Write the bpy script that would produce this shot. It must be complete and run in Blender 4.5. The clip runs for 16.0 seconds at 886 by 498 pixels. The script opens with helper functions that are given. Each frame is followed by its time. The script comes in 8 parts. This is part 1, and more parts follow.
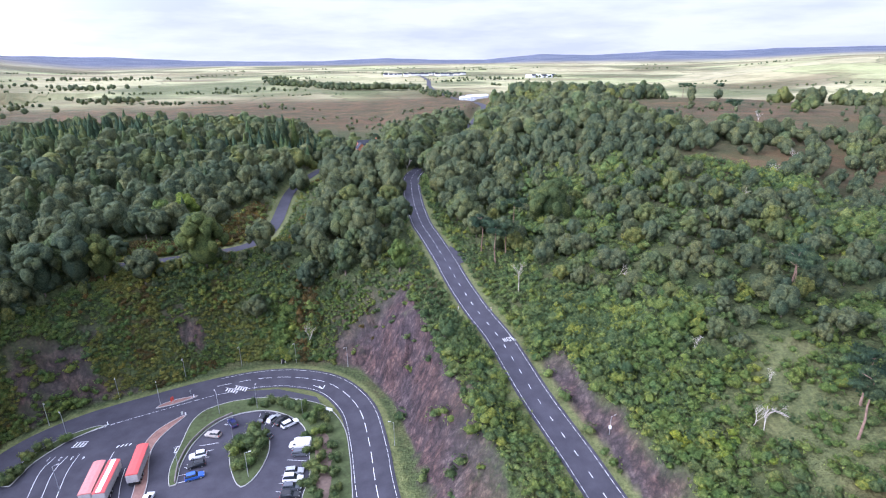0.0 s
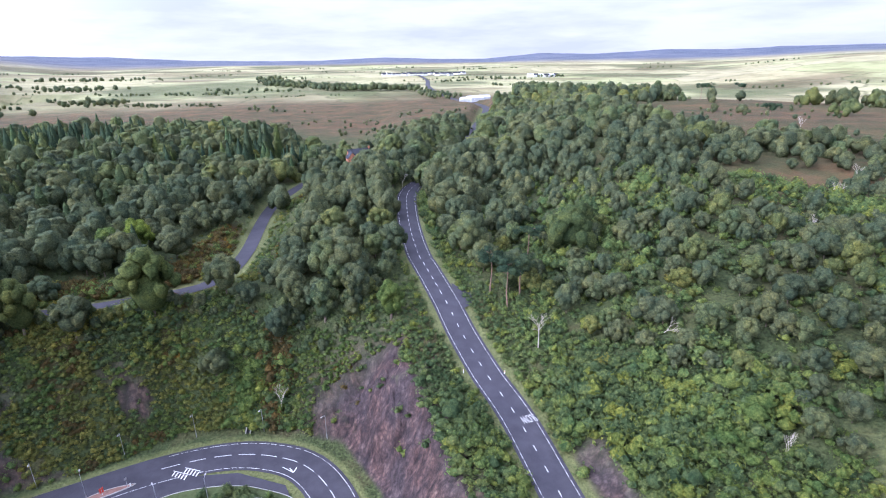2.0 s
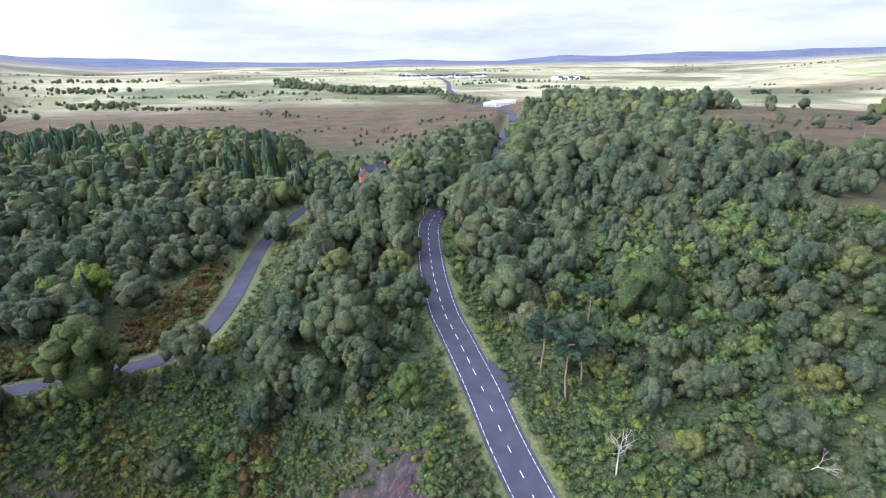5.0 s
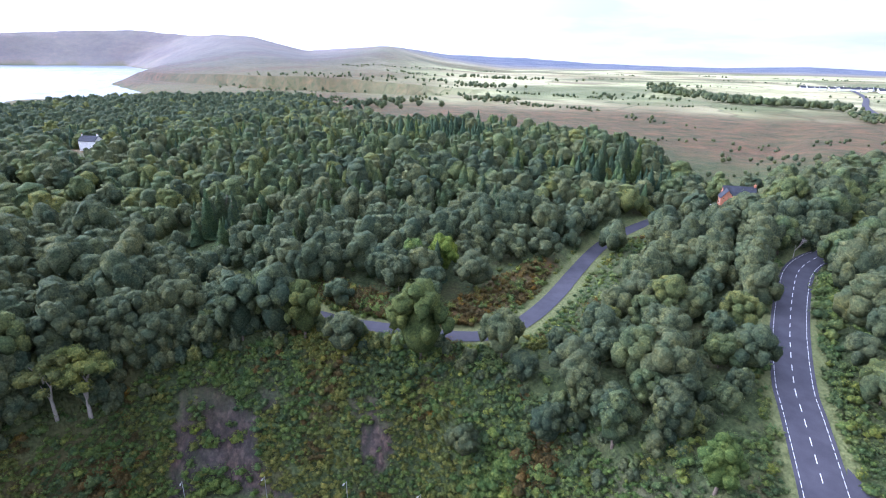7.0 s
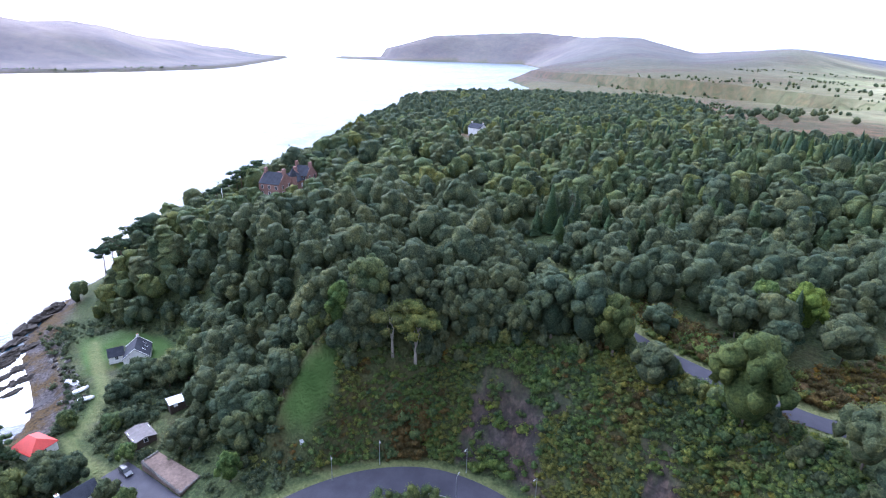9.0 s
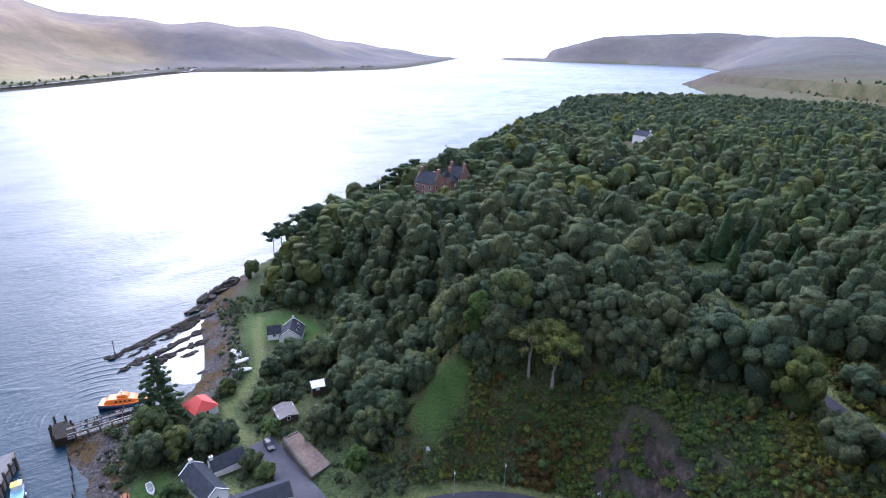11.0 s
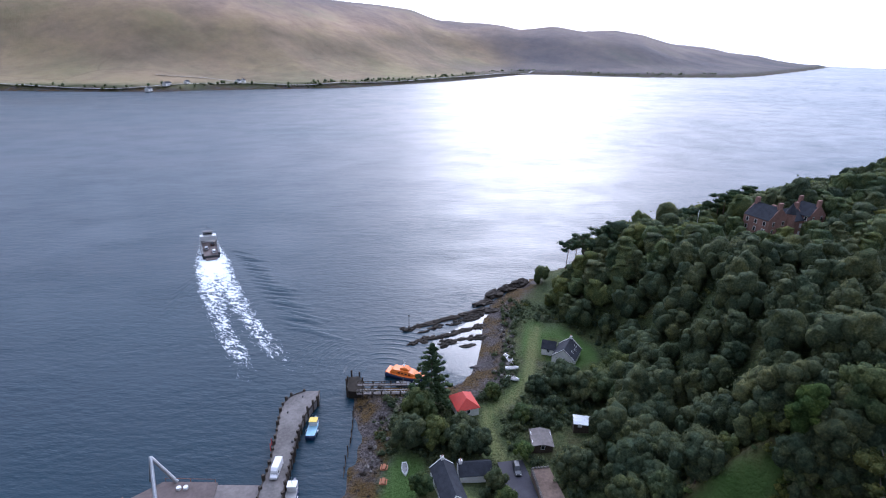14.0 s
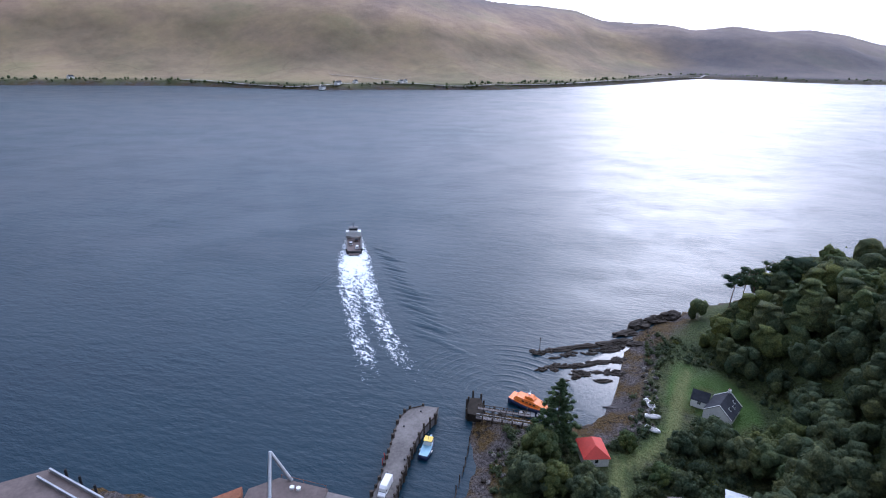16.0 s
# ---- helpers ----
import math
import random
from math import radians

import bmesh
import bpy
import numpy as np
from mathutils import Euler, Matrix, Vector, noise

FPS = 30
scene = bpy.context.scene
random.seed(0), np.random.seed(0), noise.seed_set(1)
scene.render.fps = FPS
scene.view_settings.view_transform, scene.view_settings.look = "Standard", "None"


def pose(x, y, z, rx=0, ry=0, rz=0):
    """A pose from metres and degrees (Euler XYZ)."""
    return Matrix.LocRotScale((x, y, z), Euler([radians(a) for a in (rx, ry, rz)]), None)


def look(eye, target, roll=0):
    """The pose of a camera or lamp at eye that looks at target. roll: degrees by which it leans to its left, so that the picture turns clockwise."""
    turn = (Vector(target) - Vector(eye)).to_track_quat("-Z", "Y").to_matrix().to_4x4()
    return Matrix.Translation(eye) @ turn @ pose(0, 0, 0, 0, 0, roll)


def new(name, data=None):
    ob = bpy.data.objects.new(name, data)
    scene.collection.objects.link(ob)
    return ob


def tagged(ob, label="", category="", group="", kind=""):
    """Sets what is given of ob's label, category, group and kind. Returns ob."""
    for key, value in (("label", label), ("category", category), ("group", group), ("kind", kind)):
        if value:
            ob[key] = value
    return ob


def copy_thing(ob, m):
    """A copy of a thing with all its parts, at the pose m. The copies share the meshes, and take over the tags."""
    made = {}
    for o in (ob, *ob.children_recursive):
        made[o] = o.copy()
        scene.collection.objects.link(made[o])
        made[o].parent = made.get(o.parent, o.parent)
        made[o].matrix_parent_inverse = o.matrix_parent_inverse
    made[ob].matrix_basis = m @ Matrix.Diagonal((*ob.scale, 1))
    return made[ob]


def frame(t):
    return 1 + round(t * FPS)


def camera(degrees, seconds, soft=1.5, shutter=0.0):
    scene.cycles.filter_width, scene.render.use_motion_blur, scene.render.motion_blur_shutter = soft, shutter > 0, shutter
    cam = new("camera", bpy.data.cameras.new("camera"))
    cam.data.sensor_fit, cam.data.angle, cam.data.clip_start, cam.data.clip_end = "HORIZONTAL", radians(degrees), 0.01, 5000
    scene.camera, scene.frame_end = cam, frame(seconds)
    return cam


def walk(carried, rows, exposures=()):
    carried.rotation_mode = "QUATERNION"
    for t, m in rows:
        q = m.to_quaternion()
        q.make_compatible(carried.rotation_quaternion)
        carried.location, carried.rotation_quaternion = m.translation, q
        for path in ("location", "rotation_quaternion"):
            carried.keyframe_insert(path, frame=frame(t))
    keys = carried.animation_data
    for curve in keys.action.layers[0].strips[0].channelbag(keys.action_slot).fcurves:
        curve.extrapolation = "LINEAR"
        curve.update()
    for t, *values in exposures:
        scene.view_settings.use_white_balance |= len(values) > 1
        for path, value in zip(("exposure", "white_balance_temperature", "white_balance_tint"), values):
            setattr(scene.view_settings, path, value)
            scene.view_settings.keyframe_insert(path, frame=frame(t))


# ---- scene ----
cam = camera(77.92, 16.0, 1.1)
ROWS = [  # seconds, x, y, z, yaw, pitch, roll
    (0.0, 0.00, 0.00, 101.00, -0.00, -20.06, -0.57),
    (0.5, -0.34, 7.79, 101.03, 0.00, -20.07, -0.58),
    (1.0, -0.40, 16.34, 101.00, 0.03, -20.04, -0.71),
    (1.5, -0.17, 25.27, 100.84, 0.04, -20.07, -0.75),
    (2.0, -0.14, 33.93, 100.54, -0.02, -20.14, -0.72),
    (2.5, -0.68, 42.59, 100.40, -0.09, -20.19, -0.78),
    (3.0, -1.95, 51.35, 100.38, -0.34, -20.14, -0.66),
    (3.2, -2.44, 54.73, 100.38, -0.44, -20.10, -0.60),
    (5.3, -4.23, 75.45, 100.36, 3.26, -19.92, -0.64),
    (5.5, -4.52, 76.13, 100.36, 5.57, -19.88, -0.57),
    (6.0, -5.25, 77.52, 100.32, 14.36, -19.73, -0.12),
    (6.5, -5.78, 79.04, 100.28, 25.75, -19.70, 0.32),
    (7.0, -6.29, 80.71, 100.17, 37.62, -19.72, 0.69),
    (7.5, -6.80, 82.40, 100.12, 48.64, -19.82, 0.92),
    (8.0, -7.51, 83.92, 99.99, 58.78, -19.94, 1.03),
    (8.5, -8.51, 85.06, 99.93, 67.25, -20.04, 1.28),
    (9.0, -9.84, 86.09, 99.92, 74.12, -20.20, 1.40),
    (9.5, -11.27, 86.96, 99.98, 79.29, -20.37, 1.34),
    (9.7, -11.81, 87.24, 99.99, 81.15, -20.39, 1.27),
    (11.8, -19.88, 86.59, 100.12, 95.92, -20.51, 1.36),
    (12.0, -20.72, 86.41, 100.11, 97.64, -20.55, 1.38),
    (12.5, -22.89, 85.88, 100.05, 103.10, -20.54, 1.42),
    (13.0, -25.25, 85.35, 99.92, 109.49, -20.59, 1.40),
    (13.5, -27.58, 84.73, 99.92, 115.85, -20.63, 1.39),
    (14.0, -30.07, 83.63, 100.03, 122.59, -20.73, 1.48),
    (14.5, -32.59, 82.24, 100.13, 128.71, -20.83, 1.47),
    (15.0, -35.04, 80.68, 100.25, 133.22, -20.88, 1.47),
    (15.5, -37.57, 78.83, 100.31, 136.12, -20.93, 1.42),
    (16.0, -40.10, 77.04, 100.33, 138.30, -20.92, 1.31),
]
walk(cam, [(t, pose(x, y, z, 90 + pitch, 0, yaw) @ pose(0, 0, 0, 0, 0, roll)) for t, x, y, z, yaw, pitch, roll in ROWS],
     [(0, 0.08, 5400, 25), (3, 0.14, 5350, 26), (6, 0.14, 5280, 26), (7.5, 0.42, 5150, 23), (9.5, 0.1, 5050, 22), (12.5, -0.66, 5300, 21), (15, -1.05, 5200, 20), (16, -1.05, 5200, 20)])


# ---- world, sun and exposure ----
SUN_YAW, SUN_EL = 114.0, 24.0          # degrees left of +y, degrees up
GLOW_YAW, GLOW_EL = 112.0, 13.0        # the bright gap in the cloud below the sun
world = bpy.data.worlds.new("sky")
scene.world = world
world.use_nodes = True
wn, wl = world.node_tree.nodes, world.node_tree.links
wn.clear()
w_out = wn.new("ShaderNodeOutputWorld")
w_bg = wn.new("ShaderNodeBackground")
w_sky = wn.new("ShaderNodeTexSky")
w_sky.sky_type = "NISHITA"
w_sky.sun_disc = False
w_sky.sun_elevation = radians(SUN_EL)
w_sky.sun_rotation = radians(-SUN_YAW)
w_sky.air_density, w_sky.dust_density = 1.2, 3.0
w_geo = wn.new("ShaderNodeTexCoord")
w_sep = wn.new("ShaderNodeSeparateXYZ")
wl.new(w_geo.outputs["Generated"], w_sep.inputs[0])
w_map = wn.new("ShaderNodeMapping")
w_map.inputs["Scale"].default_value = (2.2, 2.2, 13.0)
wl.new(w_geo.outputs["Generated"], w_map.inputs[0])
w_noise = wn.new("ShaderNodeTexNoise")
w_noise.inputs["Scale"].default_value = 1.7
w_noise.inputs["Detail"].default_value = 7.0
w_noise.inputs["Roughness"].default_value = 0.55
wl.new(w_map.outputs[0], w_noise.inputs["Vector"])
w_ramp = wn.new("ShaderNodeValToRGB")
w_ramp.color_ramp.elements[0].position, w_ramp.color_ramp.elements[0].color = 0.40, (8.7, 9.2, 10.3, 1)
w_ramp.color_ramp.elements[1].position, w_ramp.color_ramp.elements[1].color = 0.60, (11.2, 11.5, 12.0, 1)
wl.new(w_noise.outputs["Fac"], w_ramp.inputs[0])
w_mix = wn.new("ShaderNodeMixRGB")
w_mix.inputs[0].default_value = 0.82
wl.new(w_sky.outputs[0], w_mix.inputs[1])
wl.new(w_ramp.outputs[0], w_mix.inputs[2])
# an overcast dome is brighter overhead, and where the sun stands behind the cloud
w_up = wn.new("ShaderNodeMapRange")
w_up.inputs["From Min"].default_value, w_up.inputs["From Max"].default_value = 0.06, 0.75
w_up.inputs["To Min"].default_value, w_up.inputs["To Max"].default_value = 1.0, 1.65
wl.new(w_sep.outputs["Z"], w_up.inputs["Value"])
w_dot = wn.new("ShaderNodeVectorMath")
w_dot.operation = "DOT_PRODUCT"
w_dot.inputs[1].default_value = (-math.sin(radians(GLOW_YAW)) * math.cos(radians(GLOW_EL)), math.cos(radians(GLOW_YAW)) * math.cos(radians(GLOW_EL)), math.sin(radians(GLOW_EL)))
wl.new(w_geo.outputs["Generated"], w_dot.inputs[0])
w_glow = wn.new("ShaderNodeMapRange")
w_glow.interpolation_type = "SMOOTHSTEP"
w_glow.inputs["From Min"].default_value, w_glow.inputs["From Max"].default_value = 0.0, 1.0
w_glow.inputs["To Min"].default_value, w_glow.inputs["To Max"].default_value = 1.0, 4.4
wl.new(w_dot.outputs["Value"], w_glow.inputs["Value"])
w_gain = wn.new("ShaderNodeMath")
w_gain.operation = "MULTIPLY"
wl.new(w_up.outputs[0], w_gain.inputs[0])
wl.new(w_glow.outputs[0], w_gain.inputs[1])
w_mul = wn.new("ShaderNodeVectorMath")
w_mul.operation = "SCALE"
wl.new(w_mix.outputs[0], w_mul.inputs[0])
wl.new(w_gain.outputs[0], w_mul.inputs["Scale"])
wl.new(w_mul.outputs[0], w_bg.inputs["Color"])
w_bg.inputs["Strength"].default_value = 0.1
wl.new(w_bg.outputs[0], w_out.inputs[0])

sun_data = bpy.data.lights.new("sun", "SUN")
sun_data.energy, sun_data.angle, sun_data.color = 2.2, radians(22.0), (1.0, 0.94, 0.85)
sun = new("sun", sun_data)
sun.matrix_world = look((0, 0, 0), (math.sin(radians(SUN_YAW)) * math.cos(radians(SUN_EL)), -math.cos(radians(SUN_YAW)) * math.cos(radians(SUN_EL)), -math.sin(radians(SUN_EL))))
sun.location = (-300, -150, 400)

# ---- arithmetic of the land ----
rng = np.random.default_rng(7)


def smooth(a, b, x):
    t = np.clip((x - a) / (b - a), 0, 1)
    return t * t * (3 - 2 * t)


def hash2(ix, iy, seed):
    n = (ix.astype(np.int64) * 374761393 + iy.astype(np.int64) * 668265263 + seed * 974711) & 0xFFFFFFFF
    n = ((n ^ (n >> 13)) * 1274126177) & 0xFFFFFFFF
    return ((n ^ (n >> 16)) & 0xFFFF) / 65535.0


def noise2(x, y, size, seed=0, octaves=3):
    """Smooth value noise in -1..1."""
    total, amp, norm = 0, 1.0, 0
    for o in range(octaves):
        u, v = x / size * 2 ** o + 37.7 * o, y / size * 2 ** o - 11.3 * o
        iu, iv = np.floor(u), np.floor(v)
        fu, fv = u - iu, v - iv
        fu, fv = fu * fu * (3 - 2 * fu), fv * fv * (3 - 2 * fv)
        s = seed + 13 * o
        a, b = hash2(iu, iv, s), hash2(iu + 1, iv, s)
        c, d = hash2(iu, iv + 1, s), hash2(iu + 1, iv + 1, s)
        total = total + amp * ((a * (1 - fu) + b * fu) * (1 - fv) + (c * (1 - fu) + d * fu) * fv)
        norm += amp
        amp *= 0.5
    return 2 * total / norm - 1


def seg_dist(x, y, pts, closed=False):
    """Distance to a polyline, and how far along it (in points) the nearest place is."""
    best, where = np.full(x.shape, 1e9), np.zeros(x.shape)
    n = len(pts)
    for i in range(n if closed else n - 1):
        (ax, ay), (bx, by) = pts[i][:2], pts[(i + 1) % n][:2]
        dx, dy = bx - ax, by - ay
        t = np.clip(((x - ax) * dx + (y - ay) * dy) / (dx * dx + dy * dy + 1e-9), 0, 1)
        d = np.hypot(x - ax - t * dx, y - ay - t * dy)
        m = d < best
        best = np.where(m, d, best)
        where = np.where(m, i + t, where)
    return best, where


def inside(x, y, pts):
    c = np.zeros(x.shape, bool)
    n = len(pts)
    for i in range(n):
        (ax, ay), (bx, by) = pts[i][:2], pts[(i + 1) % n][:2]
        if ay != by:
            c ^= ((ay > y) != (by > y)) & (x < (bx - ax) * (y - ay) / (by - ay) + ax)
    return c


def signed(x, y, pts):
    """Distance to a closed outline, positive inside."""
    return np.where(inside(x, y, pts), 1, -1) * seg_dist(x, y, pts, True)[0]


def spline(pts, step=2.0):
    """A Catmull-Rom curve through points of two or three numbers."""
    p = [np.array(q, float) for q in pts]
    p = [2 * p[0] - p[1]] + p + [2 * p[-1] - p[-2]]
    out = []
    for i in range(1, len(p) - 2):
        k = max(1, int(np.linalg.norm(p[i + 1][:2] - p[i][:2]) / step))
        for j in range(k):
            t = j / k
            out.append(0.5 * (2 * p[i] + (p[i + 1] - p[i - 1]) * t + (2 * p[i - 1] - 5 * p[i] + 4 * p[i + 1] - p[i + 2]) * t * t
                              + (3 * p[i] - p[i - 1] - 3 * p[i + 1] + p[i + 2]) * t ** 3))
    out.append(p[-2])
    return np.array(out)


ISLAND = [(700, -900), (320, -330), (110, -150), (0, -82), (-46, -50), (-64, -24), (-76, -4), (-101, 12), (-117, 2), (-135, -13),
          (-148, 3), (-155, 13), (-168, 9), (-197, -2), (-216, -10), (-236, -5), (-300, 12), (-420, 62), (-700, 190), (-1050, 300), (-1240, 388),
          (-1166, 546), (-1416, 728), (-1818, 818), (-2913, 1475), (-3800, 1720), (-4150, 1300), (-4330, 760), (-4600, 520), (-9000, 500), (-9000, 9000), (9000, 9000), (9000, -900)]
FAR_ISLAND = [(2500, -2600), (-233, -1250), (-396, -1160), (-600, -945), (-759, -880), (-952, -772), (-1357, -735), (-1880, -760), (-2080, -420),
              (-2431, -168), (-2700, -100), (-3600, 20), (-4842, 150), (-5400, -300), (-9000, -3000), (-9000, -9000), (5000, -9000)]
BOWL = [(60, 20), (8, 60), (-3, 84), (-8, 108), (-15, 128), (-26, 144), (-40, 149), (-52, 150), (-66, 148), (-78, 138), (-100, 126), (-110, 112), (-113, 95),
        (-111, 84), (-118, 70), (-140, 72), (-160, 62), (-180, 52), (-198, 42), (-210, 18), (-230, -3), (-225, -40), (-100, -60), (0, -150), (120, -160)]
ROAD_MAIN = spline([(48, 15, 13.5), (40, 50, 17.5), (30.3, 80, 21.6), (26.7, 91, 23.2), (21, 107.3, 25.6), (14.9, 128, 28.7), (9.4, 141.5, 30.8), (4.5, 156, 33.1), (0.5, 170, 35.5), (-5.2, 188, 38.2), (-8, 197, 39.4), (-11.5, 216, 41.8),
                    (-13.8, 238, 43.5), (-14.2, 254, 44.6), (-10.5, 268, 45.4), (-1, 286, 46.0), (8, 312, 46.5), (16, 355, 46.8), (21, 410, 46), (28, 460, 45), (40, 540, 44), (44, 640, 42), (10, 760, 41), (-20, 980, 40), (-30, 1250, 38), (-70, 1600, 37)])
ROAD_LOW = spline([(40, -40, 8), (10, 30, 9), (-8, 72, 9), (-15, 94, 9.2), (-19, 111, 9.2), (-23.8, 125.6, 9.2), (-32.4, 136.2, 9.2), (-43, 140.3, 9.2), (-54, 140.2, 9.2), (-66.6, 136.0, 9.2),
                   (-80.6, 128.4, 9.2), (-93.8, 120.2, 9.2), (-102, 111, 9.2), (-105, 100, 9.2), (-104, 88, 9), (-99, 70, 8), (-100, 52, 6.5), (-108, 36, 5)])
ROAD_BRANCH = spline([(-300, 150, 34), (-230, 150, 35), (-170, 160, 37), (-130, 156, 38), (-103, 160, 38), (-92, 163.6, 38), (-74, 172, 38), (-66.8, 178.6, 38), (-64.3, 189, 38), (-65.2, 206, 38), (-68.8, 229, 38), (-71.8, 251, 38),
                      (-71.5, 270, 38.5), (-64, 292, 41), (-48, 305, 44), (-30, 312, 46), (-14, 316, 46.4), (3, 316, 46.5)])
YARD = [(-15, 60), (-22, 95), (-27, 115), (-36, 131), (-48, 135), (-60, 134), (-70, 134), (-98, 112), (-101, 95), (-98, 70), (-60, 40), (-30, 45)]


N_BEARING = [-60, -37, -31, -27, -21, -15, -10, -4.4, 0, 5.6, 12, 18, 23, 30, 37]
N_RISE = [-0.1, -0.1, -0.2, -0.42, -0.42, -0.76, -0.64, -1.2, -1.15, -0.9, -1.2, -1.1, -0.98, -0.45, -0.43]
NW_BEARING = [30, 37.5, 43.5, 47, 51, 56, 60.8, 65.6, 70, 75.4, 79, 82, 86, 90]
NW_RISE = [-0.2, -0.2, 0.55, 0.3, 0.0, 1.2, 1.28, 1.85, 1.7, 1.3, 0.1, -0.85, -1.3, -1.3]
SW_BEARING = [80, 89.2, 91.5, 94, 97, 100.5, 102, 104, 106.8, 110, 112.6, 115.7, 117.7, 121, 123.5, 126.3, 128, 132.5, 140, 150, 180]
SW_RISE = [-1.3, -0.95, -0.45, -0.1, 0.08, 0.45, 0.62, 1.2, 1.6, 1.42, 1.75, 1.5, 1.9, 2.0, 2.1, 3.0, 3.1, 3.5, 4.6, 5.4, 5.4]


def land(x, y):
    """Height of the ground."""
    x, y = np.asarray(x, float), np.asarray(y, float)
    d = signed(x, y, ISLAND)
    d = d + (3.0 * noise2(x, y, 13, 2) + 1.2 * noise2(x, y, 4, 1)) * np.exp(-(d / 14) ** 2)
    r = np.hypot(x, y - 100)
    road_z = np.interp(y, [0, 76, 128, 178, 216, 290, 340, 500], [12, 21, 28.7, 36.8, 41.8, 46, 47, 46])
    up = 38 + (road_z - 38) * smooth(-62, -22, x) + (40 - 38) * smooth(200, 330, y)
    up = up + 17 * smooth(13, 80, x) * (1 - 0.2 * smooth(250, 420, y)) + 9 * np.exp(-((x + 200) ** 2 + (y - 350) ** 2) / 130 ** 2) \
        + 6 * np.exp(-((x + 330) ** 2 + (y - 190) ** 2) / 120 ** 2) - 13 * smooth(-320, -620, x)
    up = up + 2.2 * noise2(x, y, 60, 3) * smooth(60, 140, r)
    plain = 41 - 0.004 * (r - 600) + 5 * noise2(x, y, 420, 5) + 1.5 * noise2(x, y, 90, 6)
    yaw = np.degrees(np.arctan2(-x, y - 80))
    plain = plain - 5 * smooth(40, 62, yaw) * smooth(350, 600, r) * (1 - smooth(2200, 3500, r)) + 40 * smooth(700, 1500, r) * np.exp(-((yaw + 40) / 11) ** 2) 
    rim = 100 + 4300 * np.tan(np.radians(np.interp(yaw, N_BEARING, N_RISE))) + 5 * noise2(x, y, 260, 93)
    plain = plain + (rim - plain) * smooth(2700, 4250, r) + 55 * np.exp(-((yaw - 43.5) / 4) ** 2) * smooth(1800, 2700, r) * (1 - smooth(3000, 4000, r)) \
        + 25 * np.exp(-((yaw - 50) / 10) ** 2) * smooth(900, 2200, r)
    plain = plain + 7 * noise2(x, y, 700, 94, 2) * smooth(700, 1300, r) * (1 - smooth(2400, 3400, r))
    # the north-western hills, by bearing, at their ridge 3.9 km off
    crest = 100 + 3900 * np.tan(np.radians(np.interp(yaw, NW_BEARING, NW_RISE))) + 7 * noise2(x, y, 260, 91) + 3 * noise2(x, y, 90, 92)
    slope_in = smooth(1500, 3900, r) ** 1.3 * smooth(-20, 420, d)
    plain = plain + (crest - plain) * smooth(31, 39, yaw) * np.where(crest > plain, slope_in, smooth(2600, 3900, r))
    up = up + (plain - up) * smooth(380, 680, r)
    h = np.minimum(up, 2 + (0.47 + 0.34 * smooth(-420, -580, x) * (1 - smooth(-900, -1300, x))) * np.maximum(d, 0) + 2 * noise2(x, y, 40, 4))
    h = np.minimum(h, 31 + 0.3 * np.maximum(np.hypot(x + 270, y - 82) - 16, 0))
    low = 3.2 + 6 * smooth(35, 88, y) - 3.0 * (1 - smooth(0, 14, d))
    b = -signed(x, y, BOWL)
    width = 27 + 6 * noise2(x, y, 30, 8) - 10 * smooth(-40, -10, x) * smooth(60, 100, y) * (1 - smooth(140, 165, y))
    h = np.where((x < -520) & (y < 900), np.minimum(h, 28 - 0.02 * (-520 - x).clip(0, 700) + 2 * noise2(x, y, 120, 27)), h) if (x < -520).any() else h
    h = low + (h - low) * smooth(0, 1, (b + 1) / width)
    h = np.where(b < 0.0, low, h)
    rough = smooth(0, 6, b) * (1 - smooth(25, 60, b))
    h = h + rough * (0.9 * noise2(x, y, 9, 12) + 0.5 * noise2(x, y, 3.2, 14))
    crag = rough * np.exp(-((x + 14) / 26) ** 2) * smooth(50, 80, y) * (1 - smooth(150, 168, y))
    h = h + crag * (2.2 - 4.4 * np.abs(noise2(x, y, 7, 15)) + 1.1 * np.round(1.6 * noise2(x, y, 5, 16)))
    h = np.where(d < 0, np.maximum(-4, d * 0.12), h)
    far_d = signed(x, y, FAR_ISLAND)
    bear = np.degrees(np.arctan2(-(x + 20), y - 84)) % 360
    ridge = 100 + np.minimum(np.hypot(x + 20, y - 84), 3200) * np.tan(np.radians(np.interp(bear, SW_BEARING, SW_RISE))) - 0.10 * (far_d - 1000).clip(0, 3000) - 14 * (1 - np.abs(noise2(x, y, 300, 24, 4))) * smooth(300, 700, far_d)
    gully = 1 - np.abs(noise2(x + 0.5 * y, y, 420, 23, 4))
    fh = 9 * smooth(0, 28, far_d) + 0.03 * far_d.clip(0, 200) + 4 * noise2(x, y, 160, 22) * smooth(0, 150, far_d)
    fh = fh + (ridge - fh) * (0.3 * smooth(60, 500, far_d) + 0.7 * smooth(160, 800, far_d)) + (26 * gully - 22) * smooth(150, 400, far_d) * (1 - smooth(500, 800, far_d))
    h = np.where(far_d > 0, fh, h)
    near = r < 900
    for line, half in ((ROAD_MAIN, 4.2), (ROAD_LOW, 5.0), (ROAD_BRANCH, 2.6)):
        if near.any():
            dd, k = seg_dist(x[near], y[near], line[::2])
            rz = np.interp(k, np.arange(len(line[::2])), line[::2][:, 2])
            w = smooth(half + 1.6, half + 9, dd)
            h[near] = np.where(dd < half + 9, (rz - 0.16) * (1 - w) + h[near] * w, h[near])
    yard = signed(x, y, YARD)
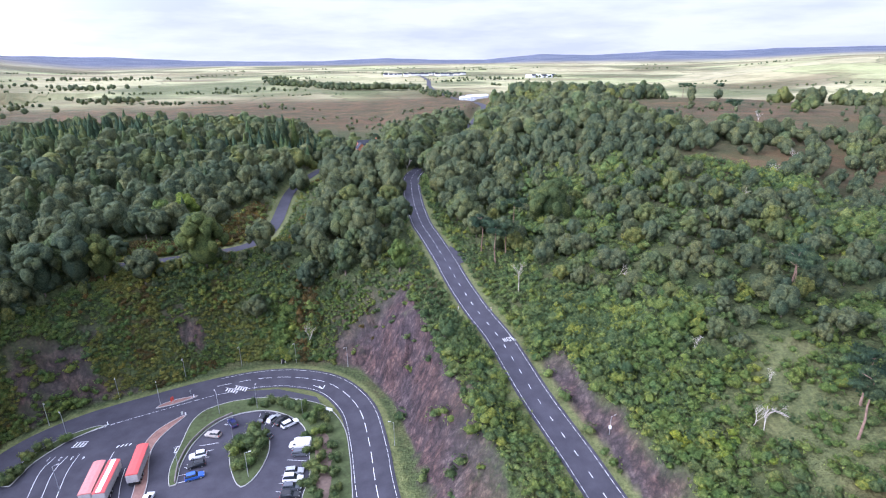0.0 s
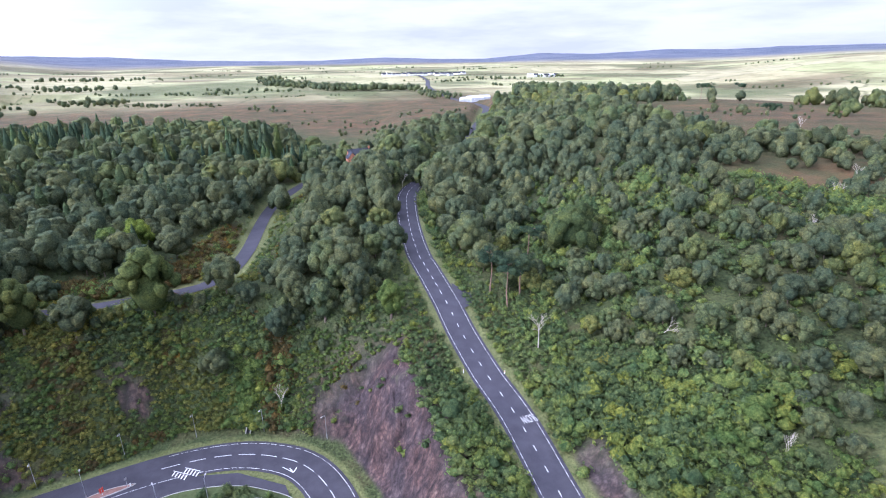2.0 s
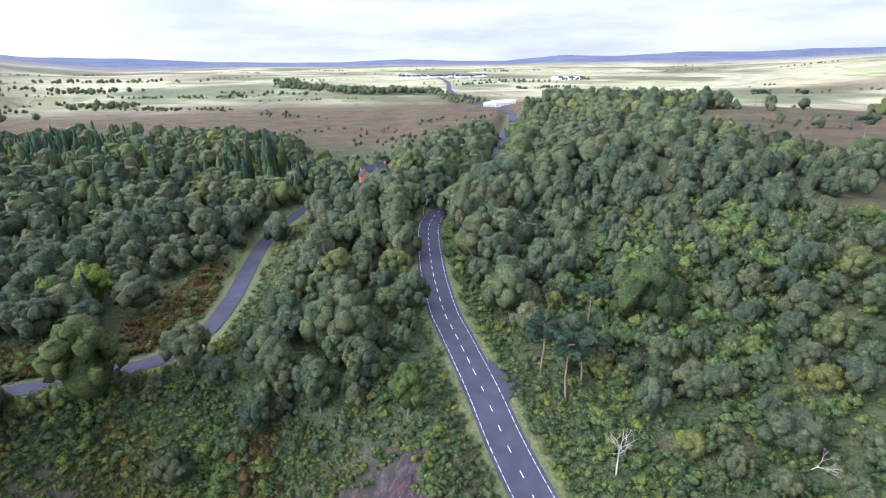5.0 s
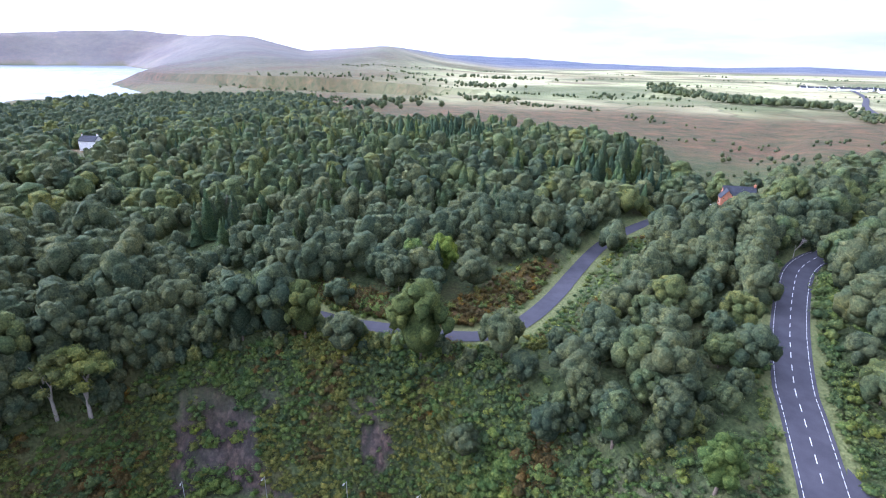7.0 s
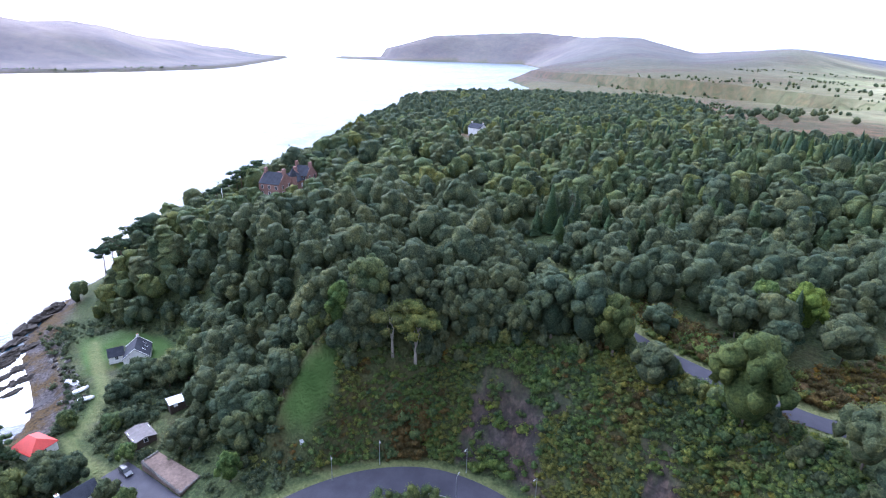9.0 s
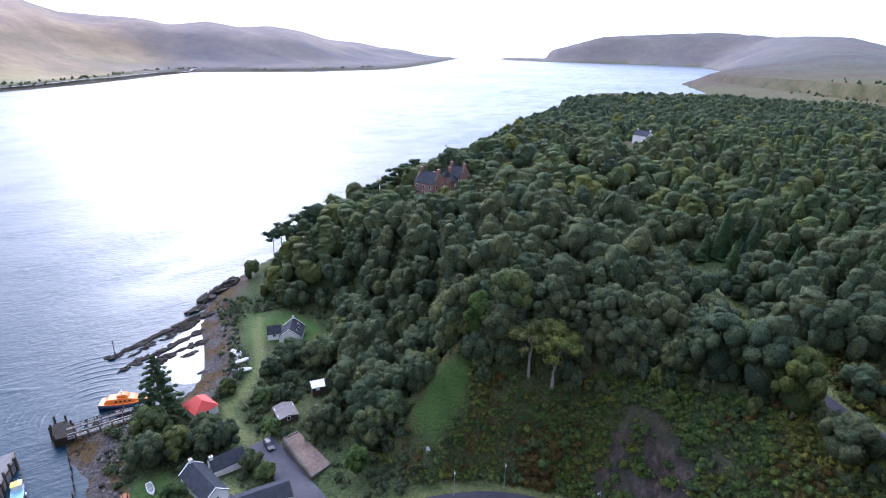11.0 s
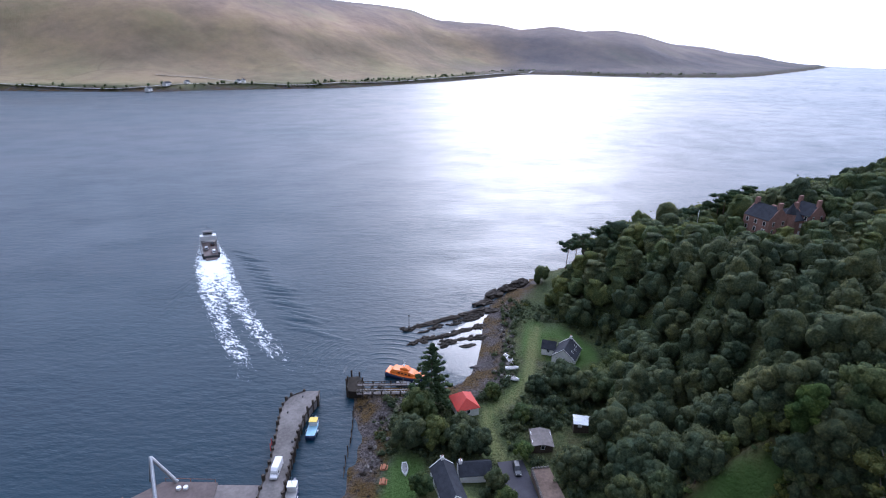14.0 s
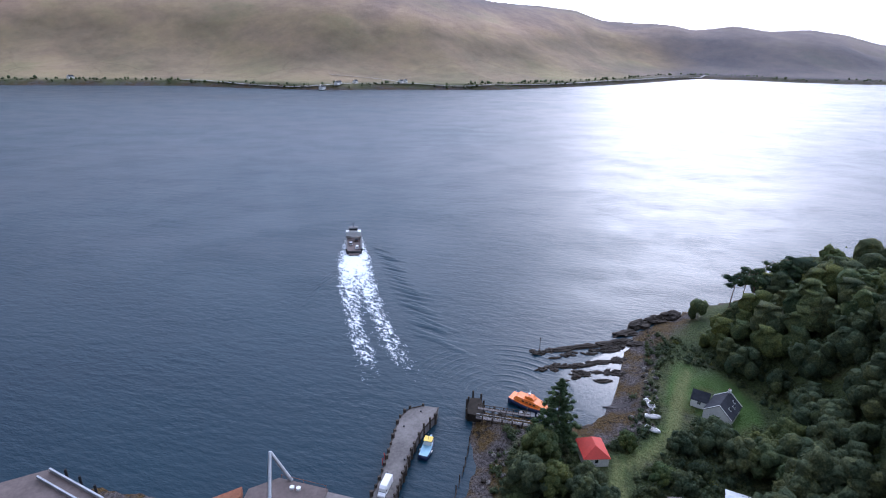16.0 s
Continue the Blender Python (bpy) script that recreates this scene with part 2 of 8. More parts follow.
    h = np.where(yard > -1, np.where(yard > 0, 9.04, h), h)
    return h


def cutting(x, y):
    """The rock cutting above the hill road, 0 to 1."""
    k = seg_dist(x, y, ROAD_MAIN[::4])[0]
    right = x > np.interp(y, [40, 60, 80, 107, 150], [44, 37, 30, 21, 6])
    return right * smooth(5.6, 6.4, k) * (1 - smooth(10.0, 13.0, k + 2.2 * noise2(x, y, 8, 47))) * smooth(72, 80, y) * (1 - smooth(112, 124, y + 6 * noise2(x, y, 7, 49)))


def ground_z(x, y):
    return float(land(np.array([x], float), np.array([y], float))[0])

# ---- materials ----
def material(name, rough=0.8, metal=0.0):
    m = bpy.data.materials.new(name)
    m.use_nodes = True
    b = m.node_tree.nodes["Principled BSDF"]
    b.inputs["Roughness"].default_value, b.inputs["Metallic"].default_value = rough, metal
    b.inputs["Specular IOR Level"].default_value = 0.5 if rough < 0.6 else 0.2
    return m, m.node_tree.nodes, m.node_tree.links, b


def node_noise(n, l, scale, detail=5.0, vector=None, rough=0.6):
    t = n.new("ShaderNodeTexNoise")
    t.inputs["Scale"].default_value, t.inputs["Detail"].default_value, t.inputs["Roughness"].default_value = scale, detail, rough
    if vector is not None:
        l.new(vector, t.inputs["Vector"])
    return t.outputs["Fac"]


def ramp(n, l, fac, stops):
    r = n.new("ShaderNodeValToRGB")
    e = r.color_ramp.elements
    while len(e) < len(stops):
        e.new(0.5)
    for el, (p, c) in zip(e, stops):
        el.position, el.color = p, (*c, 1)
    l.new(fac, r.inputs[0])
    return r.outputs[0]


def mix(n, l, fac, a, b, blend="MIX"):
    m = n.new("ShaderNodeMixRGB")
    m.blend_type = blend
    for v, i in ((fac, 0), (a, 1), (b, 2)):
        if isinstance(v, (int, float)):
            m.inputs[i].default_value = v
        elif isinstance(v, tuple):
            m.inputs[i].default_value = (*v, 1)
        else:
            l.new(v, m.inputs[i])
    return m.outputs[0]


def bump(n, l, b, height, strength, distance):
    k = n.new("ShaderNodeBump")
    k.inputs["Strength"].default_value, k.inputs["Distance"].default_value = strength, distance
    l.new(height, k.inputs["Height"])
    l.new(k.outputs[0], b.inputs["Normal"])


def world_place(n):
    return n.new("ShaderNodeNewGeometry").outputs["Position"]


def plain(name, colour, rough=0.7, metal=0.0, grain=0.15, size=6.0, relief=0.0):
    """A surface of one colour with grain and stains at two scales."""
    m, n, l, b = material(name, rough, metal)
    co = n.new("ShaderNodeTexCoord").outputs["Object"]
    f1, f2 = node_noise(n, l, size, 6, co), node_noise(n, l, size * 0.13, 3, co)
    dark = tuple(c * (1 - 1.6 * grain) for c in colour)
    lite = tuple(min(1, c * (1 + grain)) for c in colour)
    c = mix(n, l, 0.5, ramp(n, l, f1, [(0.3, dark), (0.7, lite)]), ramp(n, l, f2, [(0.35, dark), (0.65, lite)]))
    l.new(c, b.inputs["Base Color"])
    if relief:
        bump(n, l, b, f1, relief, 0.02)
    return m


def ground_material():
    m, n, l, b = material("ground", 0.95)
    pos = world_place(n)
    za, zb = n.new("ShaderNodeAttribute"), n.new("ShaderNodeAttribute")
    za.attribute_name, zb.attribute_name = "zone_a", "zone_b"
    zc = n.new("ShaderNodeAttribute")
    zc.attribute_name = "zone_c"
    sc = n.new("ShaderNodeSeparateColor")
    l.new(zc.outputs["Color"], sc.inputs[0])
    # heather colour with the haze over the far hills tinted into it
    hazy_heath = ramp(n, l, node_noise(n, l, 0.006, 9, world_place(n), 0.68), [(0.35, (0.060, 0.074, 0.104)), (0.52, (0.090, 0.102, 0.132)), (0.66, (0.13, 0.130, 0.145))])
    bracken = mix(n, l, 0.5, ramp(n, l, node_noise(n, l, 0.9, 6, world_place(n)), [(0.3, (0.05, 0.04, 0.02)), (0.7, (0.17, 0.10, 0.045))]), ramp(n, l, node_noise(n, l, 0.15, 4, world_place(n)), [(0.35, (0.07, 0.08, 0.03)), (0.65, (0.16, 0.095, 0.04))]))
    sa, sb = n.new("ShaderNodeSeparateColor"), n.new("ShaderNodeSeparateColor")
    l.new(za.outputs["Color"], sa.inputs[0])
    l.new(zb.outputs["Color"], sb.inputs[0])
    fine, mid, big = node_noise(n, l, 1.4, 6, pos), node_noise(n, l, 0.11, 5, pos), node_noise(n, l, 0.018, 4, pos)
    scrub = mix(n, l, 0.5, ramp(n, l, fine, [(0.36, (0.014, 0.020, 0.009)), (0.5, (0.050, 0.070, 0.025)), (0.62, (0.105, 0.125, 0.046))]),
                ramp(n, l, mid, [(0.32, (0.030, 0.046, 0.018)), (0.50, (0.062, 0.078, 0.030)), (0.62, (0.088, 0.084, 0.036)), (0.72, (0.095, 0.066, 0.036))]))
    wander = n.new("ShaderNodeTexNoise")
    wander.inputs["Scale"].default_value, wander.inputs["Detail"].default_value = 0.012, 3.0
    l.new(pos, wander.inputs["Vector"])
    lay = n.new("ShaderNodeVectorMath")
    lay.operation = "MULTIPLY_ADD"
    l.new(wander.outputs["Color"], lay.inputs[0])
    lay.inputs[1].default_value = (70, 70, 0)
    l.new(pos, lay.inputs[2])
    parcel = n.new("ShaderNodeTexVoronoi")
    parcel.voronoi_dimensions = "2D"
    parcel.inputs["Scale"].default_value = 0.0062
    l.new(lay.outputs[0], parcel.inputs["Vector"])
    which = n.new("ShaderNodeSeparateColor")
    l.new(parcel.outputs["Color"], which.inputs[0])
    # pale grass parcels, their colour lifted so the distance reads as sunlit
    field = ramp(n, l, which.outputs[0], [(0.0, (0.40, 0.37, 0.21)), (0.28, (0.44, 0.40, 0.24)), (0.45, (0.30, 0.33, 0.15)), (0.58, (0.36, 0.37, 0.19)), (0.70, (0.43, 0.38, 0.23)), (0.82, (0.24, 0.22, 0.12)), (0.92, (0.36, 0.31, 0.18))])
    field = mix(n, l, 0.42, field, ramp(n, l, node_noise(n, l, 0.0075, 7, pos), [(0.30, (0.11, 0.11, 0.06)), (0.41, (0.20, 0.19, 0.09)), (0.49, (0.33, 0.31, 0.15)), (0.60, (0.37, 0.36, 0.17)), (0.70, (0.22, 0.22, 0.10))]))
    mottle = ramp(n, l, node_noise(n, l, 0.022, 8, pos, 0.7), [(0.47, (0, 0, 0)), (0.64, (0.62, 0.62, 0.62))])
    field = mix(n, l, mottle, field, (0.15, 0.145, 0.07))
    edge = n.new("ShaderNodeTexVoronoi")
    edge.voronoi_dimensions, edge.feature = "2D", "DISTANCE_TO_EDGE"
    edge.inputs["Scale"].default_value = 0.0062
    l.new(lay.outputs[0], edge.inputs["Vector"])
    field = mix(n, l, ramp(n, l, edge.outputs["Distance"], [(0.0, (0.6, 0.6, 0.6)), (0.014, (0.4, 0.4, 0.4)), (0.022, (0, 0, 0))]), field, (0.085, 0.095, 0.045))
    moor = mix(n, l, 0.5, ramp(n, l, fine, [(0.3, (0.050, 0.040, 0.022)), (0.7, (0.125, 0.085, 0.048))]),
               ramp(n, l, mid, [(0.34, (0.050, 0.062, 0.026)), (0.46, (0.075, 0.070, 0.034)), (0.54, (0.105, 0.062, 0.038)), (0.68, (0.140, 0.100, 0.055))]))
    moor = mix(n, l, 1.0, moor, ramp(n, l, node_noise(n, l, 0.045, 8, pos, 0.7), [(0.36, (0.55, 0.66, 0.55)), (0.5, (1.0, 0.95, 0.9)), (0.64, (1.45, 1.15, 1.0))]), "MULTIPLY")
    lawn = ramp(n, l, mid, [(0.3, (0.048, 0.092, 0.020)), (0.7, (0.084, 0.138, 0.036))])
    dry = ramp(n, l, fine, [(0.3, (0.10, 0.115, 0.045)), (0.7, (0.21, 0.205, 0.085))])
    stretch = n.new("ShaderNodeMapping")
    stretch.inputs["Scale"].default_value = (1, 1, 0.4)
    stretch.inputs["Rotation"].default_value = (0.5, 0.3, 0.2)
    l.new(pos, stretch.inputs[0])
    crag = node_noise(n, l, 0.55, 9, stretch.outputs[0], 0.72)
    rock = ramp(n, l, crag, [(0.36, (0.018, 0.014, 0.014)), (0.46, (0.055, 0.036, 0.034)), (0.56, (0.105, 0.064, 0.056)), (0.64, (0.15, 0.098, 0.080)), (0.74, (0.21, 0.165, 0.135))])
    crack = n.new("ShaderNodeTexVoronoi")
    crack.feature = "DISTANCE_TO_EDGE"
    crack.inputs["Scale"].default_value = 0.45
    shake = n.new("ShaderNodeTexNoise")
    shake.inputs["Scale"].default_value, shake.inputs["Detail"].default_value = 0.7, 7.0
    l.new(pos, shake.inputs["Vector"])
    shaken = n.new("ShaderNodeVectorMath")
    shaken.operation = "MULTIPLY_ADD"
    l.new(shake.outputs["Color"], shaken.inputs[0])
    shaken.inputs[1].default_value = (4.0, 4.0, 2.0)
    l.new(stretch.outputs[0], shaken.inputs[2])
    l.new(shaken.outputs[0], crack.inputs["Vector"])
    rock = mix(n, l, ramp(n, l, node_noise(n, l, 0.13, 5, pos), [(0.40, (0, 0, 0)), (0.60, (0.75, 0.75, 0.75))]), rock, ramp(n, l, crag, [(0.34, (0.030, 0.026, 0.030)), (0.50, (0.056, 0.046, 0.050)), (0.66, (0.115, 0.094, 0.096)), (0.74, (0.10, 0.115, 0.055))]))
    rock = mix(n, l, ramp(n, l, crack.outputs["Distance"], [(0.0, (0.6, 0.6, 0.6)), (0.22, (0, 0, 0))]), rock, (0.022, 0.018, 0.020))
    weed = ramp(n, l, node_noise(n, l, 0.6, 8, pos), [(0.36, (0.016, 0.013, 0.010)), (0.50, (0.088, 0.056, 0.018)), (0.64, (0.060, 0.043, 0.026))])
    shingle = ramp(n, l, node_noise(n, l, 1.4, 8, pos), [(0.34, (0.035, 0.030, 0.030)), (0.52, (0.085, 0.073, 0.070)), (0.70, (0.15, 0.135, 0.128))])
    shore = mix(n, l, ramp(n, l, node_noise(n, l, 0.11, 6, pos), [(0.44, (0, 0, 0)), (0.55, (1, 1, 1))]), weed, shingle)
    # tan moor, paler than its own tone: haze brightening is in the colour
    hill = mix(n, l, 0.35, ramp(n, l, node_noise(n, l, 0.004, 8, pos), [(0.32, (0.25, 0.17, 0.12)), (0.48, (0.40, 0.27, 0.17)), (0.58, (0.52, 0.37, 0.20)), (0.70, (0.40, 0.35, 0.16))]), ramp(n, l, node_noise(n, l, 0.03, 7, pos, 0.7), [(0.3, (0.15, 0.115, 0.09)), (0.7, (0.50, 0.37, 0.25))]))
    c = scrub
    for f, col in ((sa.outputs[0], field), (sa.outputs[1], moor), (sc.outputs[1], bracken), (sa.outputs[2], lawn), (sb.outputs[2], hill), (sc.outputs[0], hazy_heath), (sb.outputs[0], rock), (sb.outputs[1], shore), (sc.outputs[2], dry)):
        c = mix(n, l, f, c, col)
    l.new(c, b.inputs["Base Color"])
    b.inputs["Specular IOR Level"].default_value = 0.15
    bump(n, l, b, mix(n, l, sb.outputs[0], fine, crag), 1.0, 1.1)
    return m


def sea_material():
    m, n, l, b = material("sea", 0.2)
    pos = world_place(n)
    b.inputs["IOR"].default_value = 1.33
    b.inputs["Specular IOR Level"].default_value = 0.32

    def drawn(angle, long, short):
        k = n.new("ShaderNodeMapping")
        k.vector_type = "TEXTURE"
        k.inputs["Rotation"].default_value = (0, 0, math.radians(angle))
        k.inputs["Scale"].default_value = (long, short, 1)
        l.new(pos, k.inputs[0])
        return k.outputs[0]
    ripple = node_noise(n, l, 1.0, 4, drawn(118, 3.4, 1.5), 0.6)
    chop = node_noise(n, l, 1.0, 5, drawn(128, 11, 4.2), 0.6)
    drift = node_noise(n, l, 1.0, 8, drawn(140, 46, 32), 0.72)
    eddy = node_noise(n, l, 1.0, 6, drawn(140, 330, 210), 0.6)
    streak = n.new("ShaderNodeMath")
    streak.operation = "MULTIPLY_ADD"
    l.new(eddy, streak.inputs[0])
    streak.inputs[1].default_value = 0.6
    l.new(drift, streak.inputs[2])
    band = streak.outputs[0]
    add = n.new("ShaderNodeMath")
    add.operation = "MULTIPLY_ADD"
    l.new(chop, add.inputs[0])
    add.inputs[1].default_value = 1.5
    l.new(ripple, add.inputs[2])
    k = n.new("ShaderNodeBump")
    k.inputs["Distance"].default_value = 0.75
    l.new(ramp(n, l, band, [(0.66, (0.21, 0.21, 0.21)), (0.80, (0.34, 0.34, 0.34)), (0.94, (0.50, 0.50, 0.50))]), k.inputs["Strength"])
    l.new(add.outputs[0], k.inputs["Height"])
    l.new(k.outputs[0], b.inputs["Normal"])
    l.new(ramp(n, l, band, [(0.66, (0.31, 0.31, 0.31)), (0.80, (0.35, 0.35, 0.35)), (0.94, (0.40, 0.40, 0.40))]), b.inputs["Roughness"])
    l.new(ramp(n, l, eddy, [(0.35, (0.003, 0.018, 0.032)), (0.65, (0.006, 0.030, 0.046))]), b.inputs["Base Color"])
    return m


def tarmac_material():
    m, n, l, b = material("tarmac", 0.75)
    pos = world_place(n)
    c = mix(n, l, 0.5, ramp(n, l, node_noise(n, l, 9, 4, pos), [(0.3, (0.030, 0.029, 0.036)), (0.7, (0.052, 0.050, 0.061))]),
            ramp(n, l, node_noise(n, l, 0.25, 6, pos), [(0.35, (0.029, 0.028, 0.036)), (0.65, (0.062, 0.059, 0.071))]))
    l.new(c, b.inputs["Base Color"])
    return m


def leaf_material(name, dark, lite, accent):
    """Leaves: varied from spray to spray and from tree to tree, and shaded as soft masses."""
    m, n, l, b = material(name, 0.7)
    geo = n.new("ShaderNodeNewGeometry")
    pos = geo.outputs["Position"]
    tint, outward = n.new("ShaderNodeAttribute"), n.new("ShaderNodeAttribute")
    tint.attribute_name, outward.attribute_name = "tint", "outward"
    one = n.new("ShaderNodeObjectInfo")
    tree = n.new("ShaderNodeMath")
    tree.operation = "ADD"
    l.new(tint.outputs["Fac"], tree.inputs[0])
    l.new(one.outputs["Random"], tree.inputs[1])
    frac = n.new("ShaderNodeMath")
    frac.operation = "FRACT"
    l.new(tree.outputs[0], frac.inputs[0])
    spray, clump = node_noise(n, l, 1.9, 6, pos, 0.72), node_noise(n, l, 0.30, 4, pos, 0.65)
    a = ramp(n, l, spray, [(0.34, tuple(0.85 * p for p in dark)), (0.48, tuple(0.4 * p + 0.6 * q for p, q in zip(dark, lite))), (0.56, tuple(1.1 * p for p in lite)), (0.68, tuple(1.15 * p for p in accent))])
    a = mix(n, l, 1.0, a, ramp(n, l, clump, [(0.32, (0.72, 0.84, 0.86)), (0.5, (1.0, 1.0, 0.96)), (0.68, (1.30, 1.18, 0.90))]), "MULTIPLY")
    a = mix(n, l, 1.0, a, ramp(n, l, geo.outputs["Random Per Island"], [(0.0, (0.80, 0.86, 0.88)), (1.0, (1.30, 1.22, 1.08))]), "MULTIPLY")
    t = ramp(n, l, frac.outputs[0], [(0.0, (0.72, 0.80, 0.78)), (0.25, (0.86, 0.94, 0.88)), (0.5, (1.0, 1.0, 0.90)), (0.7, (1.14, 1.10, 0.90)), (0.86, (1.05, 1.18, 0.92)), (1.0, (1.42, 1.30, 0.68))])
    colour = mix(n, l, 1.0, a, t, "MULTIPLY")
    l.new(colour, b.inputs["Base Color"])
    b.inputs["Specular IOR Level"].default_value = 0.04
    turn = n.new("ShaderNodeVectorTransform")
    turn.vector_type, turn.convert_from, turn.convert_to = "NORMAL", "OBJECT", "WORLD"
    l.new(outward.outputs["Vector"], turn.inputs[0])
    part_of = n.new("ShaderNodeVectorMath")
    part_of.operation = "SCALE"
    part_of.inputs["Scale"].default_value = 0.7
    l.new(geo.outputs["Normal"], part_of.inputs[0])
    both = n.new("ShaderNodeVectorMath")
    l.new(turn.outputs[0], both.inputs[0])
    l.new(part_of.outputs[0], both.inputs[1])
    unit = n.new("ShaderNodeVectorMath")
    unit.operation = "NORMALIZE"
    l.new(both.outputs[0], unit.inputs[0])
    k = n.new("ShaderNodeBump")
    k.inputs["Strength"].default_value, k.inputs["Distance"].default_value = 1.0, 0.85
    l.new(spray, k.inputs["Height"])
    l.new(unit.outputs[0], k.inputs["Normal"])
    l.new(k.outputs[0], b.inputs["Normal"])
    tr = n.new("ShaderNodeBsdfTranslucent")
    l.new(colour, tr.inputs["Color"])
    ms = n.new("ShaderNodeMixShader")
    ms.inputs[0].default_value = 0.24
    l.new(b.outputs[0], ms.inputs[1])
    l.new(tr.outputs[0], ms.inputs[2])
    l.new(ms.outputs[0], n["Material Output"].inputs["Surface"])
    return m


M_GROUND, M_SEA, M_TARMAC = ground_material(), sea_material(), tarmac_material()
M_PAINT = plain("road paint", (0.62, 0.62, 0.60), 0.7, 0, 0.18, 3)
M_KERB = plain("kerb stone", (0.34, 0.33, 0.31), 0.85, 0, 0.15, 4)
M_LEAF = leaf_material("broad leaves", (0.055, 0.070, 0.048), (0.104, 0.124, 0.076), (0.160, 0.170, 0.104))
M_NEEDLE = leaf_material("needles", (0.034, 0.054, 0.038), (0.068, 0.100, 0.064), (0.104, 0.138, 0.084))
M_SCRUB = leaf_material("scrub leaves", (0.056, 0.082, 0.040), (0.114, 0.148, 0.066), (0.178, 0.186, 0.090))
M_BARK = plain("bark", (0.16, 0.13, 0.10), 0.9, 0, 0.35, 3, 0.6)
M_DEADWOOD = plain("bleached wood", (0.42, 0.38, 0.32), 0.85, 0, 0.2, 3)


# ---- mesh helpers ----
def mesh_from(name, verts, faces, mat, smooth_shade=False):
    """A mesh from arrays; faces all of one size."""
    verts, faces = np.asarray(verts, np.float32), np.asarray(faces, np.int32)
    me = bpy.data.meshes.new(name)
    k = faces.shape[1]
    me.vertices.add(len(verts))
    me.vertices.foreach_set("co", verts.ravel())
    me.loops.add(faces.size)
    me.loops.foreach_set("vertex_index", faces.ravel())
    me.polygons.add(len(faces))
    me.polygons.foreach_set("loop_start", np.arange(0, faces.size, k, dtype=np.int32))
    me.polygons.foreach_set("use_smooth", np.full(len(faces), smooth_shade))
    me.materials.append(mat)
    me.update(calc_edges=True)
    return me


def part(name, bm, mat, parent=None, label="", smooth_shade=False):
    """Links a bmesh as one mesh object under a thing or a part."""
    me = bpy.data.meshes.new(name)
    bmesh.ops.recalc_face_normals(bm, faces=bm.faces)
    if smooth_shade:
        for f in bm.faces:
            f.smooth = True
    bm.to_mesh(me)
    bm.free()
    me.materials.append(mat)
    ob = new(name, me)
    if parent is not None:
        ob.parent = parent
    if label:
        ob["label"] = label
    return ob


def thing(name, m, label, category, group="", kind=""):
    ob = new(name)
    ob.empty_display_size = 0.1
    ob.matrix_basis = m
    return tagged(ob, label, category, group, kind)


def box(bm, x0, y0, z0, x1, y1, z1, bevel=0.0, m=None):
    g = bmesh.ops.create_cube(bm, size=1.0)
    vs = g["verts"]
    bmesh.ops.scale(bm, vec=(x1 - x0, y1 - y0, z1 - z0), verts=vs)
    bmesh.ops.translate(bm, vec=((x0 + x1) / 2, (y0 + y1) / 2, (z0 + z1) / 2), verts=vs)
    if m is not None:
        bmesh.ops.transform(bm, matrix=m, verts=vs)
    if bevel:
        es = list({e for v in vs for e in v.link_edges})
        bmesh.ops.bevel(bm, geom=es, offset=bevel, segments=1, affect="EDGES")
    return bm


def tube(bm, a, b, r0, r1, n=6):
    a, b = Vector(a), Vector(b)
    g = bmesh.ops.create_cone(bm, cap_ends=True, segments=n, radius1=r0, radius2=r1, depth=(b - a).length)
    m = Matrix.Translation((a + b) / 2) @ (b - a).to_track_quat("Z", "Y").to_matrix().to_4x4()
    bmesh.ops.transform(bm, matrix=m, verts=g["verts"])
    return bm


def prism(bm, outline, z0, z1, m=None):
    """A solid from a flat outline."""
    lo = [bm.verts.new((x, y, z0)) for x, y in outline]
    hi = [bm.verts.new((x, y, z1)) for x, y in outline]
    bm.faces.new(hi)
    bm.faces.new(lo[::-1])
    n = len(outline)
    for i in range(n):
        bm.faces.new((lo[i], lo[(i + 1) % n], hi[(i + 1) % n], hi[i]))
    if m is not None:
        bmesh.ops.transform(bm, matrix=m, verts=lo + hi)
    return bm


def loft(bm, rings, caps=True):
    """A skin over rings of equal counts."""
    vs = [[bm.verts.new(p) for p in r] for r in rings]
    n = len(rings[0])
    for a, b in zip(vs, vs[1:]):
        for i in range(n):
            bm.faces.new((a[i], a[(i + 1) % n], b[(i + 1) % n], b[i]))
    if caps:
        bm.faces.new(vs[0][::-1])
        bm.faces.new(vs[-1])
    return bm


# ---- ground and sea ----
def attribute(me, name, rgb):
    a = me.attributes.new(name, "FLOAT_COLOR", "POINT")
    a.data.foreach_set("color", np.concatenate([rgb, np.ones((len(rgb), 1))], 1).astype(np.float32).ravel())


def fan(radii, turns, centre):
    th = np.linspace(0, 2 * np.pi, turns, endpoint=False)
    R, T = np.meshgrid(radii, th, indexing="ij")
    x, y = (centre[0] - R * np.sin(T)).ravel(), (centre[1] + R * np.cos(T)).ravel()
    i, j = np.meshgrid(np.arange(len(radii) - 1), np.arange(turns), indexing="ij")
    a, b = i * turns + j, i * turns + (j + 1) % turns
    return x, y, np.stack([a, b, b + turns, a + turns], -1).reshape(-1, 4)


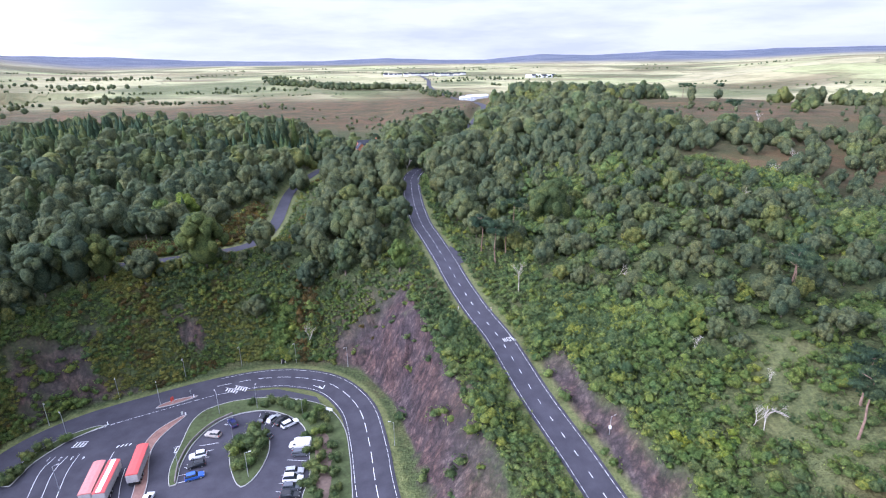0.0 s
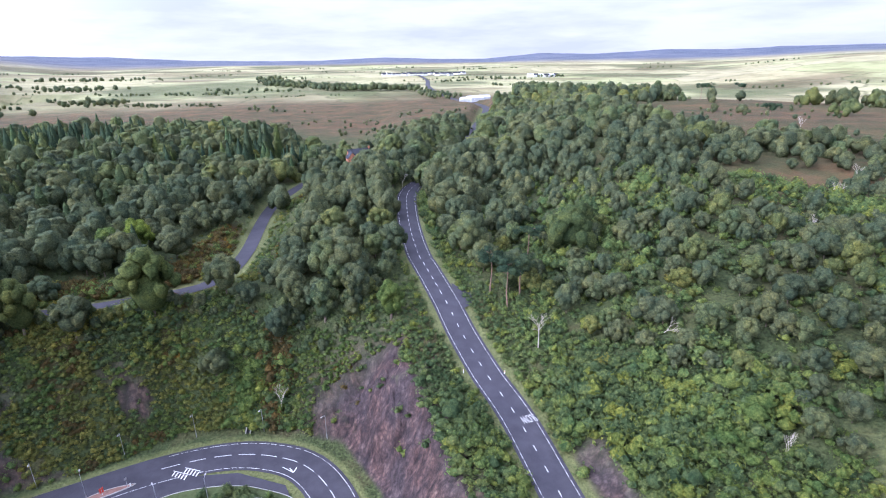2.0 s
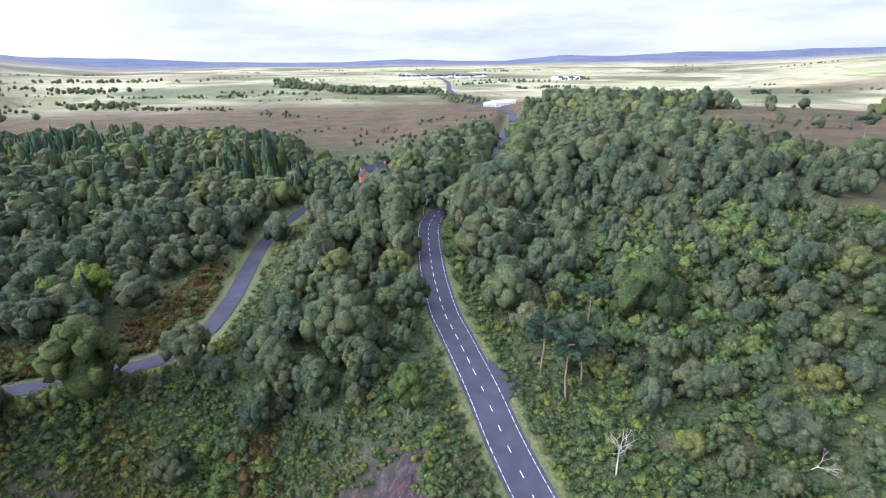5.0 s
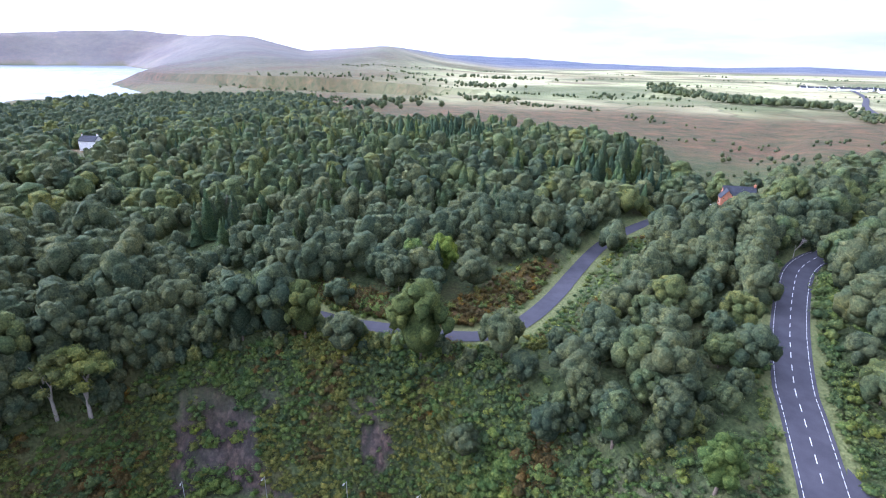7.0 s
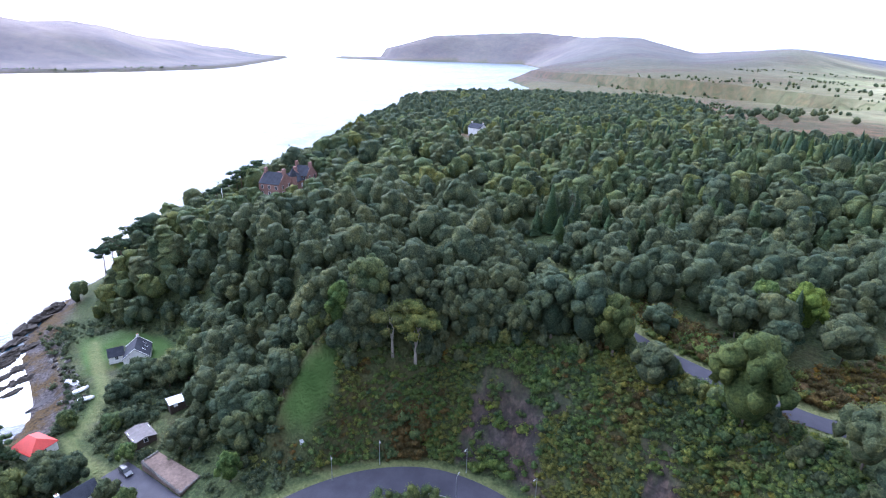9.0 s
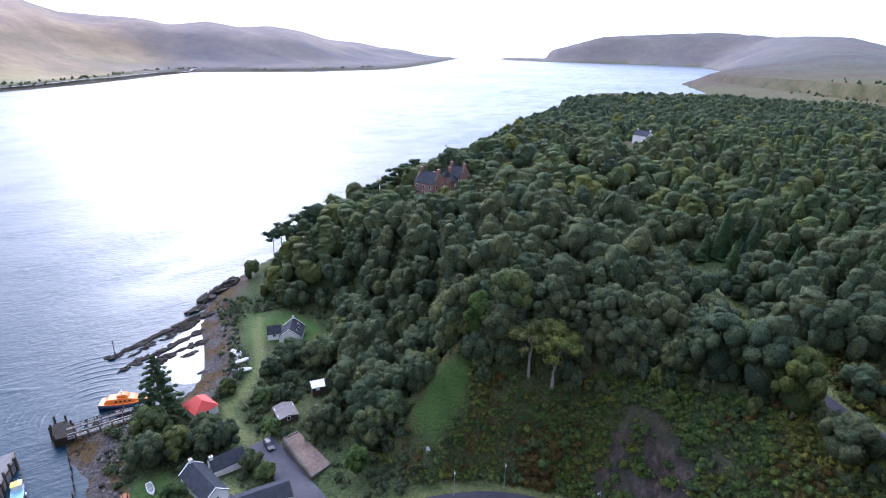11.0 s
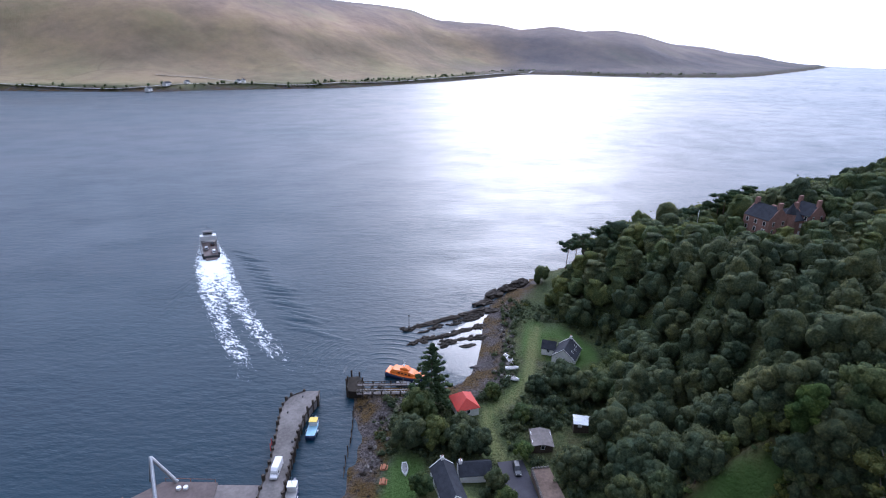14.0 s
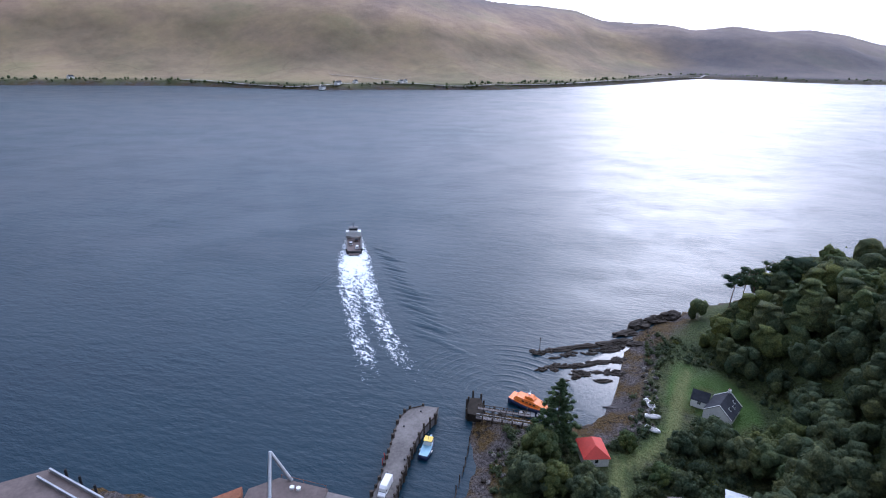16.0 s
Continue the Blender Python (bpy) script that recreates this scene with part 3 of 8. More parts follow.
CLEARINGS = [[(-58, 322), (-56, 304), (-48, 286), (-34, 286), (-30, 300), (-32, 326)], [(-226, 2), (-246, 4), (-268, 12), (-270, 30), (-256, 30), (-244, 22), (-230, 15)], [(-384, 216), (-380, 202), (-352, 186), (-322, 180), (-326, 192), (-346, 204), (-366, 220)], [(-480, 480), (-445, 480), (-430, 505), (-450, 525), (-490, 520)], [(-262, 70), (-254, 64), (-246, 72), (-252, 84), (-262, 92), (-276, 98), (-292, 96), (-290, 78), (-276, 70)], [(-113, 112), (-103, 128), (-88, 138), (-78, 146), (-60, 152), (-45, 154), (-38, 150), (-30, 150), (-44, 168), (-62, 168), (-90, 158), (-105, 152), (-121, 130), (-127, 114), (-118, 100), (-112, 92)]]
MOOR_GAPS = [[(104, 415), (121, 362), (112, 318), (135, 278), (163, 254), (200, 290), (205, 346), (240, 400), (240, 440), (170, 440)], [(94, 206), (110, 228), (136, 240), (142, 214), (120, 184), (98, 182)]]
LANE_BANK = [(-70, 172), (-69, 188), (-70, 206), (-75, 230), (-82, 222), (-82, 190), (-84, 172), (-104, 166), (-118, 164), (-118, 172), (-95, 176)]
LANE_STRIP = [(-59, 178), (-60, 206), (-64, 232), (-67, 268), (-60, 272), (-52, 240), (-48, 205), (-50, 180)]
# open dry grass; its pale colour also stands for sunlight on this slope
OPEN_GRASS = [(52, 90), (60, 100), (70, 106), (84, 100), (90, 88), (80, 72), (66, 64), (54, 70), (50, 80)]
TRACK = [(-198, 18), (-186, 21.4), (-175, 26), (-166, 29), (-153, 29), (-145, 26.6), (-138.5, 30), (-130.5, 37.8)]
LAWNS = [[(-130.5, 94.5), (-127, 93.5), (-123, 92), (-120.5, 88.5), (-117.8, 85.5), (-120.5, 81), (-122.8, 78.8), (-125.2, 82), (-129.8, 90.5)], [(-92, 14), (-98.7, 12.3), (-108.8, 8.7), (-116.4, 14), (-119, 21.8), (-114, 28.5), (-104, 29)],
         [(-178, 20), (-200, 13), (-206, 24), (-198, 38), (-190, 44), (-178, 40)], [(-129, 35), (-138, 28), (-146, 25.2), (-155, 27), (-168, 26.2), (-182, 21), (-182, 24.5), (-168, 29.2), (-154, 29.8), (-147, 28), (-139, 31.2), (-131.5, 38)]]


def zones(x, y, z):
    d = signed(x, y, ISLAND)
    fd = signed(x, y, FAR_ISLAND)
    r = np.hypot(x, y - 100)
    b = -signed(x, y, BOWL)
    big = noise2(x, y, 220, 31, 4)
    field = smooth(560, 760, r + 90 * noise2(x, y, 110, 33)) * (d > 0) * (1 - 0.75 * smooth(0.05, 0.4, big))
    moor = (np.exp(-((x - 190) ** 2 + (y - 345) ** 2) / 105 ** 2) + np.exp(-((x + 60) ** 2 / 130 ** 2 + (y - 500) ** 2 / 90 ** 2)) + 0.8 * np.exp(-((x - 140) ** 2 + (y - 190) ** 2) / 50 ** 2)).clip(0, 1)
    moor = np.maximum(moor, 0.85 * smooth(330, 430, r + 40 * noise2(x, y, 70, 32)) * (1 - smooth(620, 840, r + 90 * noise2(x, y, 110, 33))))
    moor = np.maximum(moor, smooth(900, 2500, r) * smooth(0.0, 0.3, noise2(x, y, 500, 35)) * 0.5) * (d > 0)
    bear = np.degrees(np.arctan2(-(x + 20), y - 84)) % 360
    farmed = smooth(113, 122, bear + 4 * noise2(x, y, 200, 34))
    field = np.maximum(field, farmed * smooth(22, 45, fd + 12 * noise2(x, y, 50, 37)) * (1 - smooth(160, 380, fd + 130 * noise2(x, y, 180, 36, 4))) * 0.6)
    yaw = np.degrees(np.arctan2(-x, y - 80))
    west = smooth(33, 50, yaw) * (1 - smooth(100, 110, yaw)) * (d > 0)
    patch = smooth(-0.1, 0.25, noise2(x, y, 300, 38, 4))
    field = np.where(d > 0, field * (1 - west * (0.85 + 0.13 * patch)), field)
    moor = np.maximum(moor, (0.85 - 0.5 * farmed) * smooth(10, 40, fd))
    moor = np.maximum(moor, west * smooth(520, 800, r) * (0.55 + 0.4 * patch))
    moor = np.maximum(moor, (d > 0) * smooth(620, 800, r) * (1 - smooth(2400, 3400, r)) * smooth(0.12, 0.3, noise2(x * 0.5, y, 130, 39, 4)) * 0.5)
    for p in MOOR_GAPS:
        moor = np.maximum(moor, 0.7 * smooth(-6, 8, signed(x, y, p) + 7 * noise2(x, y, 20, 54)))
    lawn = np.zeros_like(x)
    for p in LAWNS:
        lawn = np.maximum(lawn, smooth(-1.0, 1.5, signed(x, y, p) + noise2(x, y, 6, 41)))
    verge = np.zeros_like(x)
    near = r < 500
    for line, half in ((ROAD_MAIN, 3.6), (ROAD_LOW, 4.0), (ROAD_BRANCH, 2.6)):
        dd, _ = seg_dist(x[near], y[near], line[::3])
        verge[near] = np.maximum(verge[near], 1 - smooth(half + 2.2, half + 3.4, dd + 0.5 * noise2(x[near], y[near], 4, 42)))
    lawn = np.maximum(lawn, 0.6 * verge)
    track = 1 - smooth(1.0, 2.3, seg_dist(x, y, TRACK)[0] + 0.5 * noise2(x, y, 4, 58))
    e = 0.6
    slope = np.zeros_like(x)
    slope[near] = np.hypot(land(x[near] + e, y[near]) - z[near], land(x[near], y[near] + e) - z[near]) / e
    rock = np.zeros_like(x)
    cliff = np.exp(-((x + 14) / 30) ** 4) * smooth(45, 80, y) * (1 - smooth(150, 168, y)) * (x < 12)
    rock[near] = (smooth(0.45, 0.8, slope[near] + 0.25 * noise2(x[near], y[near], 14, 44)) * cliff[near]).clip(0, 1)
    rock = np.maximum(rock, 0.95 * cutting(x, y))
    rock = np.maximum(rock, 0.9 * cliff * smooth(0.2, 1.2, b) * (1 - smooth(9, 13, b)) * (1 - verge))
    bare = smooth(0.22, 0.34, noise2(x, y, 13, 46) + 0.25 * noise2(x, y, 3, 53)) * (x < -24) * (x > -125) * (y > 80) * (y < 185) * smooth(0.5, 2.5, b) * (1 - smooth(10, 20, b))
    rock = np.maximum(rock, 0.85 * bare)
    shore = (1 - smooth(2.0, 3.4, z + 1.1 * noise2(x, y, 9, 57))) * (d < 30) * (r < 600)
    shore = np.maximum(shore, (1 - smooth(5, 9, z)) * (fd > -30) * (fd < 60))
    hill = np.maximum(np.maximum(smooth(200, 600, fd + 120 * noise2(x, y, 180, 36, 4)), 0.6 * smooth(25, 90, fd) * (0.75 + 0.5 * noise2(x, y, 120, 26, 4))), 0.3 * smooth(2300, 3400, r) * (d > 0))
    # where the haze-tinted heather colour lies: mostly by distance
    hazy_heath = np.maximum(smooth(2500, 3300, r) * (1 - 0.45 * west), 0.5 * west * smooth(1300, 3000, r)) * (d > 0) + np.maximum(0.6 * smooth(420, 800, fd + 130 * noise2(x, y, 220, 25, 4)), 0.6 * (1 - farmed) * smooth(5, 60, fd)) * (fd > 0)
    brown = np.maximum(inside(x, y, LANE_BANK) * 1.0, smooth(0.1, 0.45, noise2(x, y, 19, 48)) * (b > 0) * (b < 45) * 0.45 * (r < 160))
    brown = np.maximum(brown, 0.8 * np.exp(-((x + 118) ** 2 + (y - 109) ** 2) / 55))
    return np.stack([field, moor, lawn], 1), np.stack([rock, shore, hill], 1), np.stack([hazy_heath, brown, np.maximum(np.maximum(0.75 * verge, 0.7 * track), 0.4 * smooth(-4, 5, signed(x, y, OPEN_GRASS) + 6 * noise2(x, y, 9, 56)))], 1)


def build_ground():
    x, y, faces = fan(np.concatenate([np.linspace(1, 24, 9), np.geomspace(27, 4960, 250)]), 620, (-20, 84))
    z = land(x, y)
    me = mesh_from("ground", np.stack([x, y, z], 1), faces, M_GROUND, True)
    a, b, c = zones(x, y, z)
    attribute(me, "zone_c", c)
    attribute(me, "zone_a", a)
    attribute(me, "zone_b", b)
    tagged(new("ground", me), "wooded hillside with scrub, rock cuttings, pale fields and distant moor", "ground", kind="structure")


def build_sea():
    x, y, faces = fan(np.geomspace(60, 4970, 90), 120, (-20, 84))
    tagged(new("water", mesh_from("water", np.stack([x, y, 0 * x], 1), faces, M_SEA)), "rippled grey-blue tidal sound under a bright sky", "sea", kind="structure")


build_ground()
build_sea()


# ---- roads ----
def ribbon(line, left, right, up):
    """Vertices and faces of a band along a line, from left to right of it."""
    t = np.gradient(line[:, :2], axis=0)
    t /= np.linalg.norm(t, axis=1)[:, None]
    nrm = np.stack([t[:, 1], -t[:, 0]], 1)
    a = np.concatenate([line[:, :2] - nrm * np.reshape(left, (-1, 1)), line[:, 2:] + up], 1)
    b = np.concatenate([line[:, :2] + nrm * np.reshape(right, (-1, 1)), line[:, 2:] + up], 1)
    k = np.arange(len(line) - 1)
    n = len(line)
    return np.concatenate([a, b]), np.stack([k, k + n, k + n + 1, k + 1], 1)


def resample(line, step):
    s = np.concatenate([[0], np.cumsum(np.linalg.norm(np.diff(line[:, :2], axis=0), axis=1))])
    q = np.arange(0, s[-1], step)
    return np.stack([np.interp(q, s, line[:, i]) for i in range(3)], 1), s[-1]


def dashes(line, offset, width, on, off, up, start=0.0, end=None):
    """A joined row of painted dashes."""
    fine, total = resample(line, 0.5)
    V, Fc, base = [], [], 0
    s = start
    while s < (end or total) - on:
        i0, i1 = int(s / 0.5), min(int((s + on) / 0.5), len(fine) - 2) + 1
        if i1 - i0 >= 1:
            v, f = ribbon(fine[i0:i1 + 1], -offset + width / 2, offset + width / 2, up)
            V.append(v), Fc.append(f + base)
            base += len(v)
        s += on + off
    return np.concatenate(V), np.concatenate(Fc)


def strip(name, vf, mat, parent=None, label="", category="", kind=""):
    ob = new(name, mesh_from(name, vf[0], vf[1], mat))
    if parent is not None:
        ob.parent = parent
    return tagged(ob, label, category, kind=kind)


road_main = strip("road", ribbon(ROAD_MAIN, 3.95, 3.95, 0.0), M_TARMAC, None, "two-lane tarmac hill road with white edge dashes", "road", "structure")
strip("centre_line", dashes(ROAD_MAIN, 0.0, 0.13, 1.0, 4.2, 0.012, 0, 163), M_PAINT, road_main)
strip("centre_line", dashes(ROAD_MAIN, 0.0, 0.13, 1.6, 2.6, 0.012, 166, 420), M_PAINT, road_main)
for side in (-1, 1):
    strip("edge_line", dashes(ROAD_MAIN, side * 3.25, 0.09, 1.0, 1.0, 0.012, 0, 330), M_PAINT, road_main)
road_low = strip("road", ribbon(ROAD_LOW, 5.0, 5.0, 0.0), M_TARMAC, None, "wide tarmac hairpin road round the parking area", "road", "structure")
road_branch = strip("road", ribbon(ROAD_BRANCH, 2.4, 2.4, 0.0), M_TARMAC, None, "narrow single-track tarmac lane through the wood", "road", "structure")
bay_bm = bmesh.new()
bay_bm.faces.new([bay_bm.verts.new(q) for q in ((5.4, 166.5, 34.98), (8.0, 169.2, 35.1), (10.0, 173.5, 35.4), (6.5, 175.0, 36.0), (2.2, 179.0, 36.85), (2.4, 175.0, 36.3))])
tagged(part("layby", bay_bm, M_TARMAC), "small dark tarmac lay-by opening off the hill road", "lay-by", kind="structure")
yard_bm = bmesh.new()
yard_bm.faces.new([yard_bm.verts.new((px, py, 9.12)) for px, py in YARD])
yard = tagged(part("car_park", yard_bm, M_TARMAC), "flat tarmac car park inside the hairpin road", "car park", kind="structure")


# ---- trees ----
def ball_grid(rings, segs):
    """Directions over a sphere and the triangles between them."""
    v = [(0, 0, 1)]
    for i in range(1, rings):
        for j in range(segs):
            th, ph = math.pi * i / rings, 2 * math.pi * (j + 0.5 * (i % 2)) / segs
            v.append((math.sin(th) * math.cos(ph), math.sin(th) * math.sin(ph), math.cos(th)))
    v.append((0, 0, -1))
    f, last = [], len(v) - 1
    for j in range(segs):
        f += [(0, 1 + j, 1 + (j + 1) % segs), (last, last - segs + (j + 1) % segs, last - segs + j)]
    for i in range(rings - 2):
        for j in range(segs):
            a, b = 1 + i * segs + j, 1 + i * segs + (j + 1) % segs
            f += [(a, a + segs, b), (b, a + segs, b + segs)]
    return np.array(v), np.array(f)


def unit_rows(v):
    return v / (np.linalg.norm(v, axis=1)[:, None] + 1e-9)


def blob(centre, radius, squash=1.0, seed=0, rings=4, segs=7):
    """A lumpy closed core: vertices, triangles and the way each part faces."""
    rs = np.random.default_rng(seed)
    d, f = ball_grid(rings, segs)
    v = d * rs.uniform(0.8, 1.15, (len(d), 1)) * (radius, radius, radius * squash) + centre
    return v, f, unit_rows(d + (0, 0, 0.25))


def sprays(c, facing, size, rs, lean=0.45):
    """Small loose triangles of leaves at the places c, turned roughly as the crown faces there."""
    k = len(c)
    nrm = unit_rows(facing + rs.normal(scale=lean, size=(k, 3)))
    a = unit_rows(np.cross(nrm, rs.normal(size=(k, 3))))
    b = np.cross(nrm, a)
    s = size * rs.uniform(0.6, 1.35, (k, 1))
    v = np.stack([c + a * s, c - a * s * 0.5 + b * s * 0.8, c - a * s * 0.5 - b * s * 0.8], 1).reshape(-1, 3)
    return v, np.arange(3 * k).reshape(-1, 3), np.repeat(facing, 3, 0)


def leaves(centre, radius, squash, count, size, rs, droop=0.25):
    """Loose triangles over a lobe's skin."""
    d = unit_rows(rs.normal(size=(count, 3)))
    d[:, 2] = np.where(d[:, 2] < -0.35, -d[:, 2], d[:, 2])
    c = d * (radius, radius, radius * squash) * rs.uniform(0.82, 1.14, (count, 1)) + centre
    return sprays(c, unit_rows(d + (0, 0, droop)), size, rs)


def join(parts):
    V, Fc, N, base = [], [], [], 0
    for v, f, n_ in parts:
        V.append(v), Fc.append(f + base), N.append(n_)
        base += len(v)
    return np.concatenate(V), np.concatenate(Fc), np.concatenate(N)


def leafy(name, crown, mat):
    """A mesh of foliage that keeps the way each part faces."""
    me = mesh_from(name, crown[0], crown[1], mat, True)
    a = me.attributes.new("outward", "FLOAT_VECTOR", "POINT")
    a.data.foreach_set("vector", np.asarray(crown[2], np.float32).ravel())
    return me


def billow(seed, height, width, lobes, loose, size, low=0.3, rings=6, segs=8):
    """A lumpy mass of foliage: a skin with deep clefts between its lobes, and loose sprays over it."""
    rs = np.random.default_rng(seed)
    k = np.arange(lobes)
    lz = 1 - 1.35 * (k + 0.5) / lobes
    lr, la = np.sqrt(np.maximum(0, 1 - lz * lz)), 2.4 * k + rs.uniform(-0.5, 0.5, lobes)
    hub = np.stack([lr * np.cos(la), lr * np.sin(la), lz], 1)
    amp = rs.uniform(0.55, 1.0, lobes)
    tight = 0.55 / lobes
    half = np.array((width / 2, width / 2 * rs.uniform(0.8, 1.0), height * (1 - low) / 2))
    mid = np.array((0, 0, height * (1 + low) / 2))

    def skin(d):
        w = amp * np.exp((d @ hub.T - 1) / (2.6 * tight))
        i = w.argmax(1)
        m = w.max(1)[:, None]
        return 0.66 + 0.36 * m, unit_rows(unit_rows(d + 1.3 * m * (d - hub[i])) / half * half.mean() + (0, 0, 0.12))

    d, f = ball_grid(rings, segs)
    d = unit_rows(d + rs.normal(scale=0.45 / segs, size=d.shape))
    r, nrm = skin(d)
    inner = (d * r * rs.uniform(0.90, 1.02, (len(d), 1)) * half + mid, f, nrm)
    d = unit_rows(rs.normal(size=(loose, 3)))
    d[:, 2] = np.where(d[:, 2] < -0.45, -d[:, 2], d[:, 2])
    r, nrm = skin(d)
    c = d * r * rs.uniform(0.93, 1.09, (loose, 1)) * half + mid
    return join([inner, sprays(c, nrm, size, rs)])


def crown_broad(seed, height, width, lobes, loose, size, low=0.1, rings=4, segs=7):
    """A broken dome of many unequal lobes of foliage, with loose sprays feathering their edges."""
    rs = np.random.default_rng(seed + 5000)
    k = np.arange(lobes)
    q = np.sqrt((k + 0.35) / lobes)
    an = 2.4 * k + rs.uniform(-0.45, 0.45, lobes)
    reach = width * 0.5 * rs.uniform(0.78, 1.08, lobes)
    squeeze = rs.uniform(0.78, 1.0)
    rad = width * (0.62 / math.sqrt(lobes)) * rs.uniform(0.75, 1.35, lobes) * (1.12 - 0.3 * q)
    x, y = q * (reach - 0.45 * rad) * np.cos(an), q * (reach - 0.45 * rad) * np.sin(an) * squeeze
    top = height * (1.0 - (0.42 - 0.3 * low) * q ** 2.4) + height * rs.uniform(-0.09, 0.05, lobes)
    out = []
    for i in range(lobes):
        sq = rs.uniform(0.75, 1.1)
        c = np.array((x[i], y[i], top[i] - rad[i] * sq))
        d, f = ball_grid(rings, segs)
        d = unit_rows(d + rs.normal(scale=0.5 / segs, size=d.shape))
        bulge = rs.uniform(0.76, 1.14, (len(d), 1))
        stretch = np.where(d[:, 2:] < 0, 1.0 + 0.9 * q[i], 1.0)
        v = d * bulge * rad[i] * np.concatenate([np.ones((len(d), 2)), sq * stretch], 1) + c
        whole = unit_rows(v - (0, 0, height * 0.35))
        out.append((v, f, unit_rows(0.58 * d + 0.6 * whole + 0.9 * (bulge - 0.95) * d)))
        m = max(3, int(loose / lobes))
        d = unit_rows(rs.normal(size=(m, 3)))
        d[:, 2] = np.where(d[:, 2] < -0.3, -d[:, 2], d[:, 2])
        p = d * rad[i] * (1, 1, sq) * (0.90 + 0.45 * rs.random((m, 1)) ** 2) + c
        out.append(sprays(p, unit_rows(0.58 * d + 0.6 * unit_rows(p - (0, 0, height * 0.35))), size, rs, 0.6))
    return join(out + ([billow(seed, height * 0.8, width * 0.78, 6, 6, size, 0.0, 4, 7)] if lobes > 7 else []))


def crown_conifer(seed, height, width, tiers, loose, size, blunt=0.85, segs=8):
    """A spire of drooping tiers with loose sprays at their tips."""
    rs = np.random.default_rng(seed)
    V, N = [], []
    for i in range(tiers + 1):
        u = i / tiers
        for tip in (0, 1):
            r = width * 0.5 * (1 - u) ** blunt * (1.0 if tip else 0.70) + 0.04
            an = 2 * math.pi * (np.arange(segs) + 0.5 * (i % 2)) / segs
            rr = r * rs.uniform(0.72, 1.18, segs)
            z = height * (0.10 + 0.90 * u) + (0.0 if tip else 0.45 * height / tiers) - 0.22 * rr * tip + rs.uniform(-0.12, 0.12, segs) * height / tiers
            V.append(np.stack([rr * np.cos(an), rr * np.sin(an), z], 1))
            N.append(unit_rows(np.stack([np.cos(an), np.sin(an), np.full(segs, 0.15 + 0.5 * (1 - tip))], 1)))
    order = [q for i in range(tiers + 1) for q in (2 * i + 1, 2 * i)]
    V, N = np.concatenate([V[q] for q in order]), np.concatenate([N[q] for q in order])
    f = []
    for i in range(2 * tiers + 1):
        for j in range(segs):
            a, b = i * segs + j, i * segs + (j + 1) % segs
            f += [(a, b, a + segs), (b, b + segs, a + segs)]
    u = 1 - np.sqrt(rs.uniform(0.0, 1.0, loose))
    an = rs.uniform(0, 6.28, loose)
    rr = width * 0.5 * (1 - u) ** blunt * rs.uniform(0.75, 1.15, loose)
    c = np.stack([rr * np.cos(an), rr * np.sin(an), height * (0.10 + 0.90 * u) - 0.1 * rr], 1)
    facing = unit_rows(np.stack([np.cos(an), np.sin(an), np.full(loose, 0.35)], 1))
    return join([(V, np.array(f), N), sprays(c, facing, size, rs)])


def scatter(bases, places, name, mat, label, category):
    """One object of many plants: bases are foliage; places rows of x, y, z, turn, scale, kind, tint."""
    V, Fc, N, tints, base = [], [], [], [], 0
    places = np.asarray(places)
    for k, (bv, bf, bn) in enumerate(bases):
        P = places[places[:, 5] == k]
        if not len(P):
            continue
        c, s = np.cos(P[:, 3])[:, None], np.sin(P[:, 3])[:, None]
        sc = P[:, 4][:, None]
        tall = sc * (0.86 + 0.3 * np.modf(P[:, 6:7] * 7.3)[0])
        V.append(np.stack([(bv[None, :, 0] * c - bv[None, :, 1] * s) * sc + P[:, 0:1], (bv[None, :, 0] * s + bv[None, :, 1] * c) * sc + P[:, 1:2], bv[None, :, 2] * tall + P[:, 2:3]], -1).reshape(-1, 3))
        N.append(np.stack([bn[None, :, 0] * c - bn[None, :, 1] * s, bn[None, :, 0] * s + bn[None, :, 1] * c, bn[None, :, 2] + 0 * sc], -1).reshape(-1, 3))
        Fc.append((bf[None] + (np.arange(len(P)) * len(bv))[:, None, None]).reshape(-1, 3) + base)
        tints.append(np.repeat(P[:, 6], len(bv)))
        base += len(P) * len(bv)
    me = leafy(name, (np.concatenate(V), np.concatenate(Fc), np.concatenate(N)), mat)
    a = me.attributes.new("tint", "FLOAT", "POINT")
    a.data.foreach_set("value", np.concatenate(tints).astype(np.float32))
    return tagged(new(name, me), label, category, kind="stuff")


def grid_places(x0, x1, y0, y1, step, jitter=0.42):
    gx, gy = np.meshgrid(np.arange(x0, x1, step), np.arange(y0, y1, step))
    gx = gx + (np.arange(gx.shape[0]) % 2)[:, None] * step * 0.5
    return (gx + rng.uniform(-jitter, jitter, gx.shape) * step).ravel(), (gy + rng.uniform(-jitter, jitter, gy.shape) * step).ravel()


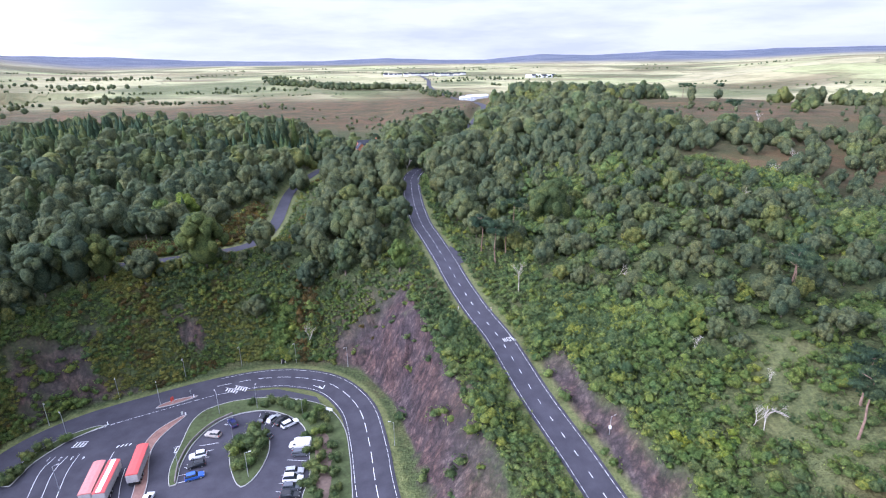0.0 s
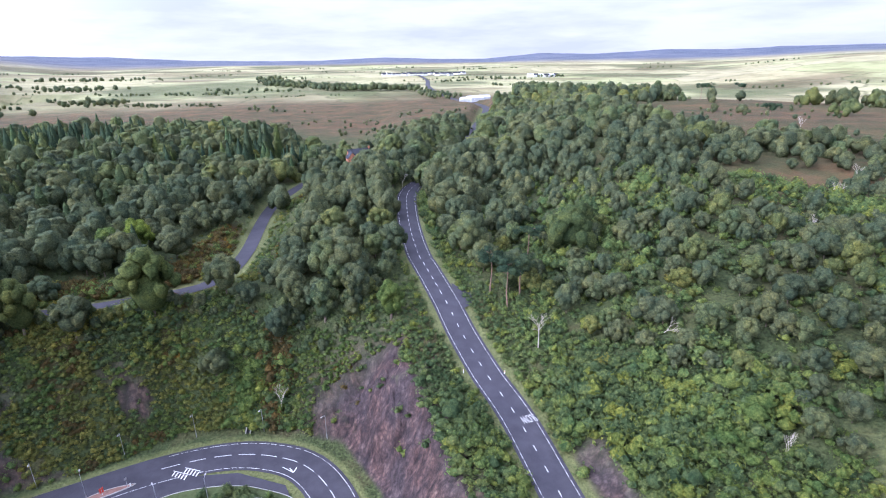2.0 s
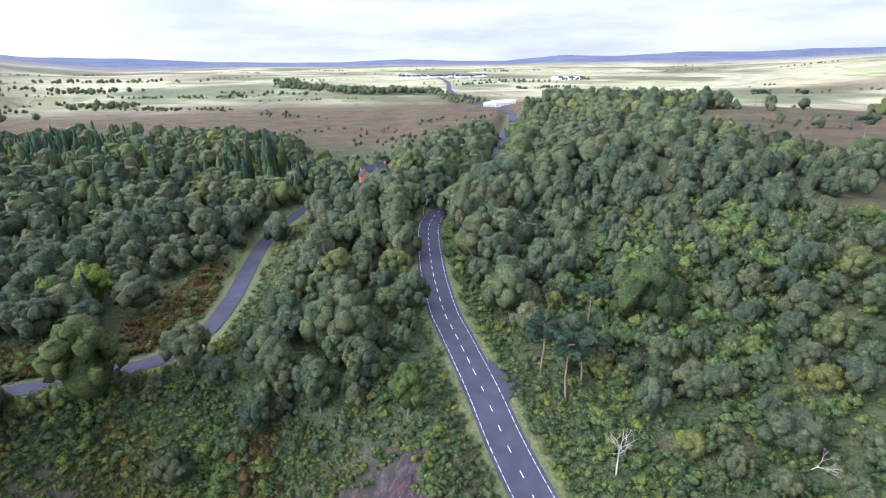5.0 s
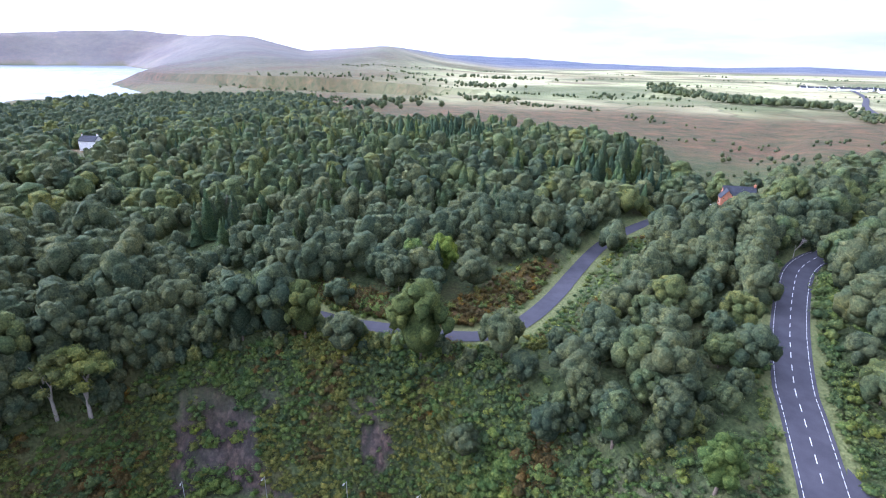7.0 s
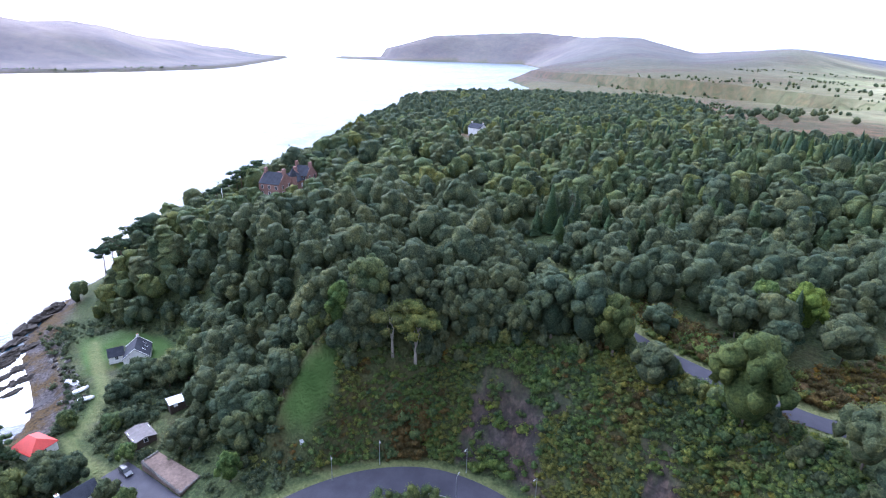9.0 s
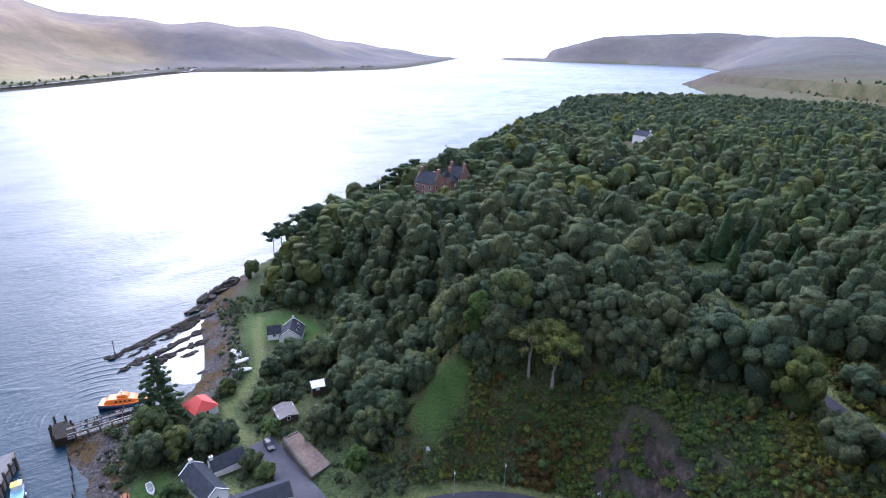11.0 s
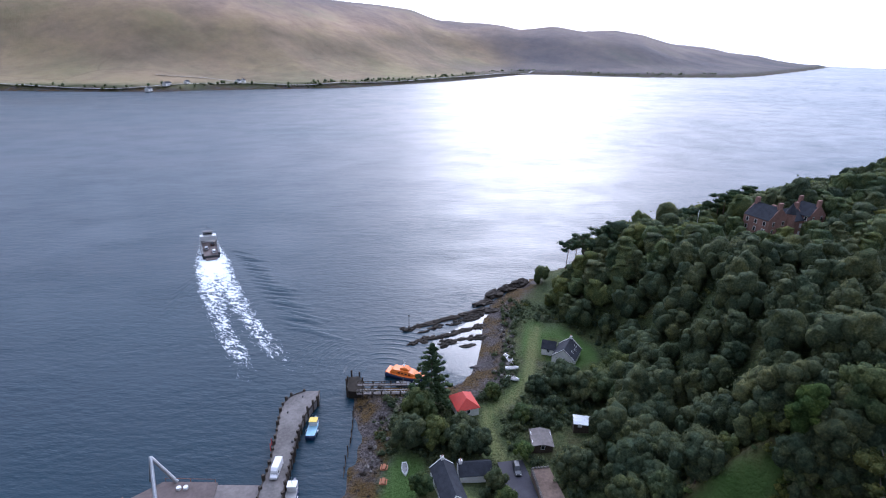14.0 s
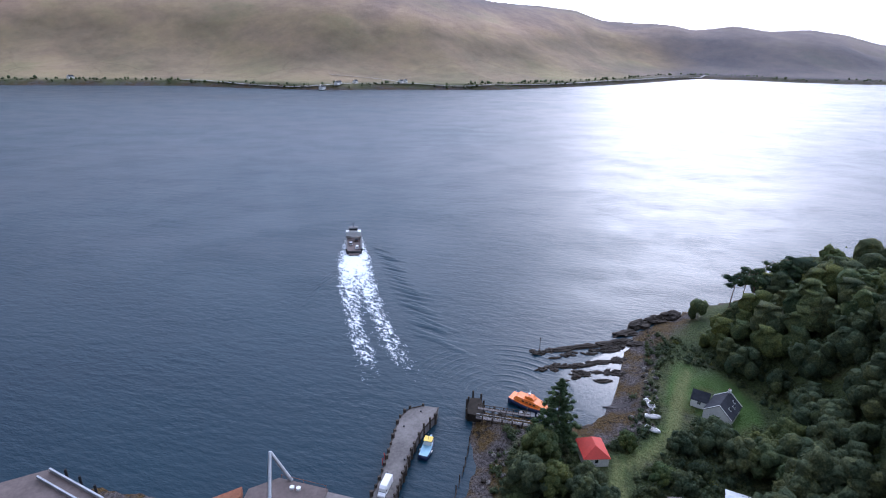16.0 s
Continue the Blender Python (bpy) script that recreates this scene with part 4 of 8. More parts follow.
VILLAGE = [(-95, 10), (-98, 70), (-112, 78), (-126, 74), (-135, 60), (-120, 48), (-140, 30), (-168, 22), (-172, 40), (-196, 46), (-206, 24), (-200, -10), (-120, -20)]
WOOD_EDGE = [(-820, 250), (-1000, 360), (-1060, 520), (-900, 700), (-740, 690), (-560, 540), (-440, 500), (-420, 480), (-330, 420), (-270, 440), (-170, 440), (-95, 400), (-80, 345), (-20, 335), (0, 420), (60, 560), (170, 560), (200, 440), (330, 420), (420, 250), (300, 60), (130, 20),
             (66, 80), (46, 122), (30, 146), (14, 172), (0, 195), (-14, 172), (-30, 163), (-60, 172), (-95, 166), (-104, 152), (-122, 130), (-130, 106), (-134, 90), (-124, 74), (-140, 66), (-160, 56), (-176, 56), (-200, 48), (-208, 16), (-226, 0), (-300, 14), (-420, 66), (-700, 196)]


def wooded(x, y):
    """How likely a tree stands here, 0 to 1."""
    w = smooth(-4, 6, signed(x, y, WOOD_EDGE) + 6 * noise2(x, y, 40, 51))
    w = w * (seg_dist(x, y, ROAD_MAIN[::3])[0] > np.where(y > 256, 4.2, np.where(x < np.interp(y, [150, 200, 260], [3, -9, -15]), np.where(y > 176, 7.2, 9), np.where(y > 200, 9.0, 11))))
    w = w * (seg_dist(x, y, ROAD_BRANCH[::3])[0] > np.where(x < -108, 3.6, 5.6)) * (seg_dist(x, y, ROAD_LOW[::3])[0] > 9)
    for p in CLEARINGS + LAWNS + [LANE_BANK, LANE_STRIP, OPEN_GRASS]:
        w = w * ~inside(x, y, p)
    for p in MOOR_GAPS:
        w = w * (1 - 0.9 * smooth(-6, 8, signed(x, y, p) + 7 * noise2(x, y, 20, 54)))
    w = w * (signed(x, y, ISLAND) > 3) * (cutting(x, y) < 0.2)
    moor = np.exp(-((x - 190) ** 2 + (y - 345) ** 2) / 105 ** 2) + np.exp(-((x + 50) ** 2 / 120 ** 2 + (y - 490) ** 2 / 80 ** 2))
    return w * (1 - 0.93 * smooth(0.3, 0.55, moor))


def trunk_mesh(seed, height, radius, spread, branches=5, bare=0.35):
    """A tapered, slightly bent trunk with limbs."""
    rs = np.random.default_rng(seed)
    bm = bmesh.new()
    p, d = Vector((0, 0, -0.6)), Vector((rs.uniform(-0.06, 0.06), rs.uniform(-0.06, 0.06), 1))
    n = 5
    for i in range(n):
        q = p + d * height * 0.8 / n
        tube(bm, p, q, radius * (1 - 0.75 * i / n), radius * (1 - 0.75 * (i + 1) / n), 7)
        if i >= 1:
            for k in range(max(1, branches // (n - 1))):
                a = rs.uniform(0, 6.28)
                e = q + Vector((math.cos(a) * spread, math.sin(a) * spread, height * rs.uniform(0.10, 0.22)))
                mid = q.lerp(e, 0.5) + Vector((0, 0, -0.25))
                tube(bm, q, mid, radius * 0.35, radius * 0.22, 5)
                tube(bm, mid, e, radius * 0.22, radius * 0.06, 5)
        p = q
        d = (d + Vector((rs.uniform(-0.12, 0.12), rs.uniform(-0.12, 0.12), 0))).normalized()
    return bm


def make_tree(name, seed, crown, leaf_mat, trunk_r, height, spread, label, category="tree", bark=None, group=""):
    t = thing(name, Matrix.Identity(4), label, category, group)
    part("trunk", trunk_mesh(seed, height, trunk_r, spread), bark or M_BARK, t)
    ob = new("crown", leafy("crown", crown, leaf_mat))
    ob.parent = t
    return t


M_BRIGHT = leaf_material("yellowing leaves", (0.064, 0.100, 0.032), (0.124, 0.168, 0.054), (0.180, 0.208, 0.078))
M_BRACKEN = leaf_material("bracken", (0.084, 0.100, 0.032), (0.158, 0.164, 0.052), (0.225, 0.200, 0.070))
M_LARCH = leaf_material("larch needles", (0.048, 0.068, 0.037), (0.092, 0.122, 0.062), (0.137, 0.164, 0.082))
M_RUST = leaf_material("rusty bracken", (0.062, 0.046, 0.020), (0.125, 0.086, 0.038), (0.165, 0.130, 0.052))
M_PINE_BARK = plain("pine bark", (0.20, 0.135, 0.10), 0.9, 0, 0.3, 2)
M_GREY_BARK = plain("pale bark", (0.27, 0.245, 0.20), 0.9, 0, 0.25, 2)


def plant_woods():
    x, y = grid_places(-1250, 440, -10, 720, 7.0)
    far = np.hypot(x + 10, y - 85)
    keep = (rng.random(len(x)) < wooded(x, y)) & ((far < 360) | (rng.random(len(x)) < 0.55))
    x, y, far = x[keep], y[keep], far[keep]
    z = land(x, y)
    right = smooth(0, 40, x) * (1 - smooth(210, 300, y))
    pine = 1.0 * np.exp(-((x + 215) ** 2 + (y - 345) ** 2) / 62 ** 2) + 0.9 * np.exp(-((x + 172) ** 2 + (y - 178) ** 2) / 20 ** 2) + 0.9 * np.exp(-((x + 95) ** 2 + (y - 320) ** 2) / 26 ** 2) \
        + 0.8 * np.exp(-((x + 82) ** 2 + (y - 205) ** 2) / 11 ** 2) + 0.75 * np.exp(-((x + 330) ** 2 + (y - 260) ** 2) / 60 ** 2) + 0.03 * (x < -60) * (y > 150)
    larch_zone = np.exp(-((x + 205) ** 2 / 95 ** 2 + (y - 250) ** 2 / 85 ** 2)) > 0.45
    pine = np.where(larch_zone, np.maximum(pine, 0.36), pine)
    conifer = (rng.random(len(x)) < pine) & (far > 115)
    size = 0.93 * rng.uniform(0.62, 1.25, len(x)) * (1 - 0.40 * right) * (1 + 0.15 * noise2(x, y, 45, 62)) * (1 - 0.12 * smooth(300, 500, far) + 0.15 * smooth(380, 480, far)) * (1 - 0.6 * np.exp(-((x + 244) ** 2 + (y - 74) ** 2) / 24 ** 2)) * (1 + 0.22 * smooth(-120, -150, x) * (1 - smooth(-300, -380, x)) * (1 - smooth(120, 170, y)))
    size = np.where(conifer, 0.84 * size, size)
    # the far wood's tint runs lighter and yellower, standing for sun on it
    tint = (0.46 + 0.4 * smooth(-380, -520, x) + 0.3 * noise2(x, y, 60, 63) + rng.uniform(-0.24, 0.24, len(x))).clip(0.0, 0.97)
    turn = rng.uniform(0, 6.28, len(x))
    order = np.argsort(far)
    single = np.zeros(len(x), bool)
    single[order[:270]] = True
    protos = [make_tree("tree", 40 + i, crown_broad(140 + i, 11.5, 10.0 + 0.6 * (i % 3), 13 + i % 4, 520, 0.25, 0.10, 4, 7), M_LEAF, 0.22, 9.0, 2.6,
                        "leafy broadleaved tree with a rounded crown on the wooded slope", group="trees of the near wood") for i in range(6)]
    cones = [make_tree("conifer", 60 + i, crown_conifer(160 + i, 14, 5.6, 15, 330, 0.30, 0.85, 10), M_NEEDLE, 0.2, 13.0, 0.8,
                       "dark green conifer standing among the broadleaved trees", "conifer", group="conifers of the near wood") for i in range(3)]
    used = set()
    for i in np.nonzero(single)[0]:
        src = (cones if conifer[i] else protos)[int(rng.integers(0, 3 if conifer[i] else 6))]
        m = pose(x[i], y[i], z[i] - 0.2, 0, 0, math.degrees(turn[i])) @ Matrix.Diagonal((size[i], size[i], size[i] * rng.uniform(0.9, 1.1), 1))
        if src.name not in used:
            used.add(src.name)
            src.matrix_basis = m
        else:
            c = copy_thing(src, Matrix.Identity(4))
            c.matrix_basis = m
    near = far < 205
    for kind, sel, mat, word in (("broad", ~conifer, M_LEAF, "leafy"), ("needle", conifer & ~larch_zone, M_NEEDLE, "dark conifer"), ("needle", conifer & larch_zone, M_LARCH, "olive-green larch")):
        for close in (True, False):
            s = sel & (near == close) & ~single
            if kind == "broad":
                bases = [crown_broad(100 + i + 10 * close, 11.5, 10.6, 8 + i % 3 if close else 5, 190 if close else 42, 0.30 if close else 0.46, 0.06, 4, 6 if close else 5) for i in range(6)]
            else:
                bases = [crown_conifer(200 + i + 10 * close, 12.5 if mat is M_LARCH else 14, 8.2 if mat is M_LARCH else 7.2, 8 if close else 5, 150 if close else 60, 0.36 if close else 0.5, 0.7 if mat is M_LARCH else 1.0, 7) for i in range(5)]
            n = int(s.sum())
            if not n:
                continue
            rows = np.stack([x[s], y[s], z[s] - 0.4, turn[s], size[s], rng.integers(0, len(bases), n), tint[s]], 1)
            scatter(bases, rows, "woodland", mat, f"dense {word} woodland covering the {'near slopes' if close else 'farther plateau'}", "woodland")


def plant_scrub():
    x, y = grid_places(-150, 150, 40, 280, 1.42)
    cx, cy = grid_places(-128, -24, 90, 172, 0.98)
    x, y = np.concatenate([x, cx]), np.concatenate([y, cy])
    dense = np.arange(len(x)) >= len(x) - len(cx)
    b = -signed(x, y, BOWL)
    ok = ((np.hypot(x + 10, y - 85) < 175) | inside(x, y, LANE_BANK) | inside(x, y, LANE_STRIP)) & (b > 0.8)
    for line, half in ((ROAD_MAIN, 5.6), (ROAD_BRANCH, 4.4), (ROAD_LOW, 7.0)):
        ok &= seg_dist(x, y, line[::3])[0] > half
    for p in LAWNS:
        ok &= ~inside(x, y, p)
    ok &= ~((signed(x, y, OPEN_GRASS) + 6 * noise2(x, y, 9, 56) > 0) & (rng.random(len(x)) < 0.35))
    edge = np.interp(y, [60, 80, 107, 135, 158], [21, 15, 5, -6, -14])
    ok &= ~((x < edge) & (x > -34) & (y < 156) & (rng.random(len(x)) < 0.96))
    ok &= rng.random(len(x)) < 0.94 + 0.35 * noise2(x, y, 11, 71)
    ok &= cutting(x, y) < 0.3
    bare = (noise2(x, y, 13, 46) + 0.25 * noise2(x, y, 3, 53) > 0.3) & (x < -24) & (b < 15)
    ok &= ~(bare & (rng.random(len(x)) < 0.86))
    ok &= (wooded(x, y) < 0.5) | (rng.random(len(x)) < 0.05) | ((x > 0) & (rng.random(len(x)) < 0.38))
    ok &= (np.hypot(x + 30, y - 120) < 95) | (rng.random(len(x)) < 0.6)
    x, y, b, dense = x[ok], y[ok], b[ok], dense[ok]
    bases = []
    for i in range(8):
        rs = np.random.default_rng(300 + i)
        lob = []
        for j in range(2):
            c = np.array((rs.uniform(-0.5, 0.5), rs.uniform(-0.5, 0.5), rs.uniform(0.3, 0.9)))
            lob += [blob(c, 0.62, 0.8, 300 + 7 * i + j, 2, 5), leaves(c, 0.85, 0.85, 13, 0.18, rs)]
        bases.append(join(lob))
    n = len(x)
    tall = smooth(0.0, 0.5, noise2(x, y, 24, 75))
    size = (1 + 0.5 * inside(x, y, LANE_BANK)) * np.where(dense, 1.18, np.where((x < -24) & (y > 90), 1.0, 1.32)) * rng.uniform(0.5, 1.15, n) * (1 + 0.4 * noise2(x, y, 9, 72)) * (1 + 0.9 * tall) * (1 + 0.35 * smooth(18, 40, x))
    tone = (0.5 + 0.4 * noise2(x, y, 16, 73) + rng.uniform(-0.2, 0.2, n)).clip(0, 0.99)
    yellow = (noise2(x, y, 12, 76) + rng.uniform(-0.3, 0.3, n) > np.where(x > -8, 0.75, np.where(x < -60, 0.12, 0.32))) & (tall < 0.6)
    # ferns on the dense bank; beyond x 42 bright leaves stand for sunlit scrub
    fern_and_sunlit = dense & (noise2(x, y, 13, 77) + rng.uniform(-0.35, 0.35, n) > -0.05) | (x > 42) & (y < 115) & (rng.random(n) < 0.45)
    tone = np.where(x > -8, np.minimum(tone, 0.72), tone)
    rust = inside(x, y, LANE_BANK) & (rng.random(n) < 0.6) | (noise2(x, y, 9, 78) + rng.uniform(-0.25, 0.25, n) > 0.42) & (x < -20)
    yellow = yellow & ~rust
    fern_and_sunlit = fern_and_sunlit & ~rust & ~yellow
    for sel, mat, lab in ((rust, M_RUST, "rust-coloured dying bracken on the banks"), (fern_and_sunlit, M_BRIGHT, "bright green ferns and nettles, and scrub coloured as if sunlit"), (~yellow & ~rust & ~fern_and_sunlit, M_SCRUB, "bramble and willow scrub on the banks"), (yellow, M_BRACKEN, "yellowing bracken and nettles on the banks")):
        rows = np.stack([x, y, land(x, y) - 0.25, rng.uniform(0, 6.28, n), size, rng.integers(0, 8, n), tone], 1)[sel]
        scatter(bases, rows, "undergrowth", mat, lab, "undergrowth")


plant_woods()
plant_scrub()


# ---- materials of the things ----
M_WHITE = plain("white paint", (0.72, 0.72, 0.70), 0.5, 0, 0.06, 3)
M_RENDER = plain("white render", (0.70, 0.69, 0.65), 0.9, 0, 0.12, 2, 0.2)
M_SLATE = plain("slate", (0.036, 0.039, 0.048), 0.9, 0, 0.3, 5, 0.4)
M_SANDSTONE = plain("red sandstone", (0.27, 0.155, 0.125), 0.9, 0, 0.25, 2, 0.4)
M_BRICK = plain("orange brick", (0.40, 0.17, 0.095), 0.9, 0, 0.2, 4, 0.3)
M_TIN = plain("weathered sheet metal", (0.30, 0.295, 0.29), 0.5, 0.4, 0.3, 1.5)
M_TIN_PALE = plain("pale sheet metal", (0.55, 0.57, 0.58), 0.45, 0.2, 0.15, 1.5)
M_RED_ROOF = plain("red painted sheet", (0.55, 0.055, 0.035), 0.5, 0, 0.12, 2)
M_RED = plain("red tarpaulin", (0.50, 0.075, 0.065), 0.55, 0, 0.15, 2)
M_PINK = plain("faded red tarpaulin", (0.50, 0.20, 0.18), 0.6, 0, 0.15, 2)
M_GREY = plain("grey panel", (0.36, 0.35, 0.34), 0.5, 0.2, 0.15, 3)
M_STEEL = plain("galvanised steel", (0.42, 0.43, 0.44), 0.4, 0.7, 0.15, 4)
M_DARK = plain("dark rubber", (0.022, 0.022, 0.024), 0.8, 0, 0.2, 8)
M_TIMBER = plain("wet timber", (0.065, 0.05, 0.038), 0.75, 0, 0.35, 3, 0.4)
M_CONCRETE = plain("weathered concrete", (0.17, 0.15, 0.14), 0.85, 0, 0.25, 1.2, 0.3)
M_STONE = plain("field stone", (0.17, 0.155, 0.14), 0.95, 0, 0.35, 1.5, 0.6)
M_EARTH = plain("brown gravel", (0.16, 0.115, 0.09), 0.95, 0, 0.3, 1.5, 0.5)
M_SEAROCK = plain("weed-covered rock", (0.034, 0.027, 0.020), 0.9, 0, 0.45, 0.9, 0.8)
M_ORANGE = plain("lifeboat orange", (0.80, 0.20, 0.02), 0.4, 0, 0.06, 2)
M_NAVY = plain("navy paint", (0.015, 0.025, 0.07), 0.35, 0, 0.15, 2)
M_BLACK = plain("black paint", (0.018, 0.018, 0.02), 0.4, 0, 0.2, 2)
M_YELLOW = plain("yellow paint", (0.70, 0.50, 0.06), 0.5, 0, 0.1, 2)
M_PALEBLUE = plain("pale blue deck", (0.28, 0.48, 0.58), 0.5, 0, 0.12, 2)
M_PAVING = plain("red block paving", (0.20, 0.115, 0.09), 0.85, 0, 0.25, 5)
M_RUSTY = plain("rusty plate", (0.24, 0.10, 0.055), 0.8, 0.1, 0.35, 1.5)
M_DECK = plain("ferry deck", (0.14, 0.11, 0.10), 0.7, 0, 0.25, 1)


def glass_material():
    m, n, l, b = material("tinted glass", 0.06)
    b.inputs["Base Color"].default_value = (0.02, 0.025, 0.03, 1)
    b.inputs["Specular IOR Level"].default_value = 0.7
    return m


M_GLASS = glass_material()
M_LAMP_GLASS = plain("lamp glass", (0.62, 0.62, 0.58), 0.15, 0, 0.05, 3)
M_TAIL = plain("tail lamp", (0.35, 0.02, 0.02), 0.25, 0, 0.05, 3)


def paint(name, colour, metal=0.3):
    m, n, l, b = material(name, 0.3, metal)
    co = n.new("ShaderNodeTexCoord").outputs["Object"]
    l.new(ramp(n, l, node_noise(n, l, 2.5, 4, co), [(0.3, tuple(c * 0.85 for c in colour)), (0.7, colour)]), b.inputs["Base Color"])
    b.inputs["Coat Weight"].default_value = 0.4
    return m


P = {"white": paint("white car paint", (0.75, 0.75, 0.75), 0), "black": paint("black car paint", (0.015, 0.016, 0.018)), "silver": paint("silver car paint", (0.45, 0.46, 0.47), 0.6),
     "blue": paint("blue car paint", (0.03, 0.11, 0.42)), "navy": paint("navy car paint", (0.025, 0.03, 0.11)), "beige": paint("beige car paint", (0.46, 0.42, 0.36)), "grey": paint("grey car paint", (0.10, 0.11, 0.125))}


# ---- vehicles ----
def section(x, half, z0, z1, tuck):
    """A rounded cross-section of a body, as a ring of points."""
    zm = (z0 + z1) / 2
    return [(x, -half + tuck, z0), (x, -half, z0 + 0.12), (x, -half, zm), (x, -half + tuck, z1), (x, half - tuck, z1), (x, half, zm), (x, half, z0 + 0.12), (x, half - tuck, z0)]


def wheel(parent, x, y, r=0.32):
    bm = bmesh.new()
    tube(bm, (x, y - 0.11, r), (x, y + 0.11, r), r, r, 12)
    w = part("wheel", bm, M_DARK, parent)
    side = 1 if y > 0 else -1
    bm = bmesh.new()
    tube(bm, (x, y + side * 0.10, r), (x, y + side * 0.125, r), r * 0.62, r * 0.55, 10)
    part("rim", bm, M_STEEL, w, "silver wheel rim")
    return w


def car(m, colour, label, length=4.2, tall=1.48, style="hatch"):
    c = thing("car", m, label, "car", "parked cars")
    L, H = length / 2, 0.88
    bm = bmesh.new()
    loft(bm, [section(-L, 0.74, 0.32, 0.72, 0.1), section(-L + 0.18, 0.84, 0.22, H, 0.09), section(-0.4, 0.87, 0.2, H + 0.03, 0.09), section(L - 1.1, 0.86, 0.2, H - 0.02, 0.09), section(L - 0.25, 0.82, 0.22, 0.74, 0.12), section(L, 0.7, 0.32, 0.62, 0.12)])
    part("body", bm, P[colour], c, smooth_shade=False)
    back = -L + (0.16 if style != "saloon" else 0.75)
    bm = bmesh.new()
    loft(bm, [section(back, 0.72, H - 0.04, H + 0.05, 0.05), section(back + 0.32, 0.72, H - 0.04, tall - 0.05, 0.14), section(0.2, 0.74, H - 0.04, tall - 0.02, 0.15), section(L - 1.35, 0.74, H - 0.04, H + 0.02, 0.05)])
    part("glazing", bm, M_GLASS, c, "dark tinted glass")
    bm = bmesh.new()
    loft(bm, [section(back + 0.28, 0.585, tall - 0.09, tall, 0.05), section(0.0, 0.60, tall - 0.05, tall + 0.03, 0.05), section(0.28, 0.58, tall - 0.08, tall, 0.05)])
    part("roof", bm, P[colour], c)
    for x in (-L + 0.75, L - 0.8):
        for y in (-0.76, 0.76):
            wheel(c, x, y)
    for y in (-0.6, 0.6):
        bm = bmesh.new()
        box(bm, L - 0.16, y - 0.17, 0.56, L - 0.015, y + 0.17, 0.70, 0.03)
        part("headlight", bm, M_LAMP_GLASS, c)
        bm = bmesh.new()
        box(bm, -L + 0.0, y - 0.14, 0.62, -L + 0.12, y + 0.14, 0.80, 0.03)
        part("tail_light", bm, M_TAIL, c)
    return c


def van(m, label, length=5.3, tall=2.25):
    v = thing("van", m, label, "van", "parked cars")
    L = length / 2
    bm = bmesh.new()
    loft(bm, [section(-L, 0.88, 0.35, tall - 0.08, 0.1), section(-L + 0.1, 0.95, 0.3, tall, 0.12), section(L - 1.75, 0.95, 0.3, tall, 0.12), section(L - 1.1, 0.94, 0.3, tall - 0.45, 0.16), section(L - 0.85, 0.94, 0.3, 1.15, 0.12), section(L - 0.1, 0.88, 0.32, 0.92, 0.12), section(L, 0.8, 0.4, 0.75, 0.1)])
    part("body", bm, P["white"], v)
    bm = bmesh.new()
    loft(bm, [[(L - 1.55, -0.74, tall - 0.2), (L - 1.55, 0.74, tall - 0.2), (L - 1.6, 0.74, tall - 0.25), (L - 1.6, -0.74, tall - 0.25)], [(L - 0.84, -0.84, 1.22), (L - 0.84, 0.84, 1.22), (L - 0.9, 0.84, 1.16), (L - 0.9, -0.84, 1.16)]])
    part("windscreen", bm, M_GLASS, v, "dark windscreen glass")
    for y in (-0.955, 0.925):
        bm = bmesh.new()
        box(bm, L - 1.75, y, 1.2, L - 1.15, y + 0.03, 1.72, 0.01)
        part("side_window", bm, M_GLASS, v, "dark side glass")
    for x in (-L + 0.95, L - 0.95):
        for y in (-0.86, 0.86):
            wheel(v, x, y, 0.35)
    for y in (-0.66, 0.66):
        bm = bmesh.new()
        box(bm, L - 0.12, y - 0.15, 0.68, L + 0.0, y + 0.15, 0.88, 0.03)
        part("headlight", bm, M_LAMP_GLASS, v)
    return v


